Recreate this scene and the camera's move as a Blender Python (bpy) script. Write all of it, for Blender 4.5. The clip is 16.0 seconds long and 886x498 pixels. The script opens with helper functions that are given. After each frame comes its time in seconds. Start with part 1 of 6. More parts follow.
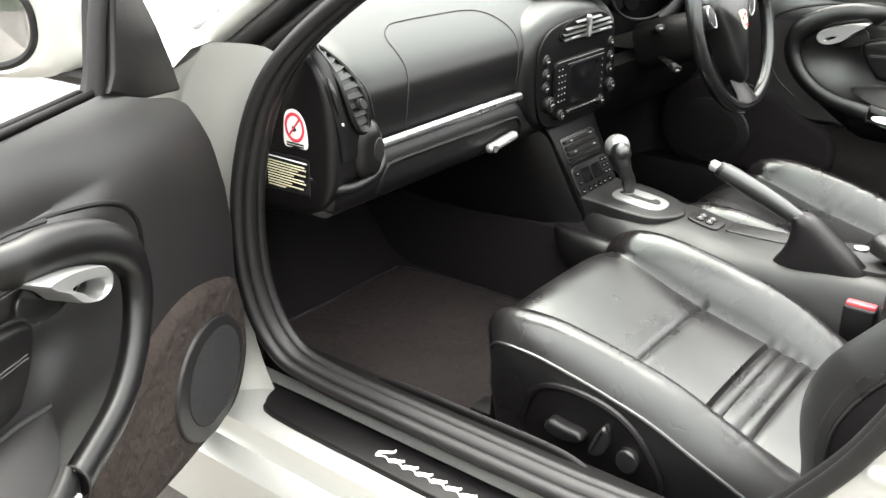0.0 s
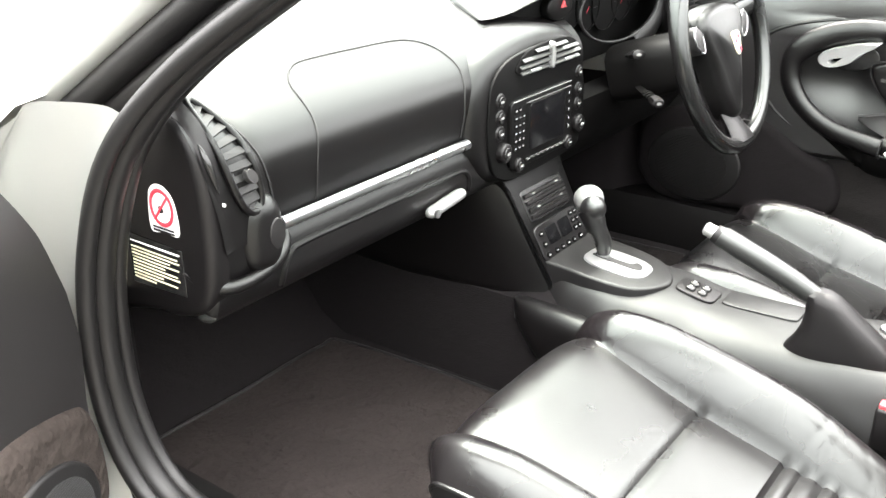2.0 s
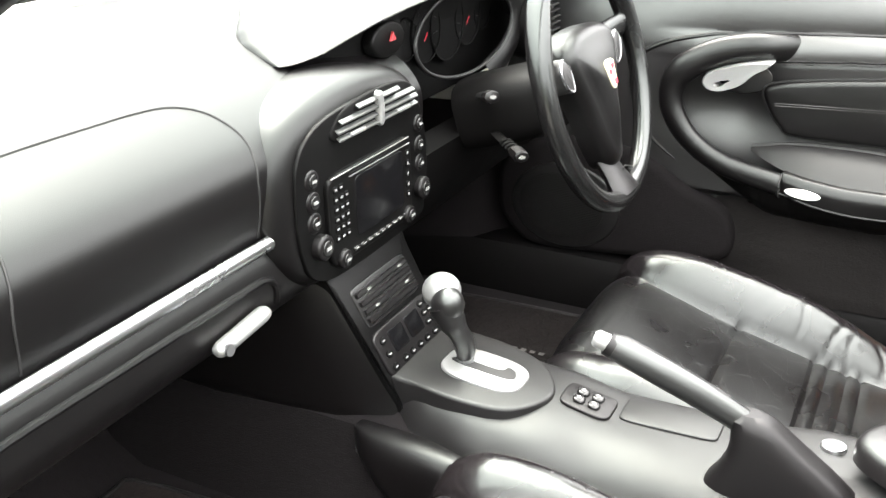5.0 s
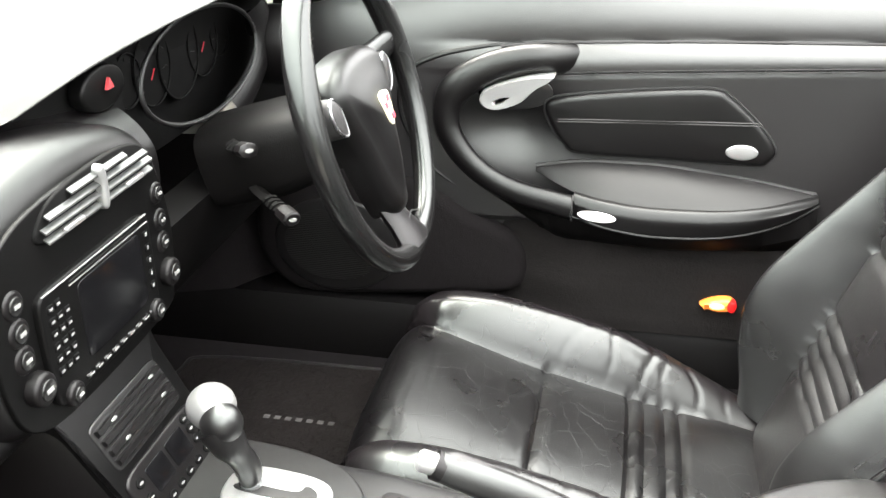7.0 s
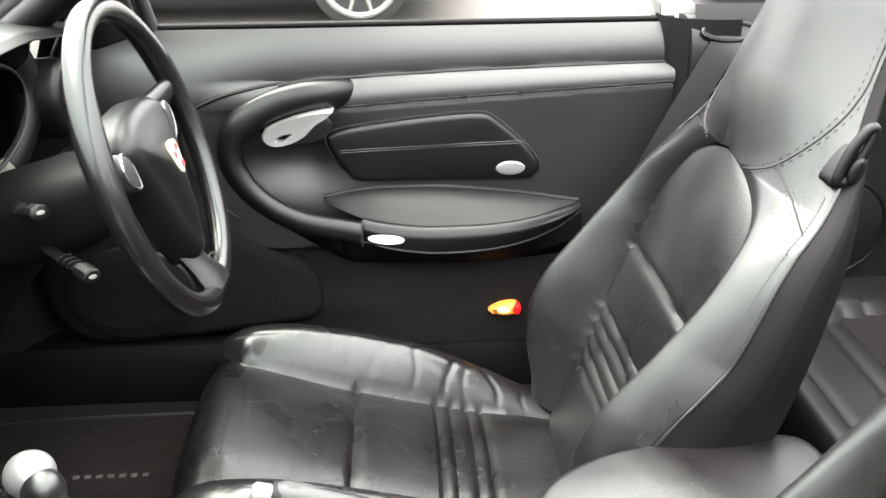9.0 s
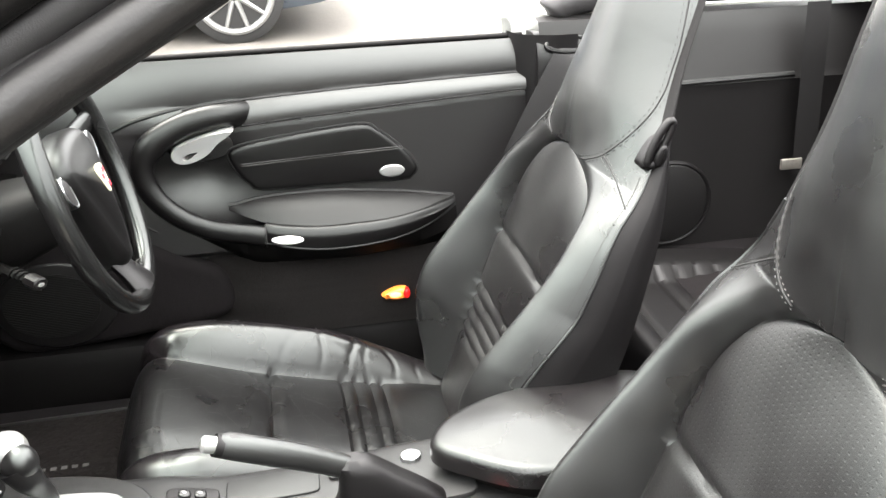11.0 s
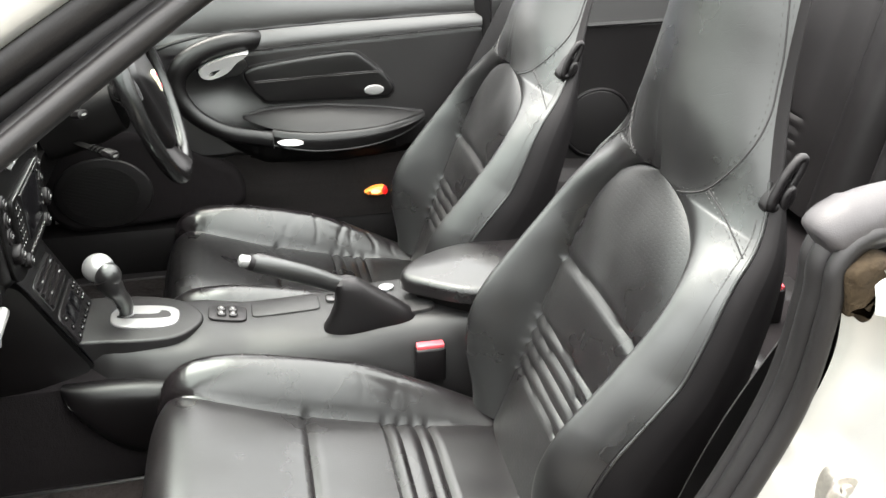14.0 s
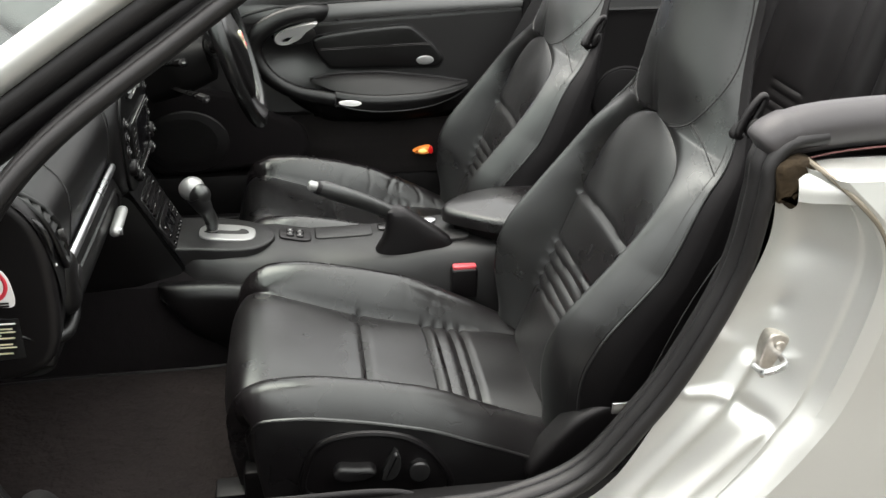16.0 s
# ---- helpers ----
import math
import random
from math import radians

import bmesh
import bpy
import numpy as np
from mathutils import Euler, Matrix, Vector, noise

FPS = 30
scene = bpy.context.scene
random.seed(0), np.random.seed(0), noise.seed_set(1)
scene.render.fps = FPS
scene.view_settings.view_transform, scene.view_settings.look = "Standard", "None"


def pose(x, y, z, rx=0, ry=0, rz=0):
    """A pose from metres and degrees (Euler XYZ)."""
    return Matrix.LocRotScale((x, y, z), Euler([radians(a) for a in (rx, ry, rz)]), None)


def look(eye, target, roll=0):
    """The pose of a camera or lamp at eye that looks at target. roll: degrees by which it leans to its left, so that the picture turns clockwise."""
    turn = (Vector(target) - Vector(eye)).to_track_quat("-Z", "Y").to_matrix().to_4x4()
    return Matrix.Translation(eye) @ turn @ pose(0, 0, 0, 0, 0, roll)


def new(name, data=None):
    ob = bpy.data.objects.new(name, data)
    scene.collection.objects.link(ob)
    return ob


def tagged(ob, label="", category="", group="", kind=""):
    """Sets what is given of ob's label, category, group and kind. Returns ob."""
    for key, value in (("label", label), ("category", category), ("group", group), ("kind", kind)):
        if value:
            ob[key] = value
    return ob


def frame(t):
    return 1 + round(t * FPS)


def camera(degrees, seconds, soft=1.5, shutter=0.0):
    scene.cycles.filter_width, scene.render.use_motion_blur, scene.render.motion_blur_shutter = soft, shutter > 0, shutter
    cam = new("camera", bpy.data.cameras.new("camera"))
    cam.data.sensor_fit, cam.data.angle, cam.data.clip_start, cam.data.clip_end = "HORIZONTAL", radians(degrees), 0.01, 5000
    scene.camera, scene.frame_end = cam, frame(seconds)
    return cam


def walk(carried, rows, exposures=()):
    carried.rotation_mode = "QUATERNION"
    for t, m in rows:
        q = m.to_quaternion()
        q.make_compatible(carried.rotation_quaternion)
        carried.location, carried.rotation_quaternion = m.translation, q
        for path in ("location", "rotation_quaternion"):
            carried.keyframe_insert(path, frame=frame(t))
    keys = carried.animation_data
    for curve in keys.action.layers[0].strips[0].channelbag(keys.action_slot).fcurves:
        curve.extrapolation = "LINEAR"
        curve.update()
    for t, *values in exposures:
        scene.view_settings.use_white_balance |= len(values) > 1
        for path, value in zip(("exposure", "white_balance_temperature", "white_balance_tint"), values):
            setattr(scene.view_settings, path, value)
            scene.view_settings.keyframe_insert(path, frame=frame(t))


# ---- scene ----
cam = camera(50.2, 16.0)
PATH = [
    (0.0, -1.6777, -0.5851, 1.1495, 66.62, 0.24, -51.84),
    (0.5, -1.5670, -0.5370, 1.1420, 66.18, 0.06, -50.94),
    (1.0, -1.4782, -0.5140, 1.1384, 66.29, 0.25, -50.83),
    (1.5, -1.4142, -0.4794, 1.1366, 66.35, 0.28, -51.32),
    (2.0, -1.3431, -0.4030, 1.1332, 66.55, 0.50, -53.76),
    (2.5, -1.2700, -0.3305, 1.1360, 66.12, 0.87, -56.70),
    (3.0, -1.2071, -0.2732, 1.1325, 65.74, 0.94, -59.04),
    (3.5, -1.1631, -0.2447, 1.1347, 65.92, 1.10, -60.71),
    (6.0, -0.8150, -0.2068, 1.1182, 65.11, 0.63, -66.21),
    (6.5, -0.7650, -0.1516, 1.1194, 64.97, 0.60, -71.87),
    (7.0, -0.7250, -0.1008, 1.1280, 64.67, 0.31, -78.66),
    (7.5, -0.7052, -0.0747, 1.1324, 64.70, -0.14, -84.54),
    (8.0, -0.7100, -0.0486, 1.1336, 65.02, -0.16, -88.70),
    (8.5, -0.7305, -0.0540, 1.1431, 65.44, -0.18, -91.39),
    (9.0, -0.7819, -0.0842, 1.1661, 65.77, 0.45, -93.22),
    (11.5, -1.0633, -0.0408, 1.2518, 65.23, 1.10, -102.16),
    (12.0, -1.1256, -0.0236, 1.2572, 64.50, 0.66, -102.69),
    (12.5, -1.2063, -0.0282, 1.2581, 64.40, 0.24, -102.16),
    (13.0, -1.3077, -0.0458, 1.2809, 64.82, 0.49, -102.01),
    (13.5, -1.3970, -0.0358, 1.3004, 64.71, 0.19, -100.94),
    (14.0, -1.4898, 0.0117, 1.3033, 63.71, 0.19, -101.82),
    (14.5, -1.5845, 0.0681, 1.3198, 64.03, 0.98, -103.56),
    (15.0, -1.6614, 0.0847, 1.3201, 64.12, 0.95, -103.09),
    (15.5, -1.7363, 0.0753, 1.3164, 63.91, 0.07, -100.83),
    (16.0, -1.8224, 0.0642, 1.3108, 63.98, -0.80, -98.57),
]
walk(cam, [(t, pose(*p)) for t, *p in PATH], [(0.0, 3.25), (1.0, 3.8), (2.0, 4.1), (3.5, 4.1), (6.0, 3.86), (8.0, 4.1), (9.0, 3.6), (11.5, 3.6), (12.5, 3.55), (14.0, 3.3), (14.5, 2.95), (15.0, 2.85), (16.0, 2.1)])

# ---- light ----
world = bpy.data.worlds.new("sky")
scene.world = world
world.use_nodes = True
wn = world.node_tree.nodes
sky = wn.new("ShaderNodeTexSky")
sky.sky_type = "NISHITA"
sky.sun_disc = False
sky.sun_elevation = radians(69)
sky.sun_rotation = radians(40)
sky.dust_density = 8.0
sky.air_density = 1.0
wn["Background"].inputs["Strength"].default_value = 0.15
wl = world.node_tree.links
way = wn.new("ShaderNodeSeparateXYZ")
wl.new(wn.new("ShaderNodeTexCoord").outputs["Generated"], way.inputs[0])
rise = wn.new("ShaderNodeMapRange")
rise.interpolation_type = "SMOOTHSTEP"
rise.inputs["To Min"].default_value, rise.inputs["To Max"].default_value = 0.34, 1.1
wl.new(way.outputs["Z"], rise.inputs["Value"])
cloud = wn.new("ShaderNodeVectorMath")
cloud.operation = "SCALE"
cloud.inputs[0].default_value = (8.5, 8.3, 8.0)
wl.new(rise.outputs["Result"], cloud.inputs["Scale"])
veil = wn.new("ShaderNodeMix")
veil.data_type = "RGBA"
veil.inputs["Factor"].default_value = 0.85
wl.new(sky.outputs["Color"], veil.inputs["A"])
wl.new(cloud.outputs[0], veil.inputs["B"])
wl.new(veil.outputs["Result"], wn["Background"].inputs["Color"])
sun = new("sun", bpy.data.lights.new("sun", "SUN"))
sun.data.energy = 0.6
sun.data.angle = radians(45)
sun.data.color = (1.0, 0.98, 0.93)
sun.matrix_world = look((1.0, 1.2, 4.4), (0, 0, 0.4))


# ---- materials ----
def material(name, base, rough=0.5, metal=0.0, grain=0.0, grain_scale=400.0, vary=0.15, wave=0.0, wave_scale=9.0,
             coat=0.0, tint=None, creases=0.0, spec_tint=(1, 1, 1), cells=0.0, cells_scale=300.0, rough_vary=0.1, spec=0.5, stretch=None):
    """A procedural surface: colour that drifts at two scales, fine relief, broad unevenness."""
    m = bpy.data.materials.new(name)
    m.use_nodes = True
    nt = m.node_tree
    n, l = nt.nodes, nt.links
    b = n["Principled BSDF"]
    b.inputs["Metallic"].default_value = metal
    b.inputs["Coat Weight"].default_value = coat
    b.inputs["Specular IOR Level"].default_value = spec
    b.inputs["Specular Tint"].default_value = (*spec_tint, 1)
    co = n.new("ShaderNodeTexCoord").outputs["Object"]
    big = n.new("ShaderNodeTexNoise")
    big.inputs["Scale"].default_value = 7.0
    big.inputs["Detail"].default_value = 5.0
    drawn = co
    if stretch:
        pull = n.new("ShaderNodeVectorMath")
        pull.operation = "MULTIPLY"
        pull.inputs[1].default_value = stretch
        l.new(co, pull.inputs[0])
        drawn = pull.outputs[0]
    l.new(drawn, big.inputs["Vector"])
    fine = n.new("ShaderNodeTexNoise")
    fine.inputs["Scale"].default_value = grain_scale
    fine.inputs["Detail"].default_value = 3.0
    l.new(co, fine.inputs["Vector"])
    ramp = n.new("ShaderNodeMix")
    ramp.data_type = "RGBA"
    t = tint or [min(1.0, c * (1 + 2 * vary)) for c in base]
    ramp.inputs["A"].default_value = (*[c * (1 - vary) for c in base], 1)
    ramp.inputs["B"].default_value = (*t, 1)
    both = n.new("ShaderNodeMath")
    both.operation = "MULTIPLY_ADD"
    both.inputs[1].default_value = 0.4
    l.new(fine.outputs["Fac"], both.inputs[0])
    half = n.new("ShaderNodeMath")
    half.operation = "MULTIPLY"
    half.inputs[1].default_value = 0.6
    l.new(big.outputs["Fac"], half.inputs[0])
    l.new(half.outputs[0], both.inputs[2])
    l.new(both.outputs[0], ramp.inputs["Factor"])
    l.new(ramp.outputs["Result"], b.inputs["Base Color"])
    rr = n.new("ShaderNodeMapRange")
    rr.inputs["From Min"].default_value, rr.inputs["From Max"].default_value = 0.3, 0.7
    rr.inputs["To Min"].default_value, rr.inputs["To Max"].default_value = rough * (1 - rough_vary), min(1.0, rough * (1 + rough_vary))
    l.new(big.outputs["Fac"], rr.inputs["Value"])
    l.new(rr.outputs["Result"], b.inputs["Roughness"])
    last = None
    for strength, scale, kind in ((wave, wave_scale, "noise"), (cells, cells_scale, "cells"), (grain, grain_scale, "fine")):
        if not strength:
            continue
        bump = n.new("ShaderNodeBump")
        bump.inputs["Strength"].default_value = strength
        bump.inputs["Distance"].default_value = {"noise": 0.01, "cells": 0.001, "fine": 0.0008}[kind]
        if kind == "cells":
            v = n.new("ShaderNodeTexVoronoi")
            v.inputs["Scale"].default_value = scale
            l.new(co, v.inputs["Vector"])
            l.new(v.outputs["Distance"], bump.inputs["Height"])
        else:
            src = fine
            if kind == "noise":
                src = n.new("ShaderNodeTexNoise")
                src.inputs["Scale"].default_value = scale
                src.inputs["Detail"].default_value = 4.5
                src.inputs["Roughness"].default_value = 0.45
                l.new(co, src.inputs["Vector"])
            l.new(src.outputs["Fac"], bump.inputs["Height"])
        if last:
            l.new(last.outputs["Normal"], bump.inputs["Normal"])
        last = bump
    if creases:
        warp = n.new("ShaderNodeTexNoise")
        warp.inputs["Scale"].default_value = 9.0
        warp.inputs["Detail"].default_value = 3.0
        l.new(co, warp.inputs["Vector"])
        add = n.new("ShaderNodeVectorMath")
        add.operation = "MULTIPLY_ADD"
        add.inputs[1].default_value = (0.07, 0.07, 0.07)
        l.new(warp.outputs["Color"], add.inputs[0])
        l.new(co, add.inputs[2])
        pull = n.new("ShaderNodeVectorMath")
        pull.operation = "MULTIPLY"
        pull.inputs[1].default_value = (0.55, 1.0, 0.85)
        l.new(add.outputs[0], pull.inputs[0])
        v = n.new("ShaderNodeTexVoronoi")
        v.feature = "DISTANCE_TO_EDGE"
        v.inputs["Scale"].default_value = 36.0
        l.new(pull.outputs[0], v.inputs["Vector"])
        thin = n.new("ShaderNodeMapRange")
        thin.inputs["From Max"].default_value = 0.014
        l.new(v.outputs["Distance"], thin.inputs["Value"])
        bump = n.new("ShaderNodeBump")
        bump.inputs["Strength"].default_value = creases
        bump.inputs["Distance"].default_value = 0.0015
        l.new(thin.outputs["Result"], bump.inputs["Height"])
        if last:
            l.new(last.outputs["Normal"], bump.inputs["Normal"])
        last = bump
    if last:
        l.new(last.outputs["Normal"], b.inputs["Normal"])
    return m


def perforate(m):
    """Rows of pin holes in a leather, about 7 mm apart."""
    nt = m.node_tree
    n, l = nt.nodes, nt.links
    b = n["Principled BSDF"]
    co = n.new("ShaderNodeTexCoord")
    sep = n.new("ShaderNodeSeparateXYZ")
    l.new(co.outputs["Object"], sep.inputs[0])
    along = n.new("ShaderNodeMath")
    along.operation = "SUBTRACT"
    l.new(sep.outputs["Z"], along.inputs[0])
    l.new(sep.outputs["Y"], along.inputs[1])
    flat = n.new("ShaderNodeCombineXYZ")
    l.new(sep.outputs["X"], flat.inputs["X"])
    l.new(along.outputs[0], flat.inputs["Y"])
    v = n.new("ShaderNodeTexVoronoi")
    v.voronoi_dimensions = "2D"
    v.inputs["Scale"].default_value = 115.0
    v.inputs["Randomness"].default_value = 0.0
    l.new(flat.outputs[0], v.inputs["Vector"])
    hole = n.new("ShaderNodeMapRange")
    hole.inputs["From Min"].default_value, hole.inputs["From Max"].default_value = 0.1, 0.22
    l.new(v.outputs["Distance"], hole.inputs["Value"])
    bump = n.new("ShaderNodeBump")
    bump.inputs["Strength"].default_value = 0.25
    bump.inputs["Distance"].default_value = 0.0006
    l.new(hole.outputs["Result"], bump.inputs["Height"])
    old = b.inputs["Normal"].links[0].from_socket
    l.new(old, bump.inputs["Normal"])
    l.new(bump.outputs["Normal"], b.inputs["Normal"])
    return m


LEATHER = material("black_leather", (0.0052, 0.0047, 0.005), 0.34, grain=0.06, grain_scale=1300, cells=0.05, cells_scale=900, wave=0.13, wave_scale=9, creases=0.07, rough_vary=0.4, spec=0.86, spec_tint=(0.945, 1.0, 0.972))
PERF = perforate(material("perforated_leather", (0.0075, 0.007, 0.0073), 0.36, grain=0.1, grain_scale=1300, cells=0.1, cells_scale=800, wave=0.14, wave_scale=8, creases=0.05, rough_vary=0.4, spec=0.62, spec_tint=(0.955, 1.0, 0.975)))
WORN = material("creased_leather", (0.0062, 0.0053, 0.0057), 0.3, grain=0.06, grain_scale=1300, wave=0.12, wave_scale=10, creases=0.12, rough_vary=0.4, spec=0.58, spec_tint=(0.945, 1.0, 0.972))
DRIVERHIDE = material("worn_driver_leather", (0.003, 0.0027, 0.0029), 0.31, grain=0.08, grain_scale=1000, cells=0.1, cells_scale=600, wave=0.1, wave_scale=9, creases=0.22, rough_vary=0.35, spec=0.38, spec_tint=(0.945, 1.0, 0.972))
CUSHION = material("creased_cushion_leather", (0.005, 0.0043, 0.0046), 0.33, grain=0.07, grain_scale=1100, cells=0.07, cells_scale=700, wave=0.1, wave_scale=8, creases=0.1, rough_vary=0.4, spec=0.52, spec_tint=(0.945, 1.0, 0.972))
RIMSKIN = material("worn_wheel_leather", (0.0048, 0.0046, 0.0047), 0.24, grain=0.1, grain_scale=900, wave=0.05, wave_scale=30, rough_vary=0.3, spec=0.6, spec_tint=(0.94, 1.0, 0.975))
DASH = material("soft_black_vinyl", (0.0026, 0.0022, 0.0024), 0.35, grain=0.12, grain_scale=1300, cells=0.1, cells_scale=900, vary=0.08, spec=0.37, rough_vary=0.03, spec_tint=(0.955, 1.0, 0.975))
PLASTIC = material("black_plastic", (0.0028, 0.0024, 0.0026), 0.42, grain=0.2, grain_scale=1300, vary=0.1, spec=0.32)
GLOSS = material("gloss_black", (0.01, 0.01, 0.01), 0.22, vary=0.1)
RUBBER = material("black_rubber", (0.0045, 0.0042, 0.0043), 0.48, spec=0.4, grain=0.3, grain_scale=500)
CARPET = material("black_carpet", (0.0062, 0.0054, 0.0057), 0.95, grain=1.0, grain_scale=420, wave=0.2, wave_scale=30, vary=0.35, spec=0.1)
FLANK = material("matt_flank_vinyl", (0.0035, 0.0031, 0.0033), 0.55, grain=0.3, grain_scale=900, wave=0.1, wave_scale=12, spec=0.2)
MATCLOTH = material("mat_carpet", (0.011, 0.0091, 0.0088), 0.95, grain=1.0, grain_scale=170, wave=1.0, wave_scale=45, vary=0.7, tint=(0.027, 0.022, 0.021), spec=0.1)
BULGE = material("worn_trim_carpet", (0.0065, 0.0052, 0.005), 0.95, grain=1.0, grain_scale=130, wave=1.0, wave_scale=55, vary=0.7, tint=(0.043, 0.035, 0.031), spec=0.1)
DARKCLOTH = material("black_mat_carpet", (0.006, 0.005, 0.0049), 0.95, grain=1.0, grain_scale=170, wave=1.0, wave_scale=45, vary=0.6, tint=(0.015, 0.0125, 0.012), spec=0.1)
DIALBLACK = material("dial_black", (0.0015, 0.0015, 0.0015), 0.75, spec=0.12)
SEAM = material("seam_black", (0.006, 0.006, 0.006), 0.7)
THREAD = material("grey_thread", (0.03, 0.03, 0.029), 0.7)
SILVER_PAINT = material("silver_paint", (0.46, 0.47, 0.445), 0.36, metal=0.6, coat=0.4, grain=0.05, grain_scale=2500, vary=0.04)
CHROME = material("satin_metal", (0.62, 0.63, 0.64), 0.28, metal=1.0, grain=0.05, grain_scale=800, vary=0.05)
MATT_SILVER = material("silver_plastic", (0.3, 0.305, 0.3), 0.36, metal=0.6, vary=0.05)
GREY = material("grey_plastic", (0.0055, 0.005, 0.0053), 0.46, grain=0.2, grain_scale=1000, spec=0.42, spec_tint=(0.955, 1.0, 0.975))
SLAT = material("slat_grey", (0.012, 0.0123, 0.012), 0.48, spec=0.28, vary=0.1)
PODBLACK = material("pod_black", (0.0018, 0.0018, 0.0018), 0.42, grain=0.15, grain_scale=1300, spec=0.15)
REARHIDE = material("rear_leather", (0.004, 0.0036, 0.0038), 0.42, grain=0.08, grain_scale=1100, wave=0.15, wave_scale=8, spec=0.33)
STRIKER = material("zinc_steel", (0.42, 0.4, 0.36), 0.38, metal=0.9, vary=0.4, grain=0.3, grain_scale=200)
INLAY = material("grey_inlay", (0.022, 0.0215, 0.0215), 0.45, grain=0.3, grain_scale=900, spec=0.45)
BADGE = material("woven_badge", (0.06, 0.058, 0.056), 0.8, grain=0.5)
SIDEVINYL = material("matt_side_vinyl", (0.008, 0.0073, 0.0075), 0.5, grain=0.2, grain_scale=900, vary=0.2, wave=0.1, wave_scale=6, spec=0.3, spec_tint=(0.955, 1.0, 0.975))
DOORSKIN = material("grained_door_vinyl", (0.0095, 0.0086, 0.009), 0.38, grain=0.12, grain_scale=1200, cells=0.1, cells_scale=800, vary=0.12, spec=0.74, spec_tint=(0.955, 1.0, 0.975))
DOORCARPET = material("brushed_door_carpet", (0.002, 0.0018, 0.0018), 0.95, grain=1.0, grain_scale=300, wave=0.3, wave_scale=25, vary=0.3, tint=(0.018, 0.0162, 0.0158), stretch=(1.0, 0.4, 11.0), spec=0.1)
PRINT = material("grey_print", (0.2, 0.2, 0.195), 0.5)
VENT = material("vent_plastic", (0.045, 0.046, 0.045), 0.34, spec=0.7, vary=0.1)
COVER = material("hood_vinyl", (0.03, 0.0285, 0.0295), 0.45, grain=0.3, grain_scale=700, wave=0.1, spec=0.45)
PIPING = material("faded_piping", (0.09, 0.032, 0.03), 0.6)
SEALGREY = material("grey_seal", (0.13, 0.115, 0.085), 0.55, grain=0.2)
WHITE = material("white_print", (0.75, 0.75, 0.73), 0.6)
CREAM = material("cream_print", (0.55, 0.52, 0.36), 0.6, vary=0.2)
RED = material("red_print", (0.55, 0.03, 0.05), 0.5)
RED_PLASTIC = material("red_plastic", (0.42, 0.05, 0.06), 0.4)
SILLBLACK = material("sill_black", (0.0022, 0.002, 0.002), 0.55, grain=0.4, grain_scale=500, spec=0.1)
ASPHALT = material("asphalt", (0.085, 0.078, 0.069), 0.9, grain=1.0, grain_scale=90, vary=0.5, wave=0.3, wave_scale=40)
PALE_PAINT = material("pale_render", (0.7, 0.7, 0.68), 0.8, grain=0.4, grain_scale=60)
TYRE = material("tyre", (0.02, 0.02, 0.02), 0.8, grain=0.4, grain_scale=120)
BLUE_PAINT = material("blue_grey_paint", (0.10, 0.12, 0.15), 0.3, metal=0.3, coat=0.5, vary=0.05)
RUST = material("dirty_foam", (0.006, 0.005, 0.004), 0.95, grain=1.0, grain_scale=120, vary=0.7, spec=0.2, tint=(0.045, 0.031, 0.015), wave=0.6, wave_scale=60)
ADDED_HEDGE = material("hedge", (0.035, 0.05, 0.028), 0.8, grain=1.0, grain_scale=25, vary=0.6, wave=1.0, wave_scale=4)
SCREEN = material("dark_screen", (0.004, 0.004, 0.0045), 0.15, vary=0.05, spec=0.2)


def lamp_glow(name, colour, strength):
    m = bpy.data.materials.new(name)
    m.use_nodes = True
    b = m.node_tree.nodes["Principled BSDF"]
    b.inputs["Base Color"].default_value = (*colour, 1)
    b.inputs["Emission Color"].default_value = (*colour, 1)
    b.inputs["Emission Strength"].default_value = strength
    b.inputs["Roughness"].default_value = 0.3
    return m


GLASS = bpy.data.materials.new("clear_glass")
GLASS.use_nodes = True
gn = GLASS.node_tree.nodes
gn.remove(gn["Principled BSDF"])
see, shine, both = gn.new("ShaderNodeBsdfTransparent"), gn.new("ShaderNodeBsdfGlossy"), gn.new("ShaderNodeMixShader")
see.inputs["Color"].default_value = (0.9, 0.95, 0.92, 1)
shine.inputs["Roughness"].default_value = 0.02
both.inputs[0].default_value = 0.06
GLASS.node_tree.links.new(see.outputs[0], both.inputs[1])
GLASS.node_tree.links.new(shine.outputs[0], both.inputs[2])
GLASS.node_tree.links.new(both.outputs[0], gn["Material Output"].inputs["Surface"])
MIRROR = material("mirror_glass", (0.8, 0.82, 0.84), 0.03, metal=1.0, vary=0.02)
AMBER = lamp_glow("amber_lamp", (1.0, 0.3, 0.05), 0.05)
CORE = lamp_glow("lamp_filament", (1.0, 0.72, 0.22), 0.16)
REDLAMP = lamp_glow("red_lamp", (0.7, 0.012, 0.012), 0.03)


# ---- shapes ----
def thing(name, place, label, category, group="", kind=""):
    ob = new(name)
    ob.location = place
    ob.empty_display_size = 0.05
    return tagged(ob, label, category, group, kind)


def world_place(ob):
    p = Vector((0, 0, 0))
    while ob:
        p += ob.location
        ob = ob.parent
    return p


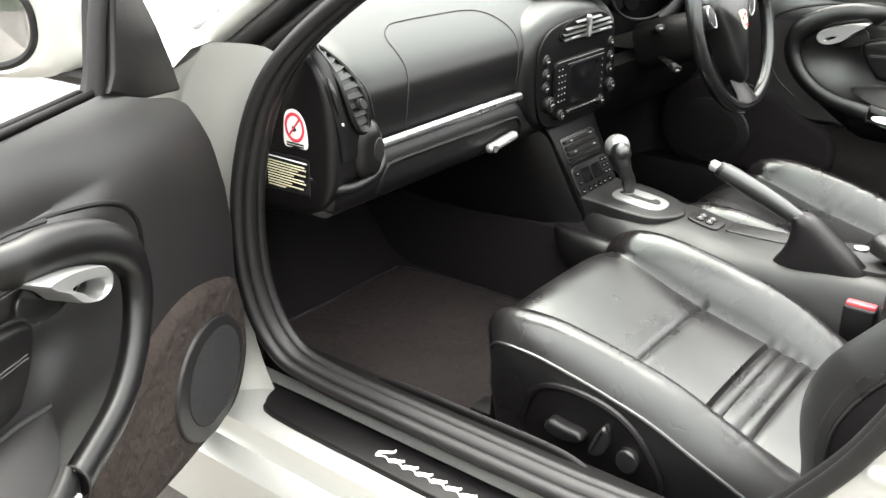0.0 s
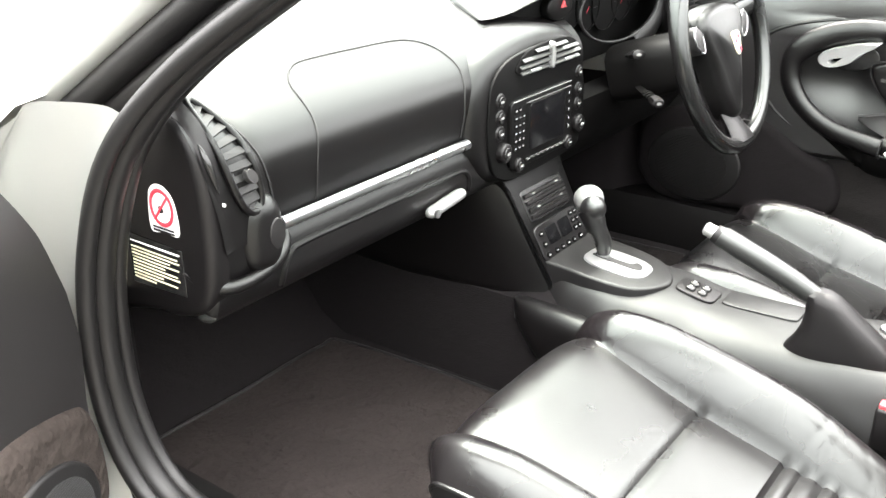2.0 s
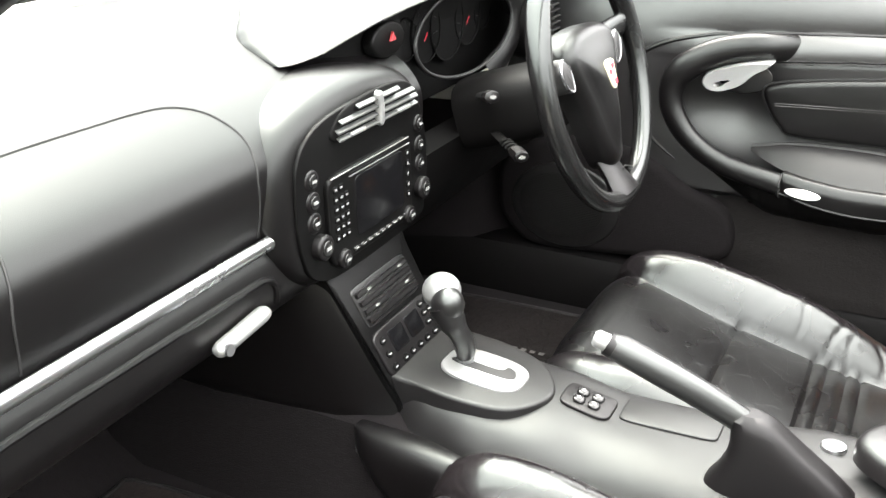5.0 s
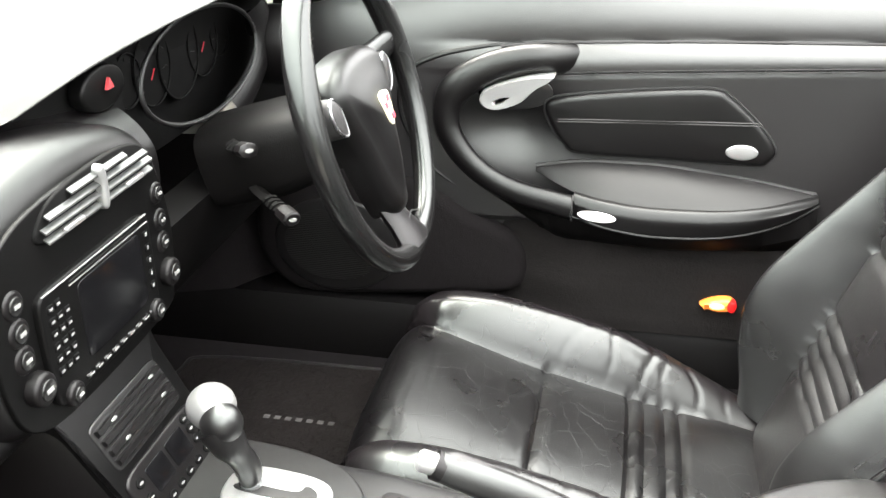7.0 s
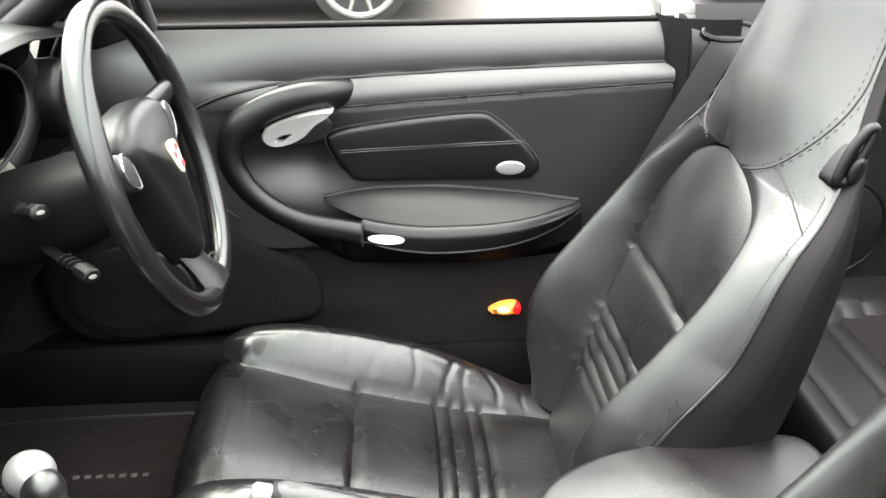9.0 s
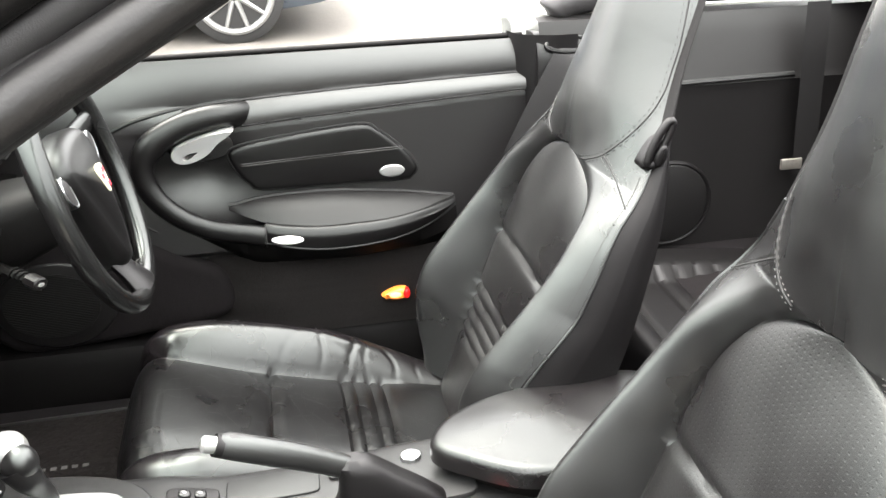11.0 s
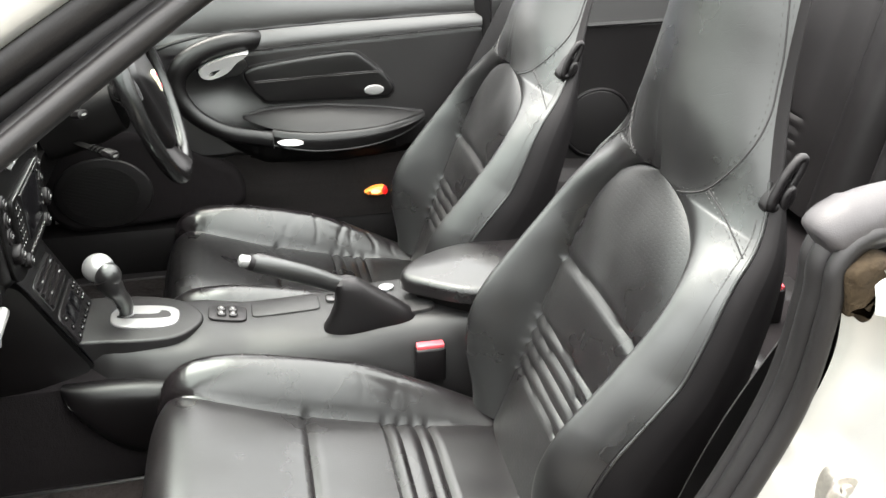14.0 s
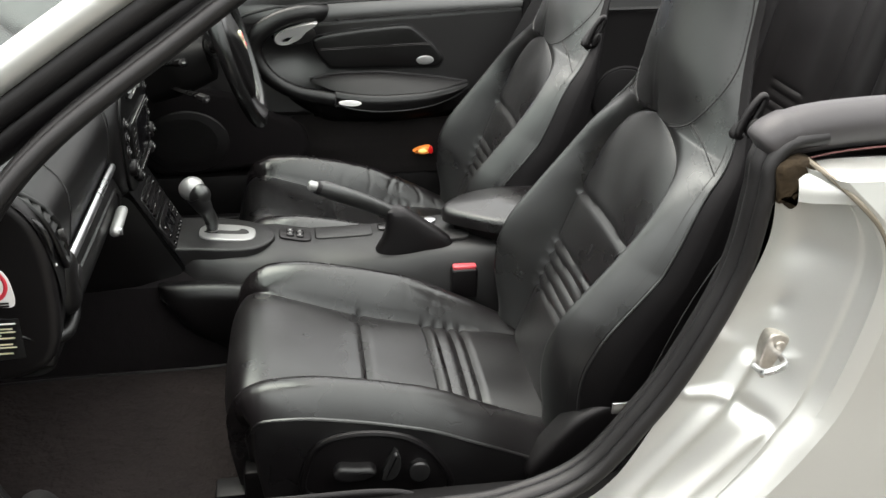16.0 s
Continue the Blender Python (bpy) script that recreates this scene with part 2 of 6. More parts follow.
def part(name, bm, mat, parent=None, label="", smooth=True):
    """Links a bmesh, given in world places, as one mesh under its parent."""
    if parent is not None:
        bmesh.ops.translate(bm, verts=bm.verts, vec=-world_place(parent))
    bmesh.ops.recalc_face_normals(bm, faces=bm.faces)
    me = bpy.data.meshes.new(name)
    bm.to_mesh(me)
    bm.free()
    me.materials.append(mat)
    if smooth:
        me.shade_smooth()
        me.set_sharp_from_angle(angle=radians(38))
    ob = new(name, me)
    if parent is not None:
        ob.parent = parent
    if label:
        ob["label"] = label
    return ob


def raw(verts, faces):
    me = bpy.data.meshes.new("raw")
    me.from_pydata([tuple(v) for v in verts], [], faces)
    bm = bmesh.new()
    bm.from_mesh(me)
    bpy.data.meshes.remove(me)
    return bm


def loft(rings, closed=True, caps=True):
    n = len(rings[0])
    verts = [v for r in rings for v in r]
    faces = []
    for i in range(len(rings) - 1):
        for j in range(n if closed else n - 1):
            k = (j + 1) % n
            faces.append((i * n + j, i * n + k, (i + 1) * n + k, (i + 1) * n + j))
    if caps and closed:
        faces.append(tuple(range(n - 1, -1, -1)))
        faces.append(tuple((len(rings) - 1) * n + j for j in range(n)))
    return raw(verts, faces)


def curve(ctrl, n, closed=False):
    """n places along a smooth line through the control places."""
    c = [Vector(p) for p in ctrl]
    m = len(c)
    out = []
    spans = m if closed else m - 1
    for i in range(n):
        u = i / (n if closed else n - 1) * spans
        k = min(int(u), spans - 1)
        f = u - k
        if closed:
            a, b, d, e = c[(k - 1) % m], c[k % m], c[(k + 1) % m], c[(k + 2) % m]
        else:
            b, d = c[k], c[k + 1]
            a = c[k - 1] if k else b * 2 - d
            e = c[k + 2] if k + 2 < m else d * 2 - b
        out.append(0.5 * ((2 * b) + (d - a) * f + (2 * a - 5 * b + 4 * d - e) * f * f + (3 * b - a - 3 * d + e) * f ** 3))
    return out


def lerp(table, v):
    """The value at v of a smooth line through (place, value) pairs."""
    if v <= table[0][0]:
        return table[0][1]
    for (a, p), (b, q) in zip(table, table[1:]):
        if v <= b:
            f = (v - a) / (b - a)
            f = f * f * (3 - 2 * f)
            return p + (q - p) * f
    return table[-1][1]


def line(table, v):
    if v <= table[0][0]:
        return table[0][1]
    for (a, p), (b, q) in zip(table, table[1:]):
        if v <= b:
            return p + (q - p) * (v - a) / (b - a)
    return table[-1][1]


def tube(path, r, n=10, closed=False, flat=1.0, up=None):
    """A round bar along a path; r: one radius or one for each place; flat squeezes it across up."""
    p = [Vector(v) for v in path]
    m = len(p)
    rings = []
    side = None
    for i in range(m):
        a = p[(i - 1) % m] if closed or i else p[0]
        b = p[(i + 1) % m] if closed or i < m - 1 else p[-1]
        t = (b - a).normalized()
        if up is not None:
            side = t.cross(Vector(up)).normalized()
        elif side is None:
            side = t.cross(Vector((0, 0, 1)) if abs(t.z) < 0.9 else Vector((1, 0, 0))).normalized()
        else:
            side = (side - t * side.dot(t)).normalized()
        w = t.cross(side)
        rad = r[i] if isinstance(r, (list, tuple)) else r
        rings.append([p[i] + (side * math.cos(k / n * math.tau) + w * math.sin(k / n * math.tau) * flat) * rad for k in range(n)])
    if closed:
        rings.append(rings[0])
        return loft(rings, caps=False)
    return loft(rings)


def rbox(x0, x1, y0, y1, z0, z1, r=0.005, seg=2):
    bm = bmesh.new()
    bmesh.ops.create_cube(bm, size=1)
    for v in bm.verts:
        v.co = Vector((x0 + (v.co.x + 0.5) * (x1 - x0), y0 + (v.co.y + 0.5) * (y1 - y0), z0 + (v.co.z + 0.5) * (z1 - z0)))
    if r:
        bmesh.ops.bevel(bm, geom=bm.edges[:], offset=r, segments=seg, profile=0.5, affect="EDGES")
    return bm


def plate(outline, place, h0, h1, r=0.004, dome=0.0, seg=3):
    """A pad over an outline of (a, b), from h0 up to h1, with a rounded rim; place(a, b, h) sets it in the world."""
    pts = [Vector((a, b)) for a, b in outline]
    n = len(pts)
    area = sum(pts[i].x * pts[(i + 1) % n].y - pts[(i + 1) % n].x * pts[i].y for i in range(n))
    sign = 1 if area > 0 else -1
    normals = []
    for i in range(n):
        t = (pts[(i + 1) % n] - pts[(i - 1) % n]).normalized()
        normals.append(Vector((-t.y, t.x)) * sign)
    mid = sum(pts, Vector((0, 0))) / n
    s = 1 if h1 > h0 else -1
    rings = [[place(*p, h0) for p in pts]]
    for k in range(seg + 1):
        a = k / seg * math.pi / 2
        off, h = r * (1 - math.cos(a)), h1 - s * r * (1 - math.sin(a))
        rings.append([place(*(p + q * off), h) for p, q in zip(pts, normals)])
    inner = [p + q * r for p, q in zip(pts, normals)]
    for f in (0.8, 0.55, 0.3, 0.08) if dome else ():
        rings.append([place(*(mid + (p - mid) * f), h1 + dome * (1 - f * f)) for p in inner])
    return loft(rings)


def oval(ca, cb, ra, rb, n=28, p=2.0):
    out = []
    for i in range(n):
        c, s = math.cos(i / n * math.tau), math.sin(i / n * math.tau)
        out.append((ca + ra * math.copysign(abs(c) ** (2 / p), c), cb + rb * math.copysign(abs(s) ** (2 / p), s)))
    return out


def flatcurve(ctrl, n=48):
    return [(v.x, v.y) for v in curve([(a, b, 0) for a, b in ctrl], n, closed=True)]


def on_x(x, s=1):
    """Sets pads on an upright plane across the car; they rise towards -x for s = 1."""
    return lambda a, b, h: Vector((x - s * h, a, b))


def on_y(y):
    """Sets pads on an upright plane that faces the rear."""
    return lambda a, b, h: Vector((a, y - h, b))


def on_z(z):
    return lambda a, b, h: Vector((a, b, z + h))


# ---- seats ----
SEAT_X = -0.366
REC = radians(22)
UPV, FWD = Vector((0, -math.sin(REC), math.cos(REC))), Vector((0, math.cos(REC), math.sin(REC)))
BACK0 = Vector((0, -0.335, 0.33))
BOLSTER = ((0, 0.02), (0.05, 0.05), (0.11, 0.088), (0.19, 0.1), (0.275, 0.074), (0.385, 0.04), (0.47, 0.021), (0.55, 0.0), (0.62, -0.011), (0.9, -0.012))
BACK_W = ((0, 0.225), (0.15, 0.25), (0.35, 0.25), (0.48, 0.235), (0.58, 0.2), (0.68, 0.158), (0.8, 0.142), (0.9, 0.12))
ARCH0, ARCH1 = 0.36, 0.53


def soft(keys, v, w=0.03):
    """A rounded course through keys."""
    return sum(line(keys, v + w * d) for d in (-1.0, -0.67, -0.33, 0.0, 0.33, 0.67, 1.0)) / 7


def insert_w(v):
    base = lerp(((0, 0.145), (0.32, 0.165), (0.9, 0.165)), v)
    if v <= ARCH0:
        return base
    if v >= ARCH1:
        return 0.004
    return max(0.004, base * math.sqrt(1 - ((v - ARCH0) / (ARCH1 - ARCH0)) ** 2.4))


def groove(d, width, depth):
    return -depth * math.exp(-(d / width) ** 2)


SWEEP = ((0, 0), (0.53, 0), (0.6, 0.02), (0.65, 0.032), (0.72, 0.046), (0.78, 0.06), (0.9, 0.08))


def back_h(x, v):
    return back_form(x, v) + lean * soft(SWEEP, v, 0.03)


def back_form(x, v):
    """How far the leather of the backrest stands out at a place across and up it."""
    w, wi, nb = soft(BACK_W, v, 0.05), insert_w(v), soft(BOLSTER, v, 0.04)
    a = abs(x)
    head = 0.068 * (1 - min(1, a / w) ** 2.1) - 0.036
    mix = min(1, max(0, (v - 0.43) / 0.21))
    mix = mix * mix * (3 - 2 * mix)
    if a <= wi:
        h = 0.014 * (1 - (a / wi) ** 4) - 0.004
        bow = 0.012 * (1 - (a / wi) ** 2)
        h += groove(v - 0.316 - bow, 0.008, 0.007)
        for k in range(5):
            h += groove(v - 0.112 - 0.0245 * k - bow, 0.0045, 0.006)
        if v > ARCH0:
            h *= 1 - mix
        return h * (1 - mix) + head * mix if v > ARCH1 else h
    t = (a - wi) / max(0.01, w - wi)
    if t < 0.45:
        f = t / 0.45
        h = -0.006 + (nb + 0.006) * (0.5 * f * f * (3 - 2 * f) + 0.5 * (1 - (1 - f) ** 2))
    else:
        f = (t - 0.45) / 0.55
        h = nb - 0.052 * f ** 1.6 * (1 - 0.6 * min(1.0, max(0.0, (v - 0.34) / 0.15)))
    h += groove((a - wi), 0.006, 0.008)
    return h * (1 - mix) + head * mix


def back_at(x, v, lift=0.0):
    return Vector((SEAT_X + x, 0, 0)) + BACK0 + UPV * v + FWD * (back_h(x, v) + lift)


def cushion_frame(q):
    """Centre and normal at a share q of the way from the rear of the cushion over its nose."""
    line_ = CUSHION_LINE
    k = q * (len(line_) - 1)
    i = min(int(k), len(line_) - 2)
    p = line_[i].lerp(line_[i + 1], k - i)
    t = (line_[min(i + 2, len(line_) - 1)] - line_[max(i - 1, 0)]).normalized()
    return p, Vector((0, -t.z, t.y))


CUSHION_LINE = curve([(0, -0.37, 0.318), (0, -0.3, 0.332), (0, -0.2, 0.35), (0, -0.1, 0.374), (0, 0.0, 0.4), (0, 0.09, 0.429),
                      (0, 0.15, 0.444), (0, 0.187, 0.436), (0, 0.207, 0.405), (0, 0.211, 0.36), (0, 0.205, 0.3), (0, 0.195, 0.24)], 141)

WRINKLES = ((0.62, 0.03, 0.05, 0.0016), (0.66, 0.035, 0.03, 0.0022), (0.7, 0.03, 0.04, 0.002), (0.735, 0.02, 0.02, 0.0016), (0.55, -0.03, -0.03, 0.0009), (0.5, 0.04, 0.06, 0.0009), (0.405, 0.05, 0.05, 0.0014), (0.37, 0.07, 0.02, 0.0012), (0.33, 0.06, -0.04, 0.001))


FOLDS = ((0.105, 0.05, 0.004), (0.15, 0.03, 0.0055), (0.185, -0.02, 0.003), (0.215, 0.01, 0.0055), (0.265, -0.015, 0.005), (0.315, -0.03, 0.0035), (0.36, -0.02, 0.0015))


def cushion_h(x, q):
    y = cushion_frame(q)[0].y
    nose = max(0.0, (q - 0.72) / 0.28)
    w, wi = cushion_w(q), cushion_wi(q)
    nb = soft(((0, 0.0), (0.08, 0.012), (0.17, 0.045), (0.26, 0.066), (0.36, 0.066), (0.45, 0.052), (0.54, 0.032), (0.62, 0.016), (0.7, 0.006), (0.8, 0), (1, 0)), q)
    nb *= min(1.0, (w - wi) / 0.075)
    a = abs(x)
    if a <= wi:
        h = 0.012 * (1 - (a / wi) ** 4) - 0.004 - 0.03 * min(1.0, max(0.0, (q - 0.55) / 0.2)) * (a / w) ** 8
        if q < 0.75:
            h += groove(y + 0.025, 0.0045, 0.007)
            for k in range(4):
                h += groove(y + 0.15 + 0.024 * k, 0.004, 0.007)
        for c, bend, reach, amp in WRINKLES if wear else ():
            h += groove(q - c - bend * (a / wi) ** 2 - 0.01 * math.sin(14 * x + 40 * c), 0.0035, amp) * max(0.0, 1 - abs((x - reach) / 0.13) ** 2)
        return h
    t = (a - wi) / max(0.01, w - wi)
    if t < 0.55:
        f = t / 0.55
        h = -0.006 + (nb + 0.006) * (1 - (1 - f) ** 2)
    else:
        f = (t - 0.55) / 0.45
        h = nb - 0.045 * min(1.0, (w - wi) / 0.06) * f ** 2.2
        h -= 0.03 * min(1.0, max(0.0, (q - 0.55) / 0.2)) * (a / w) ** 8
    for c, bend, amp in FOLDS:
        h += groove(q - c - bend * (t - 0.4) - 0.006 * math.sin(9 * t + 60 * c), 0.0034, amp * (0.12 + 0.4 * wear)) * max(0.0, math.sin(math.pi * min(1, t / 0.8))) ** 0.7
    front = max(0.0, 1 - abs(q - 0.66) / 0.1) * math.sin(math.pi * min(1, t)) * 0.0011
    h -= front * max(0.0, math.sin(q * 210 + 4 * math.sin(a * 40))) ** 3
    return h + groove(a - wi, 0.004, 0.006 * (1 - nose))


def cushion_wi(q):
    """Half the width of the middle panel, which spreads to the full width at the nose."""
    return soft(((0, 0.138), (0.3, 0.138), (0.42, 0.143), (0.52, 0.152), (0.6, 0.163), (0.68, 0.172), (0.76, 0.174), (0.86, 0.17), (1, 0.165)), q) - 0.009 * wear * max(0.0, 1 - abs(q - 0.55) / 0.25)


def cushion_w(q):
    return soft(((0, 0.225), (0.2, 0.245), (0.5, 0.248), (0.6, 0.238), (0.68, 0.214), (0.75, 0.19), (0.82, 0.178), (1, 0.172)), q)


def cushion_at(x, q, lift=0.0):
    p, nrm = cushion_frame(q)
    return Vector((SEAT_X + x, 0, 0)) + p + nrm * (cushion_h(x, q) + lift)


def strip(fn, us, vs):
    """A sheet of fn(u, v) over two rows of values."""
    return loft([[fn(u, v) for u in us] for v in vs], closed=False)


def spread(a, b, n):
    return [a + (b - a) * i / (n - 1) for i in range(n)]


def stitches(name, rows, parent):
    """Short raised threads between each pair of places with its out-facing and side directions."""
    vs, fs = [], []
    for p, q, out, side in rows:
        for c in (p, q):
            vs += [c - side * 0.0006, c + side * 0.0006, c + out * 0.0009]
        k = len(vs) - 6
        fs += [(k, k + 3, k + 5, k + 2), (k + 1, k + 2, k + 5, k + 4), (k, k + 1, k + 4, k + 3)]
    return part(name, raw(vs, fs), THREAD, parent, "grey stitching", smooth=False)


def build_seat():
    seat = thing("front_seat", (SEAT_X, -0.1, 0.23), "black leather sports seat with pleated insert and fixed headrest", "car seat", "front seats")
    # cushion
    rows = spread(0, 1, 150)
    cols = spread(-1, 1, 33)
    part("cushion_insert", strip(lambda s, q: cushion_at(s * cushion_wi(q), q), cols, rows), CUSHION, seat, "creased pleated leather seat panel")
    for sgn in (-1, 1):
        def side(t, q, sgn=sgn):
            wi = cushion_wi(q)
            return cushion_at(sgn * (wi + (cushion_w(q) - wi) * t), q)
        part("cushion_bolster", strip(side, spread(0, 1, 24), spread(0, 1, 260)), WORN, seat, "creased leather side bolster")
        edge = [side(1, q) for q in spread(0.0, 1.0, 100)]
        part("piping", tube(edge, 0.0035, 8), LEATHER, seat)
        low = [Vector((SEAT_X + sgn * (abs(p.x - SEAT_X) - 0.006), p.y - 0.01, min(0.262, p.z - 0.002))) for p in edge]
        mids = [Vector((SEAT_X + sgn * (abs(p.x - SEAT_X) + 0.003), p.y, p.z * 0.6 + min(0.26, p.z) * 0.4)) for p in edge]
        part("side_valance", loft([edge, mids, low], closed=False), LEATHER, seat)
    part("seat_base", rbox(SEAT_X - 0.21, SEAT_X + 0.21, -0.36, 0.19, 0.25, 0.31, 0.01), PLASTIC, seat)
    # backrest
    rows = spread(0.0, ARCH0, 70) + [ARCH0 + (ARCH1 - ARCH0) * math.sin(k / 24 * math.pi / 2) for k in range(1, 25)]
    part("back_insert", strip(lambda s, v: back_at(s * insert_w(v), v), spread(-1, 1, 33), rows), PERF, seat, "perforated leather back panel with arched top")
    rows2 = rows + spread(ARCH1 + 0.004, 0.84, 60)
    for sgn in (-1, 1):
        def wing(t, v, sgn=sgn):
            wi = insert_w(v)
            if v > ARCH1:
                wi = 0.0
            return back_at(sgn * (wi + (soft(BACK_W, v, 0.05) - wi) * t), v)
        part("back_bolster", strip(wing, spread(0, 1, 26), rows2), LEATHER, seat, "soft leather side bolster")
    def back_depth(v):
        return -lean * soft(SWEEP, v, 0.03) + soft(((0, 0.1), (0.3, 0.095), (0.5, 0.075), (0.62, 0.055), (0.72, 0.045), (0.9, 0.04)), v)

    def rim(v, sgn, f):
        w, h0 = soft(BACK_W, v, 0.05), back_h(soft(BACK_W, v, 0.05), v)
        return Vector((SEAT_X + sgn * (w + 0.016 * math.sin(f * math.pi)), 0, 0)) + BACK0 + UPV * v + FWD * (h0 + (-back_depth(v) - h0) * f)
    for sgn in (-1, 1):
        part("back_side", strip(lambda f, v, sgn=sgn: rim(v, sgn, f), spread(0, 0.42, 6), spread(0, 0.84, 60)), FLANK, seat)
        part("back_flank", strip(lambda f, v, sgn=sgn: rim(v, sgn, f), spread(0.42, 1, 6), spread(0, 0.84, 60)), FLANK, seat, "matt black flank of the backrest")
        part("piping", tube([rim(v, sgn, 0.03) for v in spread(0.0, 0.6, 60)], 0.0028, 8), LEATHER, seat)
    for sgn in (-1, 1):
        rows = []
        for v in spread(0.02, 0.55, 110):
            w = soft(BACK_W, v, 0.05) - 0.008
            p, q = back_at(sgn * w, v, 0.0004), back_at(sgn * (soft(BACK_W, v + 0.0034, 0.05) - 0.008), v + 0.0034, 0.0004)
            rows.append((p, q, FWD, Vector((1, 0, 0))))
        stitches("rim_stitching", rows, seat)
    part("back_shell", strip(lambda s, v: Vector((SEAT_X + s * soft(BACK_W, v, 0.05), 0, 0)) + BACK0 + UPV * v + FWD * (-back_depth(v) - 0.02 * (1 - s * s)), spread(-1, 1, 17), spread(0, 0.84, 50)), PLASTIC, seat)
    part("head_top", strip(lambda s, f: back_at(s * soft(BACK_W, 0.84, 0.05), 0.84) * (1 - f) + (Vector((SEAT_X + s * soft(BACK_W, 0.84, 0.05), 0, 0)) + BACK0 + UPV * 0.84 + FWD * (-back_depth(0.84) - 0.02 * (1 - s * s))) * f + UPV * 0.03 * math.sin(f * math.pi) * (1 - s ** 4), spread(-1, 1, 17), spread(0, 1, 9)), LEATHER, seat)
    # seams of the headrest and shoulders
    for sgn in (-1, 1):
        lines = [curve([(0.07, 0.527, 0), (0.1, 0.537, 0), (0.128, 0.556, 0), (0.151, 0.593, 0), (0.161, 0.631, 0), (0.16, 0.669, 0), (0.153, 0.703, 0), (0.146, 0.741, 0), (0.136, 0.782, 0), (0.123, 0.826, 0)], 70),
                 curve([(0.128, 0.553, 0), (0.155, 0.541, 0), (0.185, 0.526, 0), (0.218, 0.508, 0)], 24)]
        for ln in lines:
            part("seam", tube([back_at(sgn * p.x, p.y, 0.0) for p in ln], 0.0013, 6), SEAM, seat)
            for off in (0.0045, -0.0045):
                vs, fs = [], []
                for a, b in zip(ln[::2], ln[1::2]):
                    d = (b - a).normalized()
                    sd = Vector((-d.y, d.x, 0)) * off
                    for p in (a + sd, a + sd + (b - a) * 0.75):
                        q = back_at(sgn * p.x, p.y, 0.0006)
                        sx = Vector((0.0005, 0, 0)) if abs(d.y) > 0.5 else UPV * 0.0005
                        vs += [q - sx, q + sx, q + FWD * 0.0008]
                    k = len(vs) - 6
                    fs += [(k, k + 3, k + 5, k + 2), (k + 1, k + 2, k + 5, k + 4), (k, k + 1, k + 4, k + 3)]
                part("stitching", raw(vs, fs), THREAD, seat, "grey double stitching", smooth=False)
    # belt guide on the shoulder
    def guide(a, b, h):
        return Vector((SEAT_X - 0.198 - 0.8 * h, 0, 0)) + BACK0 + UPV * (0.6 + b * 0.72 - 0.25 * a) + FWD * (-0.028 + a * 0.8 + 0.1 * b)
    part("belt_guide", tube([guide(a, b, 0.012 + 0.1 * a) for a, b in flatcurve([(0.012, -0.025), (0.009, 0.015), (0.0, 0.045), (-0.007, 0.054), (-0.013, 0.047), (-0.01, 0.015), (-0.002, -0.025), (0.005, -0.032)], 44)], 0.006, 10, closed=True), PLASTIC, seat, "black plastic belt guide")
    part("guide_foot", plate(flatcurve([(0.02, -0.035), (0.008, 0.01), (-0.006, 0.015), (-0.014, -0.03), (0.0, -0.045)], 24), guide, -0.02, 0.012, 0.006), PLASTIC, seat)
    part("release_knob", plate(oval(-0.006, -0.012, 0.011, 0.022, 24), guide, 0.01, 0.024, 0.007), PLASTIC, seat)
    # switch panel on the outer side
    def side_panel(a, b, h):
        return Vector((SEAT_X - 0.246 - h, a, b))
    ring = flatcurve([(0.085, 0.29), (0.085, 0.35), (0.06, 0.39), (0.0, 0.402), (-0.07, 0.388), (-0.12, 0.345), (-0.14, 0.28), (-0.03, 0.27)], 56)
    panel = part("switch_panel", plate(ring, side_panel, -0.02, 0.006, 0.004), PLASTIC, seat, "black plastic seat switch panel")
    part("panel_rim", tube([side_panel(a, b, 0.006) for a, b in ring], 0.006, 8, closed=True), PLASTIC, seat)
    part("seat_lever", plate(flatcurve([(0.045, 0.335), (0.035, 0.35), (0.01, 0.347), (-0.015, 0.345), (-0.022, 0.333), (0.0, 0.323), (0.03, 0.322)]), side_panel, 0.004, 0.026, 0.007), GREY, panel)
    part("seat_switch", plate(flatcurve([(-0.03, 0.32), (-0.045, 0.315), (-0.06, 0.33), (-0.062, 0.36), (-0.052, 0.37), (-0.04, 0.35)]), side_panel, 0.004, 0.024, 0.007), GLOSS, panel)
    part("seat_dial", plate(oval(-0.092, 0.325, 0.018, 0.02, 24), side_panel, 0.004, 0.02, 0.005), GLOSS, panel)
    # hinge cover where back and cushion meet
    part("hinge_cover", plate(flatcurve([(-0.27, 0.29), (-0.3, 0.345), (-0.36, 0.41), (-0.42, 0.42), (-0.45, 0.36), (-0.42, 0.28), (-0.34, 0.265)]), side_panel, -0.03, 0.016, 0.012), PLASTIC, seat, "curved black hinge cover")
    for off in (-0.17, 0.17):
        part("seat_rail", rbox(SEAT_X + off - 0.025, SEAT_X + off + 0.025, -0.38, 0.24, 0.225, 0.255, 0.006), PLASTIC, seat)
    return seat


lean, wear = 1.0, 0.0
build_seat()
lean, wear = 0.15, 1.0
driver_seat = build_seat()
driver_seat.location = (SEAT_X + 0.727, -0.088, 0.186)
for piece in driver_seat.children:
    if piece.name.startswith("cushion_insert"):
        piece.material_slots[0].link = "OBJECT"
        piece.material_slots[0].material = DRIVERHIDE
driver_seat["label"] = "black leather sports seat with creased worn cushion"


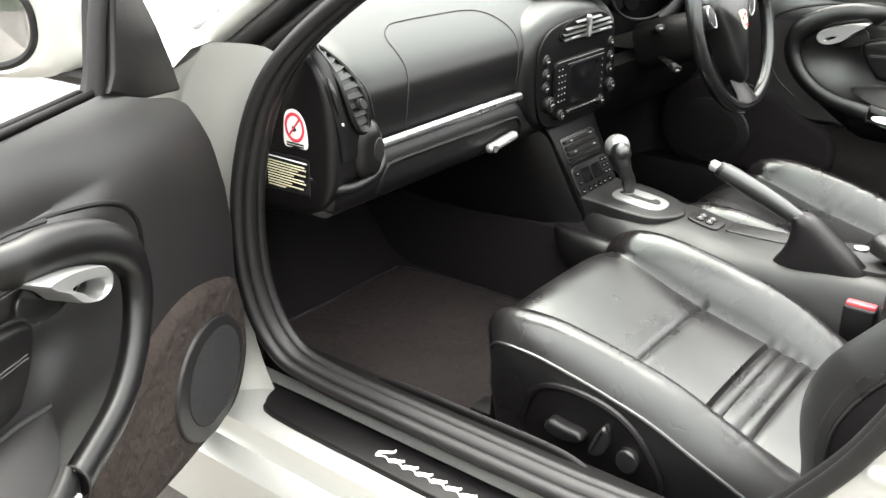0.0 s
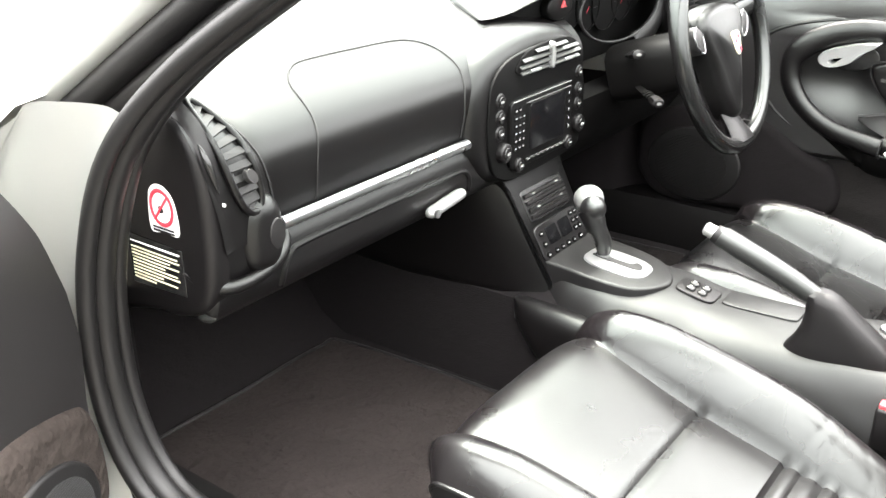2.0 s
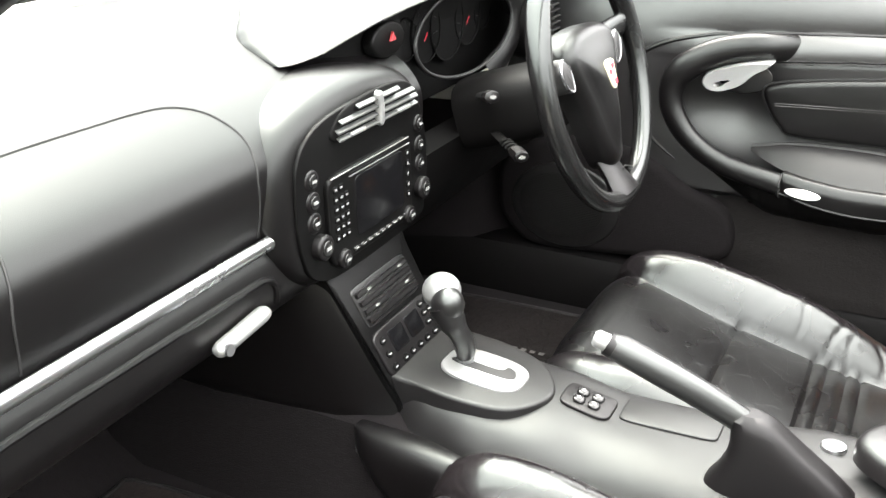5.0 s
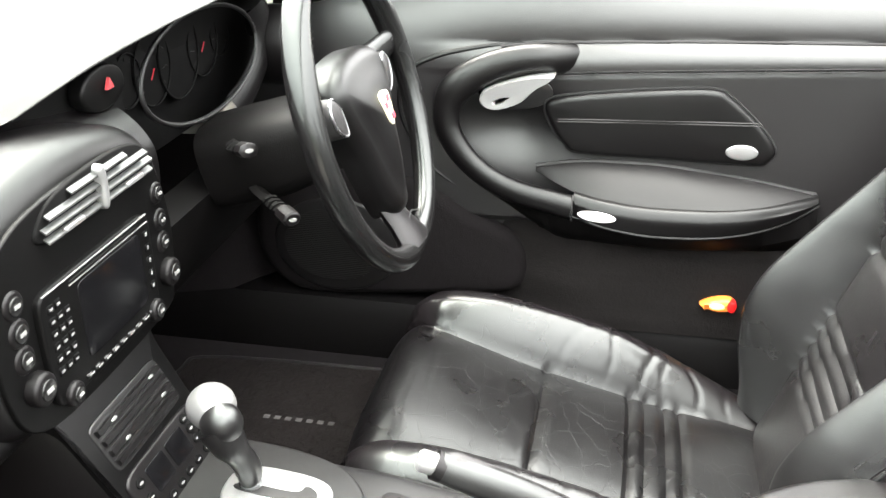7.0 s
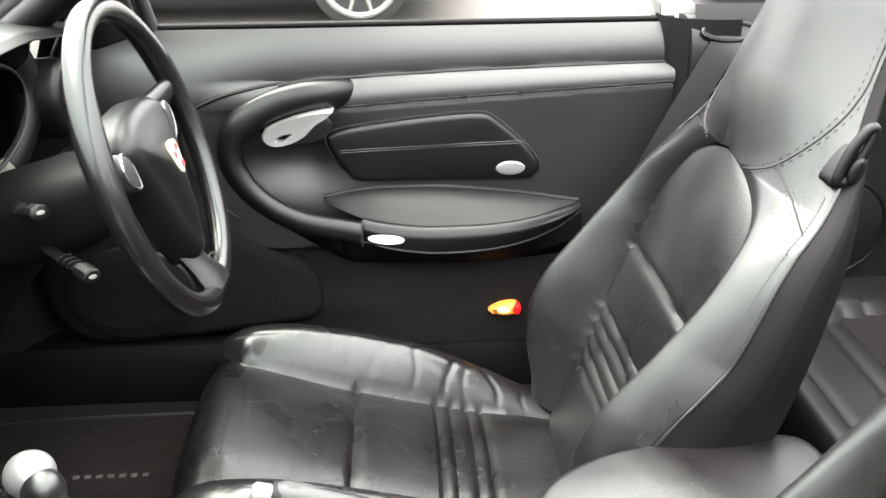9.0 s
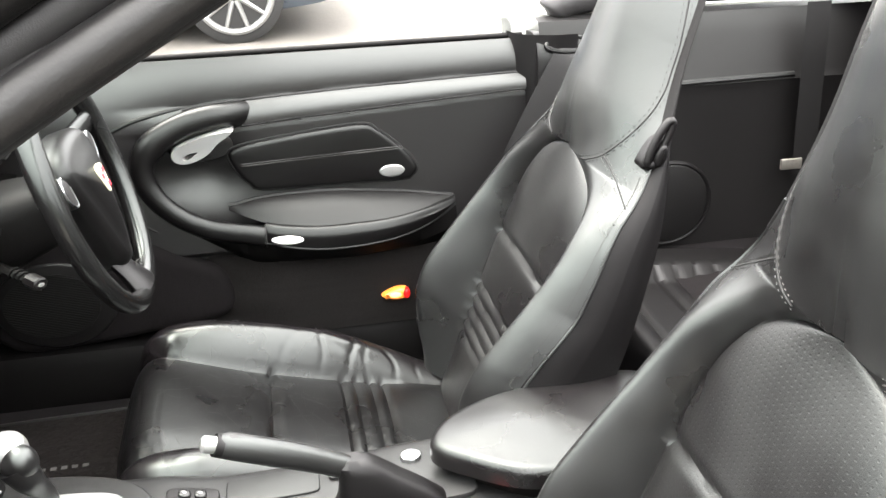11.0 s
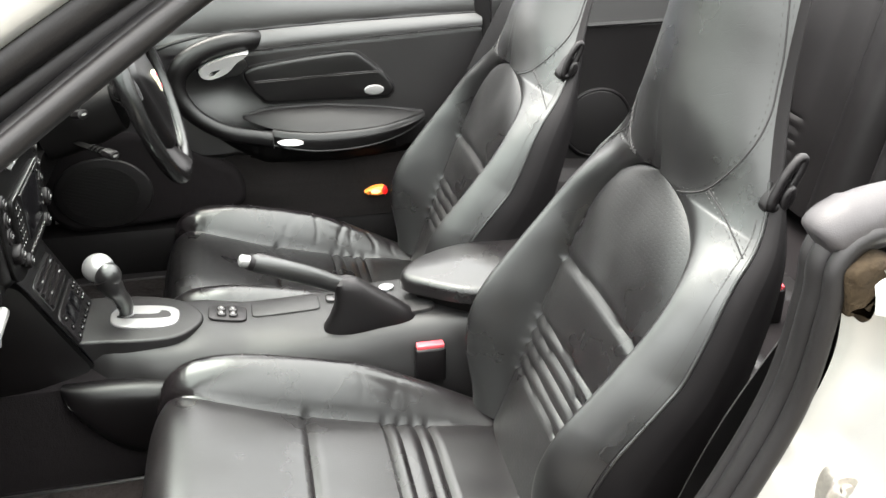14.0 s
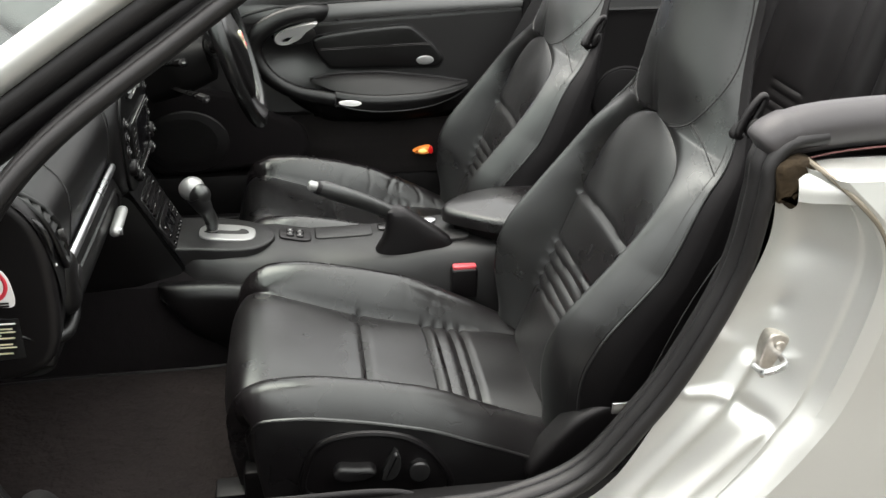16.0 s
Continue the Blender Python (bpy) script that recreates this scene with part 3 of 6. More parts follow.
# ---- ground and car shell ----
gm = bmesh.new()
bmesh.ops.create_grid(gm, x_segments=4, y_segments=4, size=400)
tagged(part("ground", gm, ASPHALT), "worn pale grey asphalt of a parking yard", "asphalt", kind="structure")

shell = thing("car_body", (0, 0, 0.12), "silver metallic body of an open convertible", "car body")
SEAL = ((-0.775, -0.3, 0.372), (-0.775, -0.1, 0.366), (-0.775, 0.2, 0.366), (-0.775, 0.38, 0.37), (-0.78, 0.455, 0.4), (-0.785, 0.497, 0.48), (-0.785, 0.508, 0.59),
        (-0.78, 0.49, 0.715), (-0.762, 0.445, 0.835), (-0.722, 0.36, 0.933), (-0.672, 0.2, 1.044), (-0.63, 0.06, 1.136), (-0.59, -0.04, 1.19))
REAR_SEAL = ((-0.775, -0.1, 0.366), (-0.775, -0.2, 0.375), (-0.775, -0.31, 0.42), (-0.775, -0.39, 0.52), (-0.778, -0.44, 0.61), (-0.78, -0.49, 0.74), (-0.78, -0.505, 0.85), (-0.776, -0.508, 0.895), (-0.774, -0.53, 0.922), (-0.773, -0.575, 0.93))
for sgn in (1, -1):
    def flip(p, sgn=sgn):
        return Vector((p[0] * sgn, p[1], p[2]))
    for path in ((SEAL, REAR_SEAL) if sgn > 0 else (SEAL[7:],)):
        pts = curve([flip(p) for p in path], 90)
        part("door_seal", tube(pts, 0.015, 12), RUBBER, shell, "black rubber door seal")
        part("seal_lip", tube([p + Vector((-0.022 * sgn, 0, 0.0)) for p in pts], 0.011, 10), RUBBER, shell)
        part("seal_lip", tube([p + Vector((0.022 * sgn, 0, 0.0)) for p in pts], 0.010, 10), RUBBER, shell)
    # sill: inner trim, seal shelf, step, outer face
    prof = [(-0.69, 0.15), (-0.69, 0.33), (-0.75, 0.335), (-0.785, 0.318), (-0.872, 0.312), (-0.884, 0.306), (-0.89, 0.285), (-0.897, 0.275), (-0.915, 0.27), (-0.93, 0.255), (-0.935, 0.2), (-0.93, 0.14), (-0.9, 0.11), (-0.7, 0.1)]
    rings = [[Vector((x * sgn, y, z - (0.045 if sgn < 0 and x > -0.88 and z > 0.2 else 0.0))) for x, z in prof] for y in spread(-0.7, 0.98, 30)]
    part("sill", loft(rings), SILVER_PAINT, shell, "silver painted door sill")
    drop = 0.0 if sgn > 0 else 0.026
    part("sill_trim", loft([[Vector((x * sgn, y, z)) for x, z in ((-0.68, 0.2), (-0.685, 0.33 - drop), (-0.70, 0.352 - drop), (-0.735, 0.362 - drop), (-0.765, 0.36 - drop), (-0.765, 0.32), (-0.7, 0.25))] for y in spread(-0.7, 0.98, 20)]), SILLBLACK, shell, "black plastic inner sill cover")
    trim = curve([flip((-0.715, 0.33, 0.36)), flip((-0.71, 0.28, 0.385)), flip((-0.708, 0.1, 0.388)), flip((-0.708, -0.04, 0.385)), flip((-0.712, -0.1, 0.36))], 40)
    if sgn > 0:
        part("sill_pocket", tube([p + Vector((0, 0, -0.032)) for p in trim], 0.011, 10, flat=0.5, up=(1, 0, 0)), PLASTIC, shell)
    # step plate with its script, as plain strokes
    plan = flatcurve([(-0.785, 0.46), (-0.80, 0.463), (-0.832, 0.448), (-0.852, 0.41), (-0.856, 0.2), (-0.858, -0.1), (-0.858, -0.4), (-0.79, -0.43), (-0.786, -0.1), (-0.785, 0.2)], 72)
    step = part("step_plate", plate([(a * sgn, b) for a, b in plan], on_z(0.314), 0, 0.009, 0.004), PLASTIC, shell, "black plastic step plate with pale script")
    for k in range(9):
        y = 0.205 - 0.026 * k + (-0.02 if k > 6 else 0)
        h = 0.028 if k in (0, 7) else 0.016
        pts = [((-0.836 + h * f) * sgn, y - 0.012 * f + 0.006 * math.sin(f * 6), 0.3235) for f in spread(0, 1, 8)]
        part("script_stroke", tube(pts, [0.0012 + 0.0014 * math.sin(f * 3.1) for f in spread(0, 1, 8)], 6), WHITE, step, "pale painted stroke")
        link = [((-0.836 + 0.006 * math.sin(f * 3.1)) * sgn, y - 0.024 * f, 0.3235) for f in spread(0, 1, 6)]
        part("script_stroke", tube(link, 0.0013, 6), WHITE, step)
    # windscreen pillar: black inner trim, rubber, silver outer frame
    a, b = Vector((-0.71, 0.60, 0.80)), Vector((-0.58, -0.03, 1.205))
    pil = [a.lerp(b, f) + Vector((0, 0, 0.015 * math.sin(max(0, f) * math.pi))) for f in spread(-0.06, 1, 24)]
    part("pillar_trim", tube([flip(p) for p in pil], 0.034, 14, flat=0.75), PLASTIC, shell, "black windscreen pillar trim")
    part("pillar_rubber", tube([flip(p + Vector((-0.03, 0.02, 0.02))) for p in pil], 0.02, 12), RUBBER, shell)
    part("pillar", tube([flip(p + Vector((-0.045, 0.055, 0.035))) for p in pil], 0.022, 12), SILVER_PAINT, shell, "silver windscreen frame")
    # jamb between the seal and the wing
    jamb = []
    for f in spread(0, 1, 24):
        p = curve([(-0.80, 0.425, 0.26), (-0.80, 0.472, 0.318), (-0.80, 0.512, 0.42), (-0.80, 0.53, 0.56), (-0.80, 0.52, 0.7), (-0.79, 0.48, 0.81), (-0.775, 0.44, 0.875)], 24)[round(f * 23)]
        low = 0.03 * f ** 5
        edge = curve([p + Vector((0.004, -0.006, 0)), p + Vector((-0.004, 0.012, 0.25 * low)), p + Vector((-0.03, 0.045, 0.012 * f)), p + Vector((-0.05, 0.075, 0.01 * f)), p + Vector((-0.062, 0.086, -0.2 * low)), p + Vector((-0.085, 0.12, -low))], 18)
        jamb.append([flip(q) for q in edge])
    part("hinge_jamb", loft(jamb, closed=False), SILVER_PAINT, shell, "silver hinge jamb")
    part("door_check", rbox(*sorted((-0.80 * sgn, -0.90 * sgn)), 0.545, 0.565, 0.585, 0.60, 0.004), PLASTIC, shell)
    # front wing
    wing = []
    for y in spread(0.585, 2.1, 40):
        f = (y - 0.585) / 1.5
        up = 0.02 * math.sin(f * math.pi)
        wing.append([flip((x, y, z + up)) for x, z in ((-0.85, 0.2), (-0.878, 0.4), (-0.885, 0.6), (-0.88, 0.72), (-0.868, 0.79), (-0.84, 0.84 - 0.03 * f), (-0.80, 0.866 - 0.04 * f), (-0.75, 0.872 - 0.06 * f), (-0.70, 0.868 - 0.08 * f))])
    part("front_wing", loft(wing, closed=False), SILVER_PAINT, shell, "silver front wing")
    # rear door jamb: a dished face from the seal out to the body edge
    inner = curve([(-0.79, -0.25, 0.34), (-0.80, -0.345, 0.42), (-0.80, -0.41, 0.535), (-0.80, -0.458, 0.62), (-0.80, -0.518, 0.78), (-0.80, -0.518, 0.87), (-0.80, -0.515, 0.9)], 40)
    outer = curve([(-0.905, -0.40, 0.34), (-0.895, -0.5, 0.445), (-0.89, -0.565, 0.525), (-0.885, -0.612, 0.61), (-0.885, -0.64, 0.765), (-0.88, -0.617, 0.84), (-0.86, -0.56, 0.9)], 40)
    def far(y, z, pts):
        """How far a place on the jamb lies from a line of points."""
        best = 9.0
        for (y0, z0), (y1, z1) in zip(pts, pts[1:]):
            dy, dz = y1 - y0, z1 - z0
            s = min(1.0, max(0.0, ((y - y0) * dy + (z - z0) * dz) / (dy * dy + dz * dz)))
            best = min(best, math.hypot(y - y0 - s * dy, z - z0 - s * dz))
        return best
    rings = []
    fine_in, fine_out = curve(inner, 118), curve(outer, 118)
    for i in range(118):
        a, b, k = fine_in[i], fine_out[i], i / 117
        row = []
        for f in spread(0, 0.9, 40):
            dish = 0.03 * math.sin(f / 0.9 * math.pi) * (0.4 + 0.8 * math.exp(-((k - 0.62) / 0.16) ** 2))
            p = a.lerp(b, f)
            y, z = p.y, p.z
            out = 0.010 * math.exp(-(far(y, z, ((-0.36, 0.395), (-0.431, 0.489), (-0.493, 0.569), (-0.52, 0.618))) / 0.009) ** 2)
            out += 0.007 * math.exp(-(far(y, z, ((-0.42, 0.41), (-0.476, 0.473), (-0.53, 0.54))) / 0.006) ** 2)
            out += 0.006 * math.exp(-(far(y, z, ((-0.44, 0.565), (-0.49, 0.572))) / 0.007) ** 2)
            out -= 0.009 * math.exp(-(far(y, z, ((-0.508, 0.56), (-0.53, 0.548))) / 0.013) ** 2)
            out -= 0.004 * math.exp(-(math.hypot(y + 0.555, z - 0.7) / 0.012) ** 2)
            out -= 0.012 / (1 + math.exp(-(z - 0.775 + 0.2 * (y + 0.6)) / 0.011)) * math.sin(f / 0.9 * math.pi)
            out -= 0.006 * math.exp(-((f - 0.845) / 0.02) ** 2)
            row.append(flip(p + Vector((dish * 0.9 - out, dish * 0.2, 0))))
        row.append(flip(a.lerp(b, 0.93) + Vector((-0.006, 0.002, 0))))
        row.append(flip(b + Vector((-0.008, 0.0, 0))))
        row.append(flip(b + Vector((-0.012, -0.008, 0))))
        rings.append(row)
    if sgn > 0:
        part("corner_seal", tube([flip(p) for p in curve([(-0.808, -0.548, 0.905), (-0.845, -0.556, 0.899), (-0.876, -0.58, 0.878), (-0.886, -0.62, 0.835), (-0.892, -0.645, 0.77)], 30)], 0.0035, 8), SEALGREY, shell, "grey rubber body edge seal")
    part("rear_jamb", loft(rings, closed=False), SILVER_PAINT, shell, "silver dished door jamb")
    quarter = []
    for i in range(40):
        b = outer[i] + Vector((-0.012, -0.008, 0))
        k = i / 39
        quarter.append([flip(b + Vector((-0.03 * math.sin(f * 2.2), -1.3 * f, -0.02 * f * (1 - k)))) for f in spread(0, 1, 16)])
    part("rear_quarter", loft(quarter, closed=False), SILVER_PAINT, shell, "silver rear quarter panel")
    # deck edge and soft cover behind the door
    def deck_row(y):
        xo = line(((-0.9, -0.903), (-0.66, -0.895), (-0.6, -0.873), (-0.56, -0.846), (-0.52, -0.81)), y)
        xm = line(((-0.66, -0.86), (-0.6, -0.842), (-0.52, -0.803)), y)
        front = 0.01 * math.exp(-((y + 0.535) / 0.03) ** 2)
        ring = curve([(xo - 0.004, y, 0.868), (xo, y, 0.885), (lerp(((0, xo), (1, xm)), 0.5), y, 0.897), (xm, y, 0.902), (-0.80, y, 0.903)], 18)
        return [flip((p.x, p.y, p.z - front)) for p in ring] + [flip((-0.795, y, 0.895 - front)), flip((-0.79, y, 0.85))]
    part("rear_deck", loft([deck_row(y) for y in [-0.535, -0.545, -0.555, -0.565] + spread(-0.58, -1.9, 30)], closed=False), SILVER_PAINT, shell)
    back = 0.0 if sgn > 0 else -0.1
    cover = curve([(-0.772, -0.503 + back, 0.926), (-0.772, -0.535 + back, 0.95), (-0.772, -0.66 + back, 0.963), (-0.76, -1.0, 0.965), (-0.7, -1.3, 0.96)], 40)
    part("hood_cover_edge", tube([flip(p - Vector((0, 0, 0.022))) for p in cover], [0.003 + 0.028 * math.sqrt(max(0.0, 1 - (1 - min(1, i / 5)) ** 2)) + 0.001 * math.cos((i - 9) * 3) * (8 < i < 11) for i in range(40)], 14), COVER, shell, "grey-black vinyl hood cover edge")
    part("red_piping", tube([flip(p + Vector((-0.026, -0.02, -0.047))) for p in cover], 0.0013, 8), PIPING, shell, "faded red sealing strip")
    if sgn > 0:
        part("corner_foam", plate(flatcurve([(-0.51, 0.898), (-0.534, 0.909), (-0.556, 0.905), (-0.571, 0.889), (-0.556, 0.884), (-0.548, 0.866), (-0.543, 0.848), (-0.534, 0.841), (-0.526, 0.853), (-0.517, 0.85), (-0.512, 0.872)]), (lambda a, b, h, sgn=sgn: Vector(((-0.802 - h) * sgn, a, b))), -0.01, 0.017, 0.009), RUST, shell, "crumbling dirty foam block")
    # striker
    striker = part("striker_plate", plate(flatcurve([(-0.535, 0.665), (-0.56, 0.66), (-0.565, 0.63), (-0.55, 0.595), (-0.53, 0.6), (-0.525, 0.63)]), (lambda a, b, h, sgn=sgn: Vector(((-0.822 - h) * sgn, a, b))), -0.015, 0.006, 0.003), STRIKER, shell, "bright metal door striker")
    part("striker_loop", tube([flip(p) for p in curve([(-0.825, -0.555, 0.63), (-0.86, -0.54, 0.64), (-0.862, -0.515, 0.632), (-0.825, -0.52, 0.618)], 20)], 0.005, 8), CHROME, striker)
    for zz, yy in ((0.65, -0.548), (0.61, -0.545)):
        part("striker_screw", plate(oval(yy, zz, 0.007, 0.007, 14), (lambda a, b, h, sgn=sgn: Vector(((-0.828 - h) * sgn, a, b))), 0, 0.004, 0.0015), STRIKER, striker)
bonnet = [[Vector((x, y, 0.845 + 0.035 * (1 - (x / 0.74) ** 2) - 0.16 * ((y - 0.98) / 1.1) ** 1.6)) for x in spread(-0.74, 0.74, 25)] for y in spread(0.98, 2.1, 24)]
part("bonnet", loft(bonnet, closed=False), SILVER_PAINT, shell, "silver bonnet")
part("scuttle", strip(lambda s, f: Vector((0.74 * s, (0.885 - 0.16 * s * s) * (1 - f) + 0.985 * f, (0.884 - 0.03 * s * s) * (1 - f) + 0.852 * f)), spread(-1, 1, 25), spread(0, 1, 6)), SILVER_PAINT, shell, "silver scuttle panel")
part("windscreen", strip(lambda s, f: Vector((s * (0.74 - 0.13 * f), 0.9 - 0.86 * f - 0.16 * s * s * (1 - 0.55 * f), 0.89 + 0.33 * f - 0.03 * s * s * (1 - f))), spread(-1, 1, 21), spread(0, 1, 14)), GLASS, shell, "clear curved windscreen").visible_shadow = False
part("header_rail", tube(curve([(-0.58, -0.03, 1.205), (-0.4, 0.03, 1.225), (0, 0.055, 1.235), (0.4, 0.03, 1.225), (0.58, -0.03, 1.205)], 24), 0.026, 12, flat=0.6), PLASTIC, shell)
for x0 in (-0.35, 0.25):
    arm = curve([(x0, 0.96, 0.885), (x0 + 0.02, 0.93, 0.905), (x0 + 0.2, 0.87, 0.925), (x0 + 0.42, 0.83, 0.93)], 24)
    part("wiper_arm", tube(arm, 0.008, 8), PLASTIC, shell)
    part("wiper_blade", tube([p + Vector((0.05, -0.012, 0.006)) for p in arm[6:]], 0.006, 6), RUBBER, shell)

# floor, footwell walls and mats
fl = loft([[Vector((x, y, z)) for x in spread(-0.7, 0.7, 15)] for y, z in ((-1.35, 0.42), (-0.8, 0.42), (-0.62, 0.24), (0, 0.222), (0.76, 0.222), (0.82, 0.25), (0.98, 0.42), (1.05, 0.72))], closed=False)
tagged(part("floor", fl, CARPET), "black carpeted car floor with sloping toe board", "carpet", kind="structure")
for sgn in (-1, 1):
    wall = loft([[Vector((x * sgn, y, z)) for z in (0.2, 0.4, 0.5, 0.62)] for x, y in ((0.775, 0.515), (0.74, 0.535), (0.70, 0.58), (0.685, 0.75), (0.68, 1.05))], closed=False)
    tagged(part("footwell_side", wall, CARPET), "black carpeted side of the footwell", "carpet", kind="structure")
part("bulkhead", loft([[Vector((x, 1.04, z)) for x in (-0.74, 0.74)] for z in (0.2, 0.79)], closed=False), CARPET, shell)


def build_mat(x0, x1, y0, y1, bx, cloth, look_of):
    mat = thing("floor_mat", ((x0 + x1) / 2, (y0 + y1) / 2, 0.222), look_of, "floor mat", "floor mats")
    ring = flatcurve([(x0, y0), ((x0 + x1) / 2, y0 - 0.005), (x1, y0), (x1 + 0.005, (y0 + y1) / 2), (x1 - 0.01, y1 - 0.04), (x1 - 0.06, y1), ((x0 + x1) / 2, y1), (x0 + 0.04, y1), (x0, y1 - 0.05), (x0 - 0.004, (y0 + y1) / 2)], 72)
    part("mat_surface", plate(ring, on_z(0.224), 0, 0.009, 0.003), cloth, mat)
    part("edge_binding", tube([(a, b, 0.231) for a, b in ring], 0.005, 8, closed=True), RUBBER, mat)
    for k in range(7):
        part("badge_bar", rbox(bx - 0.0045, bx + 0.0045, 0.426 - 0.018 * k, 0.436 - 0.018 * k, 0.2325, 0.2338, 0.0005, 1), BADGE, mat, "pale woven bar")
    return mat


build_mat(-0.655, -0.138, -0.05, 0.745, -0.574, MATCLOTH, "worn brown-grey carpet mat with bound edge")
build_mat(0.15, 0.62, -0.05, 0.63, 0.457, DARKCLOTH, "black carpet mat with bound edge")


# ---- dashboard ----
dash = thing("dashboard", (0, 0.5, 0.6), "black soft dashboard with satin strip and rounded centre pod", "dashboard")
DASH_PROFILE = ((0.95, 0.905), (0.85, 0.912), (0.70, 0.908), (0.58, 0.893), (0.49, 0.862), (0.43, 0.828), (0.403, 0.797), (0.398, 0.766), (0.4015, 0.735), (0.407, 0.711), (0.4095, 0.7),
                (0.409, 0.69), (0.402, 0.673), (0.3985, 0.65), (0.4, 0.627), (0.413, 0.606), (0.45, 0.6), (0.56, 0.61))
DASH_LINE = curve([(0, y, z) for y, z in DASH_PROFILE], 81)


def dash_at(x, u, lift=0.0):
    """A place on the skin of the dashboard; u runs from the windscreen, 0, to the underside, 1."""
    k = u * 80
    i = min(int(k), 79)
    p = DASH_LINE[i].lerp(DASH_LINE[i + 1], k - i)
    t = (DASH_LINE[min(i + 1, 80)] - DASH_LINE[max(i - 1, 0)]).normalized()
    nrm = Vector((0, t.z, -t.y))
    end = max(0.0, (abs(x) - 0.6) / 0.12)
    push = (0.12 if x < 0 else 0.021) * end * end * (1 if u < 0.62 else max(0, 1 - (u - 0.62) / 0.08))
    y, z = p.y + push, p.z - 0.5 * push
    if u < 0.3:
        base = 0.895 - 0.16 * (x / 0.74) ** 2
        y = min(y, base - 0.03)
        z = min(z, 0.881 - 0.03 * (x / 0.74) ** 2 + 0.38 * (base - y))
    return Vector((x, y, z)) + nrm * lift


def dash_u(z, top=False):
    """The u of the height z on the face of the dashboard."""
    for i in range(12, 75):
        a, b = DASH_LINE[i].z, DASH_LINE[i + 1].z
        if a >= z > b:
            return (i + (a - z) / (a - b)) / 80
    return 0.9


part("dash_pad", loft([[dash_at(x, k / 80) for k in range(81)] for x in spread(-0.70, 0.17, 60)], closed=False), DASH, dash, "soft grained dashboard skin")
part("dash_top", loft([[dash_at(x, k / 80) for k in range(20)] for x in spread(0.17, 0.74, 30)], closed=False), DASH, dash)
# airbag lid seam
lid = [(-0.52, 0.709), (-0.523, 0.758), (-0.517, 0.791), (-0.511, 0.81), (-0.507, 0.827), (-0.502, 0.844), (-0.49, 0.854), (-0.472, 0.86), (-0.451, 0.863), (-0.411, 0.8635), (-0.338, 0.8625), (-0.267, 0.861), (-0.227, 0.857), (-0.202, 0.847), (-0.191, 0.831), (-0.19, 0.814), (-0.196, 0.796), (-0.2, 0.775), (-0.2, 0.74), (-0.2, 0.71)]
part("airbag_seam", tube([dash_at(p.x, dash_u(p.y)) for p in curve([(a, b, 0) for a, b in lid], 110)], 0.0016, 6), SEAM, dash)
part("trim_strip", loft([[Vector((x, 0.4018 + 0.0065 * math.sin(a), 0.699 + 0.0088 * math.cos(a))) for a in spread(0, math.tau, 13)[:-1]] for x in spread(-0.588, -0.174, 20)]), CHROME, dash, "satin silver trim strip")
# glovebox lid line and handle
gb = [(-0.598, 0.618), (-0.594, 0.64), (-0.58, 0.658), (-0.55, 0.664), (-0.4, 0.663), (-0.24, 0.662), (-0.205, 0.66), (-0.19, 0.648), (-0.188, 0.625)]
part("glovebox_lid", tube([dash_at(p.x, dash_u(p.y), 0.0) for p in curve([(a, b, 0) for a, b in gb], 70)], 0.0045, 8), DASH, dash, "raised lip of the glovebox lid")
hnd = part("glovebox_handle", tube([Vector((-0.308, 0.389, 0.6225)).lerp(Vector((-0.221, 0.386, 0.6345)), f) for f in (0, 0.02, 0.06, 0.12, 0.5, 0.88, 0.94, 0.98, 1)], [0.003, 0.0068, 0.0092, 0.0104, 0.0104, 0.0104, 0.0092, 0.0068, 0.003], 16, flat=0.85), MATT_SILVER, dash, "silver glovebox handle")
part("key_lock", tube([(-0.297, 0.384, 0.624), (-0.297, 0.3772, 0.624)], 0.007, 16), CHROME, hnd)
end_ring = [dash_at(-0.70, k / 80) for k in range(50, 81)] + [Vector((-0.70, 0.56, 0.70))]
mid = sum(end_ring, Vector()) / len(end_ring)
part("end_roll", loft([[Vector((-0.6995 - 0.014 * s, mid.y + (p.y - mid.y) * math.sqrt(1 - s * s), mid.z + (max(p.z, 0.614) - mid.z) * math.sqrt(1 - s * s))) for p in end_ring] for s in (0, 0.3, 0.55, 0.75, 0.9, 0.98)]), DASH, dash, "rounded end of the lower roll")
# end cap with the two labels
cap = flatcurve([(0.64, 0.604), (0.49, 0.602), (0.45, 0.606), (0.412, 0.622), (0.393, 0.65), (0.385, 0.69), (0.383, 0.74), (0.386, 0.79), (0.396, 0.828), (0.42, 0.858), (0.46, 0.878), (0.53, 0.888), (0.64, 0.892)], 66)
part("end_cap", plate(cap, on_x(-0.69), 0, 0.028, 0.014, seg=5), PLASTIC, dash, "rounded black dashboard end cap")
swoop = curve([(-0.582, 0.401, 0.69), (-0.592, 0.397, 0.672), (-0.615, 0.391, 0.66), (-0.65, 0.387, 0.654), (-0.685, 0.39, 0.653), (-0.708, 0.41, 0.659), (-0.717, 0.435, 0.672)], 44)
part("lower_roll", tube(swoop, [0.003 + 0.006 * math.sin(min(1.0, i / 10) * 1.57) * min(1.0, (43 - i) / 10) for i in range(44)], 12), DASH, dash, "rounded lip below the corner vent")
part("warning_label", plate([(0.432, 0.641), (0.532, 0.636), (0.532, 0.702), (0.432, 0.70)], on_x(-0.718), 0, 0.0015, 0.0004, seg=1), GLOSS, dash, "black warning label with cream text bars", smooth=False)
lab = dash.children[-1]
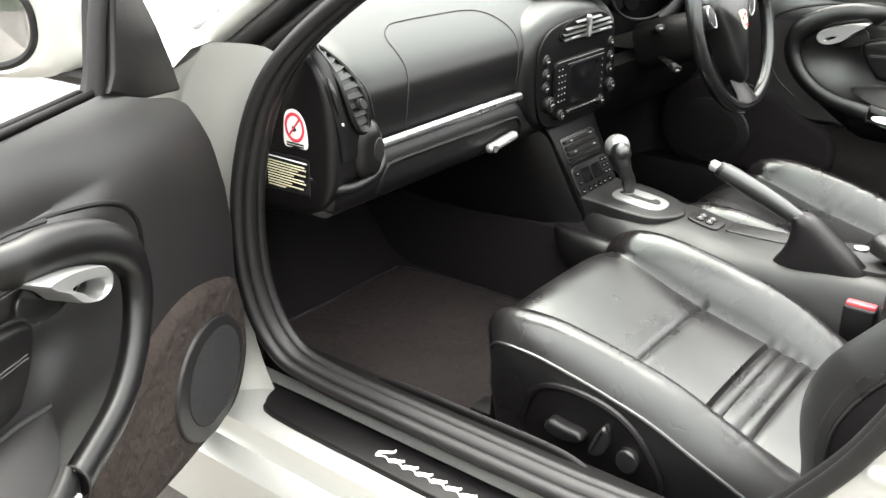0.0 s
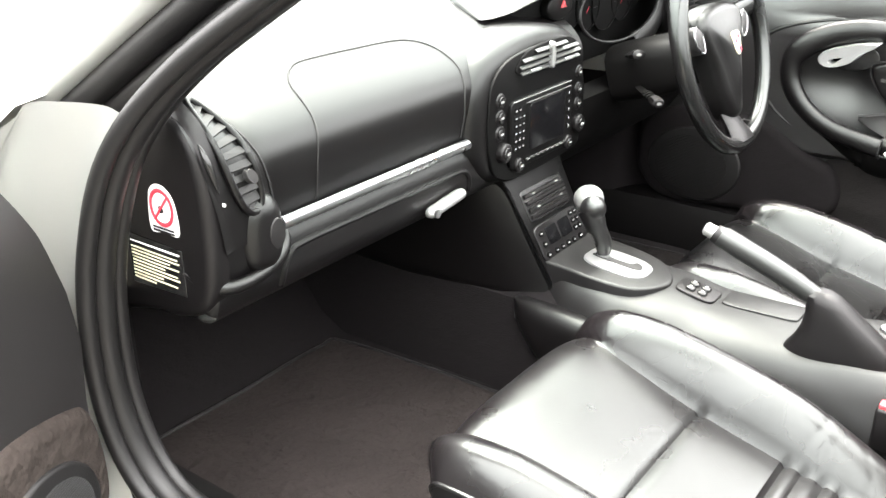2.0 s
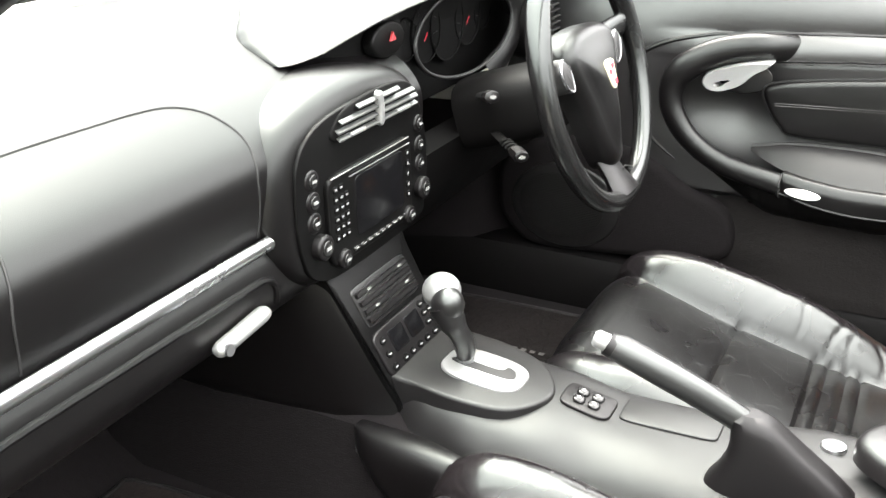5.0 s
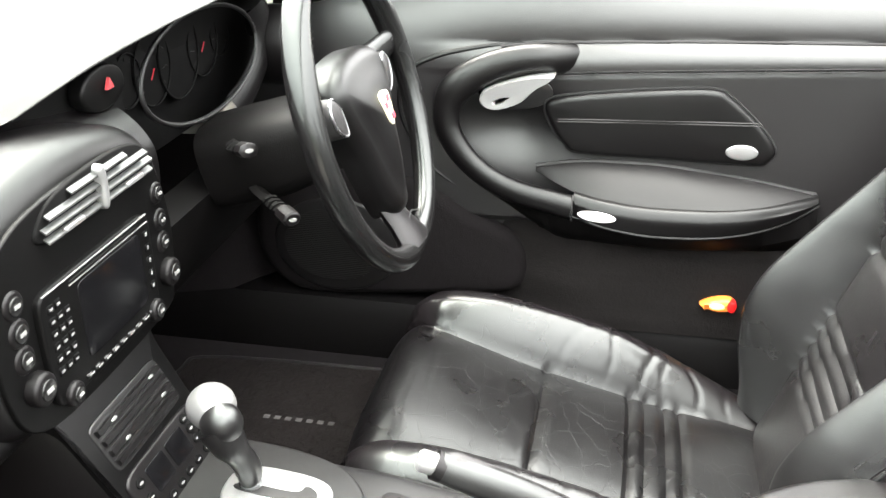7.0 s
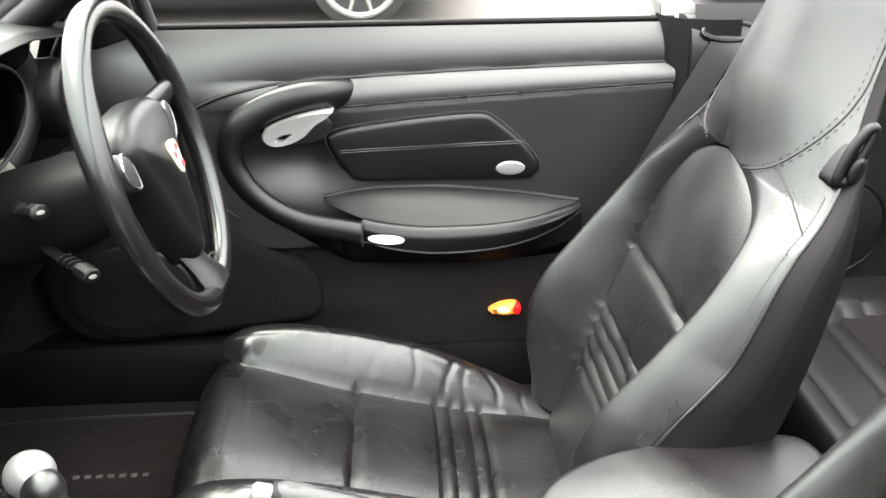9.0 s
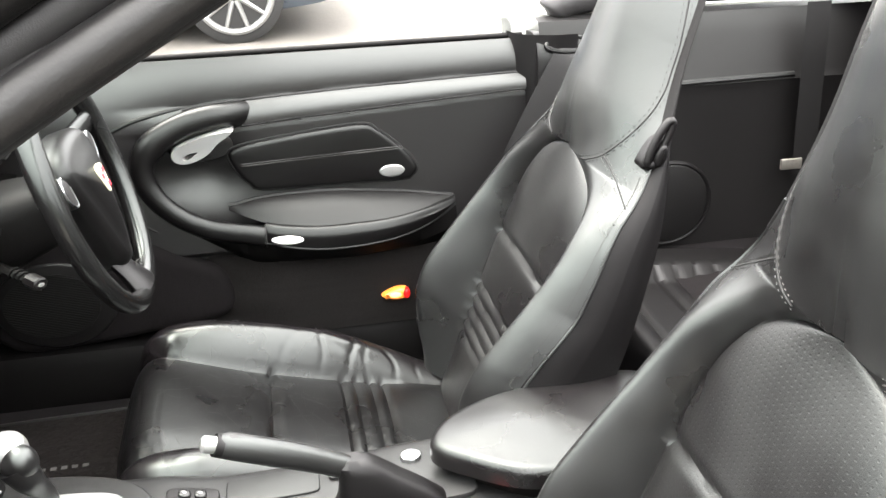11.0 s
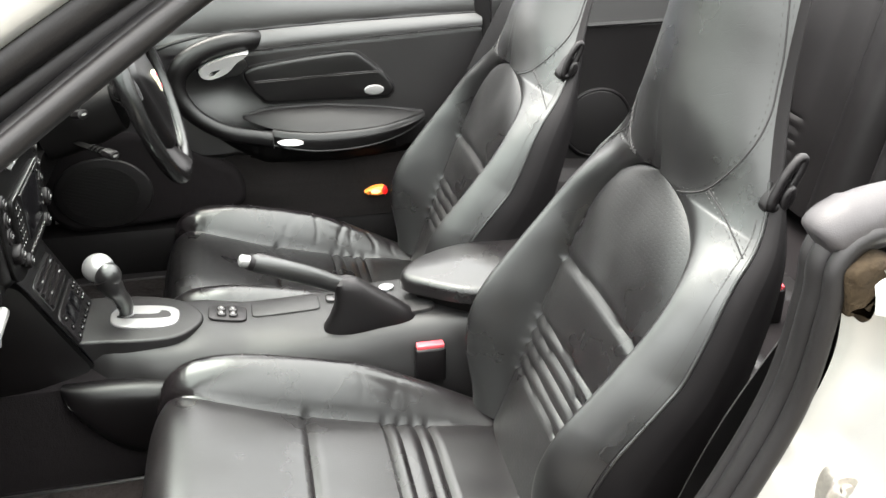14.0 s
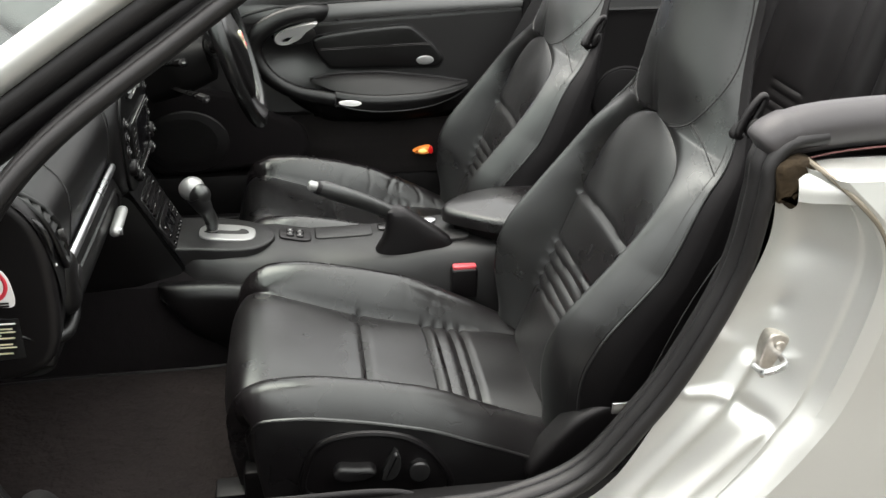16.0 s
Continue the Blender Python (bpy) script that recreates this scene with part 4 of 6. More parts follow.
for k in range(11):
    w = (0.09, 0.085, 0.088, 0.07, 0.086, 0.06, 0.082, 0.086, 0.055, 0.08, 0.04)[k]
    z = 0.692 - 0.0045 * k - (0.003 if k else 0)
    part("text_bar", plate([(0.527 - w, z), (0.527, z), (0.527, z + 0.002), (0.527 - w, z + 0.002)], on_x(-0.7195), 0, 0.0006, 0.0001, seg=1), CREAM if k else WHITE, lab, smooth=False)
part("airbag_sticker", plate(flatcurve([(0.434, 0.718), (0.434, 0.75), (0.442, 0.768), (0.458, 0.776), (0.476, 0.77), (0.483, 0.75), (0.483, 0.716), (0.46, 0.717)], 40), on_x(-0.7175), 0, 0.0012, 0.0003, seg=1), WHITE, dash, "white sticker with a red prohibition ring", smooth=False)
stk = dash.children[-1]
part("red_ring", tube([(-0.7195, 0.4585 + 0.019 * math.cos(a), 0.748 + 0.021 * math.sin(a)) for a in spread(0, math.tau, 37)[:-1]], 0.0026, 6, closed=True, flat=0.4, up=(1, 0, 0)), RED, stk)
part("red_bar", tube([(-0.7195, 0.446, 0.763), (-0.7195, 0.472, 0.733)], 0.0016, 6), RED, stk)
part("pictogram", plate(flatcurve([(0.455, 0.744), (0.461, 0.741), (0.464, 0.748), (0.46, 0.75)], 16), on_x(-0.7192), 0, 0.0008, 0.0002, seg=1), GREY, stk)
for k in range(2):
    part("text_bar", plate([(0.44, 0.721 - 0.004 * k), (0.478, 0.721 - 0.004 * k), (0.478, 0.7235 - 0.004 * k), (0.44, 0.7235 - 0.004 * k)], on_x(-0.7192), 0, 0.0007, 0.0001, seg=1), GREY, stk, smooth=False)
# side vent, let into a band between the end cap and the padded face
BAND_L = curve([(-0.7, 0.47, 0.872), (-0.704, 0.425, 0.853), (-0.703, 0.4, 0.828), (-0.697, 0.388, 0.79), (-0.689, 0.3835, 0.745), (-0.683, 0.384, 0.7)], 61)
BAND_R = [dash_at(x, dash_u(z), 0.002) for x, z in [(p.x, p.z) for p in curve([(-0.642, 0, 0.874), (-0.634, 0, 0.85), (-0.622, 0, 0.815), (-0.611, 0, 0.77), (-0.602, 0, 0.73), (-0.597, 0, 0.7)], 61)]]


def on_band(a, b, h=0.0):
    """A place on the corner band: a across it, b down it, both 0 to 1, h out of it."""
    i = min(59, int(b * 60))
    le, ri = BAND_L[i].lerp(BAND_L[i + 1], b * 60 - i), BAND_R[i].lerp(BAND_R[i + 1], b * 60 - i)
    nrm = (ri - le).cross(BAND_L[min(60, i + 2)] - BAND_L[max(0, i - 2)]).normalized()
    nrm = nrm if nrm.y < 0 else -nrm
    return le.lerp(ri, a) + nrm * (h + 0.007 * math.sin(math.pi * min(1.0, max(0.0, a))))


part("corner_band", strip(lambda a, b: on_band(a, b), spread(-0.16, 1, 18), spread(0, 1, 50)), DASH, dash, "smooth corner band round the side vent")
part("band_seam", tube([p + Vector((0, -0.001, 0.0)) for p in BAND_R], 0.0016, 6), SEAM, dash)
vent = part("side_vent", plate(oval(0.44, 0.48, 0.25, 0.31, 44, 3.0), on_band, -0.003, 0.0022, 0.0004, seg=1), SEAM, dash, "long slatted side vent with a round tab")
for k in range(9):
    b = 0.222 + 0.0635 * k
    w = 0.235 * max(0.05, 1 - (abs(b - 0.48) / 0.32) ** 3) ** 0.5
    sl = [on_band(0.44 + s * w, b - 0.02 - 0.018 * s + 0.034 * t, 0.002 + 0.0028 * t) for s, t in ((-1, 0), (1, 0), (1, 1), (-1, 1))]
    sl += [p + Vector((0, 0.0004, -0.0014)) for p in sl]
    part("slat", raw(sl, [(0, 1, 2, 3), (7, 6, 5, 4), (0, 4, 5, 1), (1, 5, 6, 2), (2, 6, 7, 3), (3, 7, 4, 0)]), SLAT, vent, smooth=False)
part("vent_rim", tube([on_band(a, b, 0.0036) for a, b in oval(0.44, 0.48, 0.265, 0.325, 70, 2.6)], 0.0044, 10, closed=True), DASH, vent, "rounded lip of the vent")
part("vent_tab", plate(oval(0.5, 0.6, 0.1, 0.04, 20), on_band, 0.004, 0.011, 0.003), INLAY, vent)
part("vent_wheel", tube([on_band(-0.02 - 0.04 * math.sin(f * math.pi), 0.38 + 0.3 * f, 0.001 + 0.004 * math.sin(f * math.pi)) for f in spread(0, 1, 14)], [0.001 + 0.0035 * math.sin(f * math.pi) for f in spread(0, 1, 14)], 10), GLOSS, vent, "ribbed black thumb wheel")
for b in (0.32, 0.74):
    part("vent_mark", plate(oval(0.0, b, 0.025, 0.011, 12), on_band, 0.0, 0.002, 0.0004, seg=1), WHITE, vent)
foot_l = curve([BAND_L[52] + Vector((-0.012, 0.004, 0)), (-0.705, 0.392, 0.685), (-0.706, 0.404, 0.646)], 16)
foot_r = curve([BAND_R[54] + Vector((0, 0.004, 0)), (-0.596, 0.402, 0.68), (-0.6, 0.404, 0.65)], 16)
part("corner_foot", loft([[a.lerp(b, f) + Vector((0, -0.007 * math.sin(math.pi * f), 0)) for f in spread(0, 1, 12)] for a, b in zip(foot_l, foot_r)], closed=False), DASH, dash, "smooth foot of the corner band")
# tweeter
tw = part("tweeter_boss", plate(oval(-0.632, 0.704, 0.034, 0.05, 36, 2.4), on_y(0.43), 0, 0.056, 0.026, seg=6), DASH, dash)
part("tweeter_grille", plate(oval(-0.622, 0.704, 0.0125, 0.02, 24), on_y(0.38), 0, 0.0075, 0.002), RUBBER, tw)

# ---- centre pod ----
pod_line = flatcurve([(-0.197, 0.73), (-0.185, 0.79), (-0.14, 0.832), (-0.04, 0.852), (0.05, 0.848), (0.12, 0.828), (0.158, 0.785), (0.168, 0.72), (0.155, 0.645), (0.12, 0.61), (-0.06, 0.605), (-0.14, 0.62), (-0.182, 0.66)], 72)
part("centre_pod", plate(pod_line, on_y(0.5), 0, 0.115, 0.032, seg=6), DASH, dash, "rounded centre pod")
POD = 0.385
part("pod_face", plate(flatcurve([(-0.16, 0.73), (-0.15, 0.785), (-0.11, 0.815), (-0.03, 0.826), (0.05, 0.823), (0.11, 0.805), (0.135, 0.77), (0.148, 0.71), (0.138, 0.645), (0.11, 0.62), (-0.06, 0.616), (-0.13, 0.63), (-0.155, 0.67)], 60), on_y(POD), -0.002, 0.004, 0.002), PODBLACK, dash)
cv = part("centre_vent", plate(flatcurve([(-0.083, 0.782), (-0.08, 0.798), (-0.05, 0.814), (0.02, 0.82), (0.08, 0.816), (0.113, 0.8), (0.12, 0.778), (0.06, 0.772), (-0.03, 0.773)], 44), on_y(POD), 0.002, 0.007, 0.002), DIALBLACK, dash, "centre air vent")
for k in range(4):
    z = 0.7795 + 0.0098 * k
    w = (0.094, 0.096, 0.088, 0.05)[k]
    part("slat", loft([[Vector((x, POD - 0.012, z - 0.001)), Vector((x, POD - 0.012, z + 0.0008)), Vector((x, POD - 0.003, z + 0.0065)), Vector((x, POD - 0.003, z + 0.005))] for x in (0.018 - w, 0.018 + w)]), VENT, cv, smooth=False)
part("vent_tab", plate(flatcurve([(0.012, 0.778), (0.014, 0.80), (0.011, 0.815), (0.019, 0.818), (0.023, 0.80), (0.02, 0.777)], 24), on_y(POD), 0.006, 0.016, 0.003), MATT_SILVER, cv)
for x in (-0.035, 0.075):
    part("vent_slider", rbox(x - 0.016, x + 0.016, POD - 0.0135, POD - 0.009, 0.779, 0.784, 0.001, 1), MATT_SILVER, cv)
cv.location.z += 0.009
unit = part("screen_unit", plate(oval(-0.0075, 0.6935, 0.0985, 0.0585, 40, 10), on_y(POD), 0.002, 0.011, 0.003), PODBLACK, dash, "navigation and radio unit")
part("screen", plate(oval(0.009, 0.6975, 0.058, 0.0395, 32, 14), on_y(POD), 0.008, 0.0118, 0.001), SCREEN, unit, "dark screen")
for k in range(9):
    part("button_bar", rbox(-0.06 + 0.0155 * k, -0.048 + 0.0155 * k, POD - 0.0135, POD - 0.008, 0.6425, 0.6475, 0.001, 1), GLOSS, unit)
    part("button_mark", rbox(-0.058 + 0.0155 * k, -0.050 + 0.0155 * k, POD - 0.0141, POD - 0.013, 0.6445, 0.6458, 0, 1), PRINT, unit, smooth=False)
for c in range(3):
    for r in range(6):
        if r == 0 and c == 2:
            continue
        x, z = -0.092 + 0.0115 * c, 0.734 - 0.0125 * r
        part("key", rbox(x - 0.0042, x + 0.0042, POD - 0.0122, POD - 0.009, z - 0.0042, z + 0.0042, 0.0008, 1), DIALBLACK, unit)
        part("key_mark", rbox(x - 0.0024, x + 0.0024, POD - 0.0126, POD - 0.0118, z - 0.001, z + 0.0012, 0, 1), PRINT, unit, smooth=False)
for r in range(5):
    part("key", rbox(0.0745, 0.0835, POD - 0.0122, POD - 0.009, 0.667 + 0.0145 * r, 0.675 + 0.0145 * r, 0.0008, 1), DIALBLACK, unit)
    part("key_mark", rbox(0.0775, 0.0805, POD - 0.0126, POD - 0.0118, 0.669 + 0.0145 * r, 0.673 + 0.0145 * r, 0, 1), PRINT, unit, smooth=False)
part("tape_slot", rbox(-0.06, 0.07, POD - 0.0125, POD - 0.009, 0.742, 0.7455, 0.001, 1), DIALBLACK, unit)
for z in (0.7405, 0.7488):
    part("unit_line", rbox(-0.1 if z > 0.745 else -0.06, 0.085, POD - 0.0122, POD - 0.0105, z, z + 0.0009, 0, 1), PRINT, unit, smooth=False)


def dial(x, y, z, r, depth, parent, mark=True):
    d = part("knob", plate(oval(x, z, r, r, 24), on_y(y), 0, depth, r * 0.25), PLASTIC, parent)
    part("knob_cap", plate(oval(x, z, r * 0.62, r * 0.62, 20), on_y(y), depth, depth + 0.002, 0.001), GLOSS, parent)
    if mark:
        part("knob_mark", rbox(x - r * 0.3, x + r * 0.3, y - depth - 0.0028, y - depth - 0.0018, z - r * 0.12, z + r * 0.12, 0, 1), PRINT, parent, smooth=False)
    return d


for x in (-0.083, 0.077):
    dial(x, POD - 0.006, 0.642, 0.0125, 0.011, unit)
for z in (0.756, 0.73, 0.704):
    dial(-0.128, POD - 0.003, z, 0.0135, 0.0035, dash)
dial(-0.122, POD - 0.003, 0.672, 0.016, 0.013, dash)
for z in (0.756, 0.726, 0.70):
    dial(0.124, POD - 0.003, z, 0.0125, 0.0035, dash)
dial(0.124, POD - 0.003, 0.664, 0.016, 0.011, dash)

# ---- lower stack, leaning forward at its foot ----
ST0, ST1 = Vector((0.0, 0.4, 0.612)), Vector((0.022, 0.314, 0.42))
STU = (ST1 - ST0).normalized()
STX = Vector((1, 0, 0))
STN = STX.cross(STU).normalized()
STN = STN if STN.y < 0 else -STN


def on_stack(a, b, h):
    """a across, b down the face, h out of it."""
    return ST0 + STX * a + STU * b + STN * h


lower = thing("heater_panel", (0, 0.36, 0.5), "black heater and storage panel below the radio", "control panel")
part("panel_face", plate(flatcurve([(-0.092, -0.005), (-0.09, 0.03), (-0.082, 0.19), (-0.07, 0.218), (0.07, 0.218), (0.082, 0.19), (0.09, 0.03), (0.092, -0.005), (0.0, -0.008)], 60), on_stack, -0.03, 0.004, 0.004), PODBLACK, lower)
flank = []
for s in (-1, 1):
    rows = []
    for b in spread(-0.02, 0.235, 14):
        e = on_stack(s * (0.0865 - 0.05 * b), b, 0.0025)
        rows.append([e, e + Vector((s * 0.012, 0.015, 0)), e + Vector((s * 0.03, 0.1, 0.0)), e + Vector((s * 0.045, 0.3, 0.0)), e + Vector((s * 0.04, 0.6, 0.0))])
    rows.append([r + Vector((-0.012 * s, 0.006, -0.014)) for r in rows[-1]])
    rows.append([r + Vector((-0.05 * s, 0.03, -0.008)) for r in rows[-1]])
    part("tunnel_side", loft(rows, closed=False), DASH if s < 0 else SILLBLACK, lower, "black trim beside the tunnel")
store = part("slot_frame", plate(oval(0.0, 0.06, 0.068, 0.03, 32, 10), on_stack, 0.002, 0.006, 0.002), GLOSS, lower)
for k in range(4):
    part("slot_bar", loft([[on_stack(a, 0.038 + 0.0125 * k + db, h) for db, h in ((0, 0.004), (0.001, 0.01), (0.006, 0.01), (0.009, 0.005))] for a in spread(-0.062, 0.062, 5)]), PLASTIC, store)
    for a in ((-0.035, 0.042) if k in (0, 2) else ()):
        part("slot_mark", plate(oval(a, 0.0425 + 0.0125 * k, 0.005, 0.0018, 10), on_stack, 0.009, 0.011, 0.0004, seg=1), MATT_SILVER, store)
climate = part("climate_panel", plate(oval(0.0, 0.13, 0.075, 0.034, 36, 7), on_stack, 0.002, 0.008, 0.003), PLASTIC, lower)
for a in (-0.026, 0.016):
    part("display", plate(oval(a, 0.122, 0.018, 0.016, 24, 10), on_stack, 0.006, 0.0092, 0.001), SCREEN, climate)
for a, b in ((-0.058, 0.112), (-0.058, 0.132), (-0.058, 0.152), (0.046, 0.106), (0.06, 0.106), (0.046, 0.12), (0.06, 0.12), (0.046, 0.134), (0.06, 0.134), (-0.032, 0.152), (-0.012, 0.152), (0.008, 0.152), (0.028, 0.152), (0.05, 0.152)):
    part("climate_key", plate(oval(a, b, 0.0068, 0.0056, 16), on_stack, 0.006, 0.0098, 0.001), DIALBLACK, climate)
    part("key_mark", plate(oval(a, b, 0.0036, 0.0012, 8), on_stack, 0.0096, 0.0104, 0.0002, seg=1), PRINT, climate)
for a in (-0.052, 0.052):
    part("rotary_switch", plate(oval(a, 0.193, 0.0115, 0.0115, 20), on_stack, 0.002, 0.014, 0.003), GLOSS, lower)
    part("switch_mark", plate(oval(a, 0.193, 0.005, 0.002, 8), on_stack, 0.0135, 0.0148, 0.0003, seg=1), PRINT, lower)

# ---- instruments ----
cluster = thing("instrument_binnacle", (0.36, 0.45, 0.8), "black instrument binnacle with five round dials", "instruments")


def lip(x):
    """The front edge of the visor."""
    y = soft(((-0.044, 0.478), (-0.03, 0.468), (0.0, 0.455), (0.05, 0.436), (0.1, 0.424), (0.16, 0.413), (0.24, 0.402), (0.36, 0.394), (0.74, 0.394)), x, 0.012)
    z = soft(((-0.044, 0.86), (-0.03, 0.862), (0.0, 0.873), (0.05, 0.89), (0.1, 0.902), (0.16, 0.911), (0.24, 0.919), (0.36, 0.924), (0.5, 0.918), (0.72, 0.885)), x, 0.012)
    return y, z


def hood(x, f):
    """The visor over the dials; f runs from the windscreen, 0, round the lip, 1."""
    y1, z1 = lip(x)
    yb = line(((-0.044, 0.49), (-0.042, 0.515), (-0.036, 0.54), (-0.02, 0.56), (0.03, 0.595), (0.1, 0.65), (0.2, 0.76), (0.3, 0.86), (0.74, 0.86)), x)
    zb = line(((0.43, 0.828), (0.49, 0.862), (0.58, 0.893), (0.7, 0.908), (0.86, 0.908)), yb) - 0.003
    grow = min(1.0, (x + 0.044) / 0.05)
    if f < 0.75:
        g = f / 0.75
        return Vector((x, yb + (y1 + 0.012 * grow - yb) * g, zb + (z1 - zb) * g + 0.026 * grow ** 0.6 * math.sin(math.pi * g ** 0.6)))
    a = (f - 0.75) / 0.25 * math.pi * 0.9
    back = grow * max(0.0, f - 0.92) * 8
    return Vector((x, y1 + 0.012 * grow * math.cos(a) + 0.05 * back, z1 - 0.006 * grow * (1 - math.cos(a)) - 0.003 * back))


part("visor", strip(lambda f, x: hood(x, f), spread(0, 1, 36), [-0.0439 + 0.784 * s ** 1.8 for s in spread(0, 1, 90)]), DASH, cluster, "stitched leather visor")
part("visor_stitch", tube([hood(x, 0.93) + Vector((0, -0.001, 0)) for x in spread(0.01, 0.7, 60)], 0.001, 6), THREAD, cluster)
part("cluster_face", strip(lambda s, x: Vector((x, lip(x)[0] + lerp(((0.19, 0.034), (0.235, 0.1)), x) - 0.03 * s * lerp(((0.19, 0.0), (0.235, 1.0)), x), 0.72 + (lip(x)[1] - 0.004 - 0.72) * s)), spread(0, 1, 8), spread(-0.03, 0.7, 40)), DIALBLACK, cluster)
part("cluster_rim", tube([(0.375 + 0.168 * math.cos(a), 0.428 + 0.008 * math.sin(a), 0.832 + 0.064 * math.sin(a)) for a in spread(0, math.tau, 61)[:-1]], 0.003, 8, closed=True), GREY, cluster, "thin grey cluster rim")
def surround(s, a):
    """The padded frame below and beside the dials; s runs outward from the rim."""
    return Vector((0.375 + (0.169 + 0.082 * s) * math.cos(a), 0.43 + 0.012 * s - 0.016 * math.sin(math.pi * s), 0.832 + (0.065 + 0.067 * s) * math.sin(a)))


part("cluster_surround", strip(surround, spread(0, 1, 12), spread(radians(-70), radians(28), 40)), DASH, cluster, "padded black frame round the dials")
part("cluster_boss", plate(oval(0.582, 0.805, 0.014, 0.018, 24), on_y(0.425), -0.01, 0.004, 0.002), DIALBLACK, cluster)
for x, r in ((0.265, 0.032), (0.325, 0.046), (0.395, 0.056), (0.47, 0.046), (0.53, 0.032)):
    g = part("dial", plate(oval(x, 0.834, r, r, 36), on_y(0.485 - r * 0.1), 0, 0.004, 0.002), DIALBLACK, cluster, "round black dial")
    part("dial_ring", tube([(x + r * math.cos(a), 0.479 - r * 0.1, 0.834 + r * math.sin(a)) for a in spread(0, math.tau, 37)[:-1]], 0.0014, 6, closed=True), DIALBLACK, g)
    for k in range(9):
        a = radians(-40 + 32.5 * k)
        p, q = (x + r * 0.72 * math.cos(a), 0.48 - r * 0.1, 0.834 + r * 0.72 * math.sin(a)), (x + r * 0.86 * math.cos(a), 0.48 - r * 0.1, 0.834 + r * 0.86 * math.sin(a))
        part("dial_mark", tube([p, q], 0.0005, 4), GREY, g)
    if r in (0.046,):
        part("needle", tube([(x, 0.477 - r * 0.1, 0.834), (x - r * 0.22, 0.477 - r * 0.1, 0.834 - r * 0.25)], 0.0008, 5), RED, g)
part("cluster_boss", plate(oval(0.56, 0.842, 0.017, 0.019, 24), on_y(0.432), -0.01, 0.004, 0.002), DIALBLACK, cluster)
hz = part("hazard_switch", plate(oval(0.15, 0.86, 0.043, 0.024, 32), on_y(0.442), -0.01, 0.006, 0.004), PODBLACK, cluster, "hazard switch with red triangle")
part("triangle", plate([(0.1465, 0.8585), (0.1605, 0.8585), (0.1535, 0.8705)], on_y(0.4325), -0.002, 0.002, 0.0006, seg=1), RED_PLASTIC, hz, smooth=False)
# far side vent
rv = part("driver_vent", plate(oval(0.61, 0.80, 0.05, 0.06, 36), on_y(0.41), -0.03, 0.02, 0.012), PLASTIC, dash, "round slatted side vent")
for k in range(9):
    z = 0.756 + 0.011 * k
    w = 0.04 * math.sqrt(max(0.05, 1 - ((z - 0.80) / 0.05) ** 2))
    part("slat", rbox(0.61 - w, 0.61 + w, 0.378, 0.388, z, z + 0.0035, 0.001, 1), GREY, rv, smooth=False)
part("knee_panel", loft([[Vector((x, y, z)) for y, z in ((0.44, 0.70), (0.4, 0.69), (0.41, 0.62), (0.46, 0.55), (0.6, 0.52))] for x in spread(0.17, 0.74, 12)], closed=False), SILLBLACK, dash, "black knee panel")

# ---- steering wheel ----
WC = Vector((0.36, 0.2115, 0.787))
TH = radians(16.3)
WX, WU, WN = Vector((1, 0, 0)), Vector((0, math.sin(TH), math.cos(TH))), Vector((0, -math.cos(TH), math.sin(TH)))
wheel = thing("steering_wheel", WC, "black leather three-spoke steering wheel with crest", "steering wheel")


def on_wheel(a, b, h):
    return WC + WX * a + WU * b + WN * h


part("rim", tube([on_wheel(0.19 * math.cos(a), 0.19 * math.sin(a), 0) for a in spread(0, math.tau, 97)[:-1]], [0.0155 + 0.002 * (math.exp(-((math.degrees(a) - 25) / 16) ** 2) + math.exp(-((math.degrees(a) - 155) / 16) ** 2)) for a in spread(0, math.tau, 97)[:-1]], 16, closed=True), RIMSKIN, wheel, "worn shiny leather rim")
cover = part("airbag_cover", plate(flatcurve([(-0.095, 0.025), (-0.085, 0.058), (-0.04, 0.072), (0.04, 0.072), (0.085, 0.058), (0.095, 0.025), (0.062, -0.04), (0.038, -0.105), (0.02, -0.138), (-0.012, -0.138), (-0.036, -0.105), (-0.062, -0.04)], 66), on_wheel, -0.035, 0.01, 0.022, dome=0.014, seg=6), DASH, wheel)
part("crest", plate(flatcurve([(-0.013, 0.015), (0.013, 0.015), (0.014, -0.006), (0.008, -0.021), (0, -0.026), (-0.008, -0.021), (-0.014, -0.006)], 30), on_wheel, 0.015, 0.0255, 0.0015), CREAM, cover, "gold and red enamel crest")
for x0, z0 in ((-0.012, -0.004), (0.002, -0.02), (0.0, 0.003)):
    part("crest_stripe", plate([(x0, z0), (x0 + 0.01, z0), (x0 + 0.01, z0 + 0.008), (x0, z0 + 0.008)], on_wheel, 0.025, 0.0265, 0.0004, seg=1), RED, cover, smooth=False)
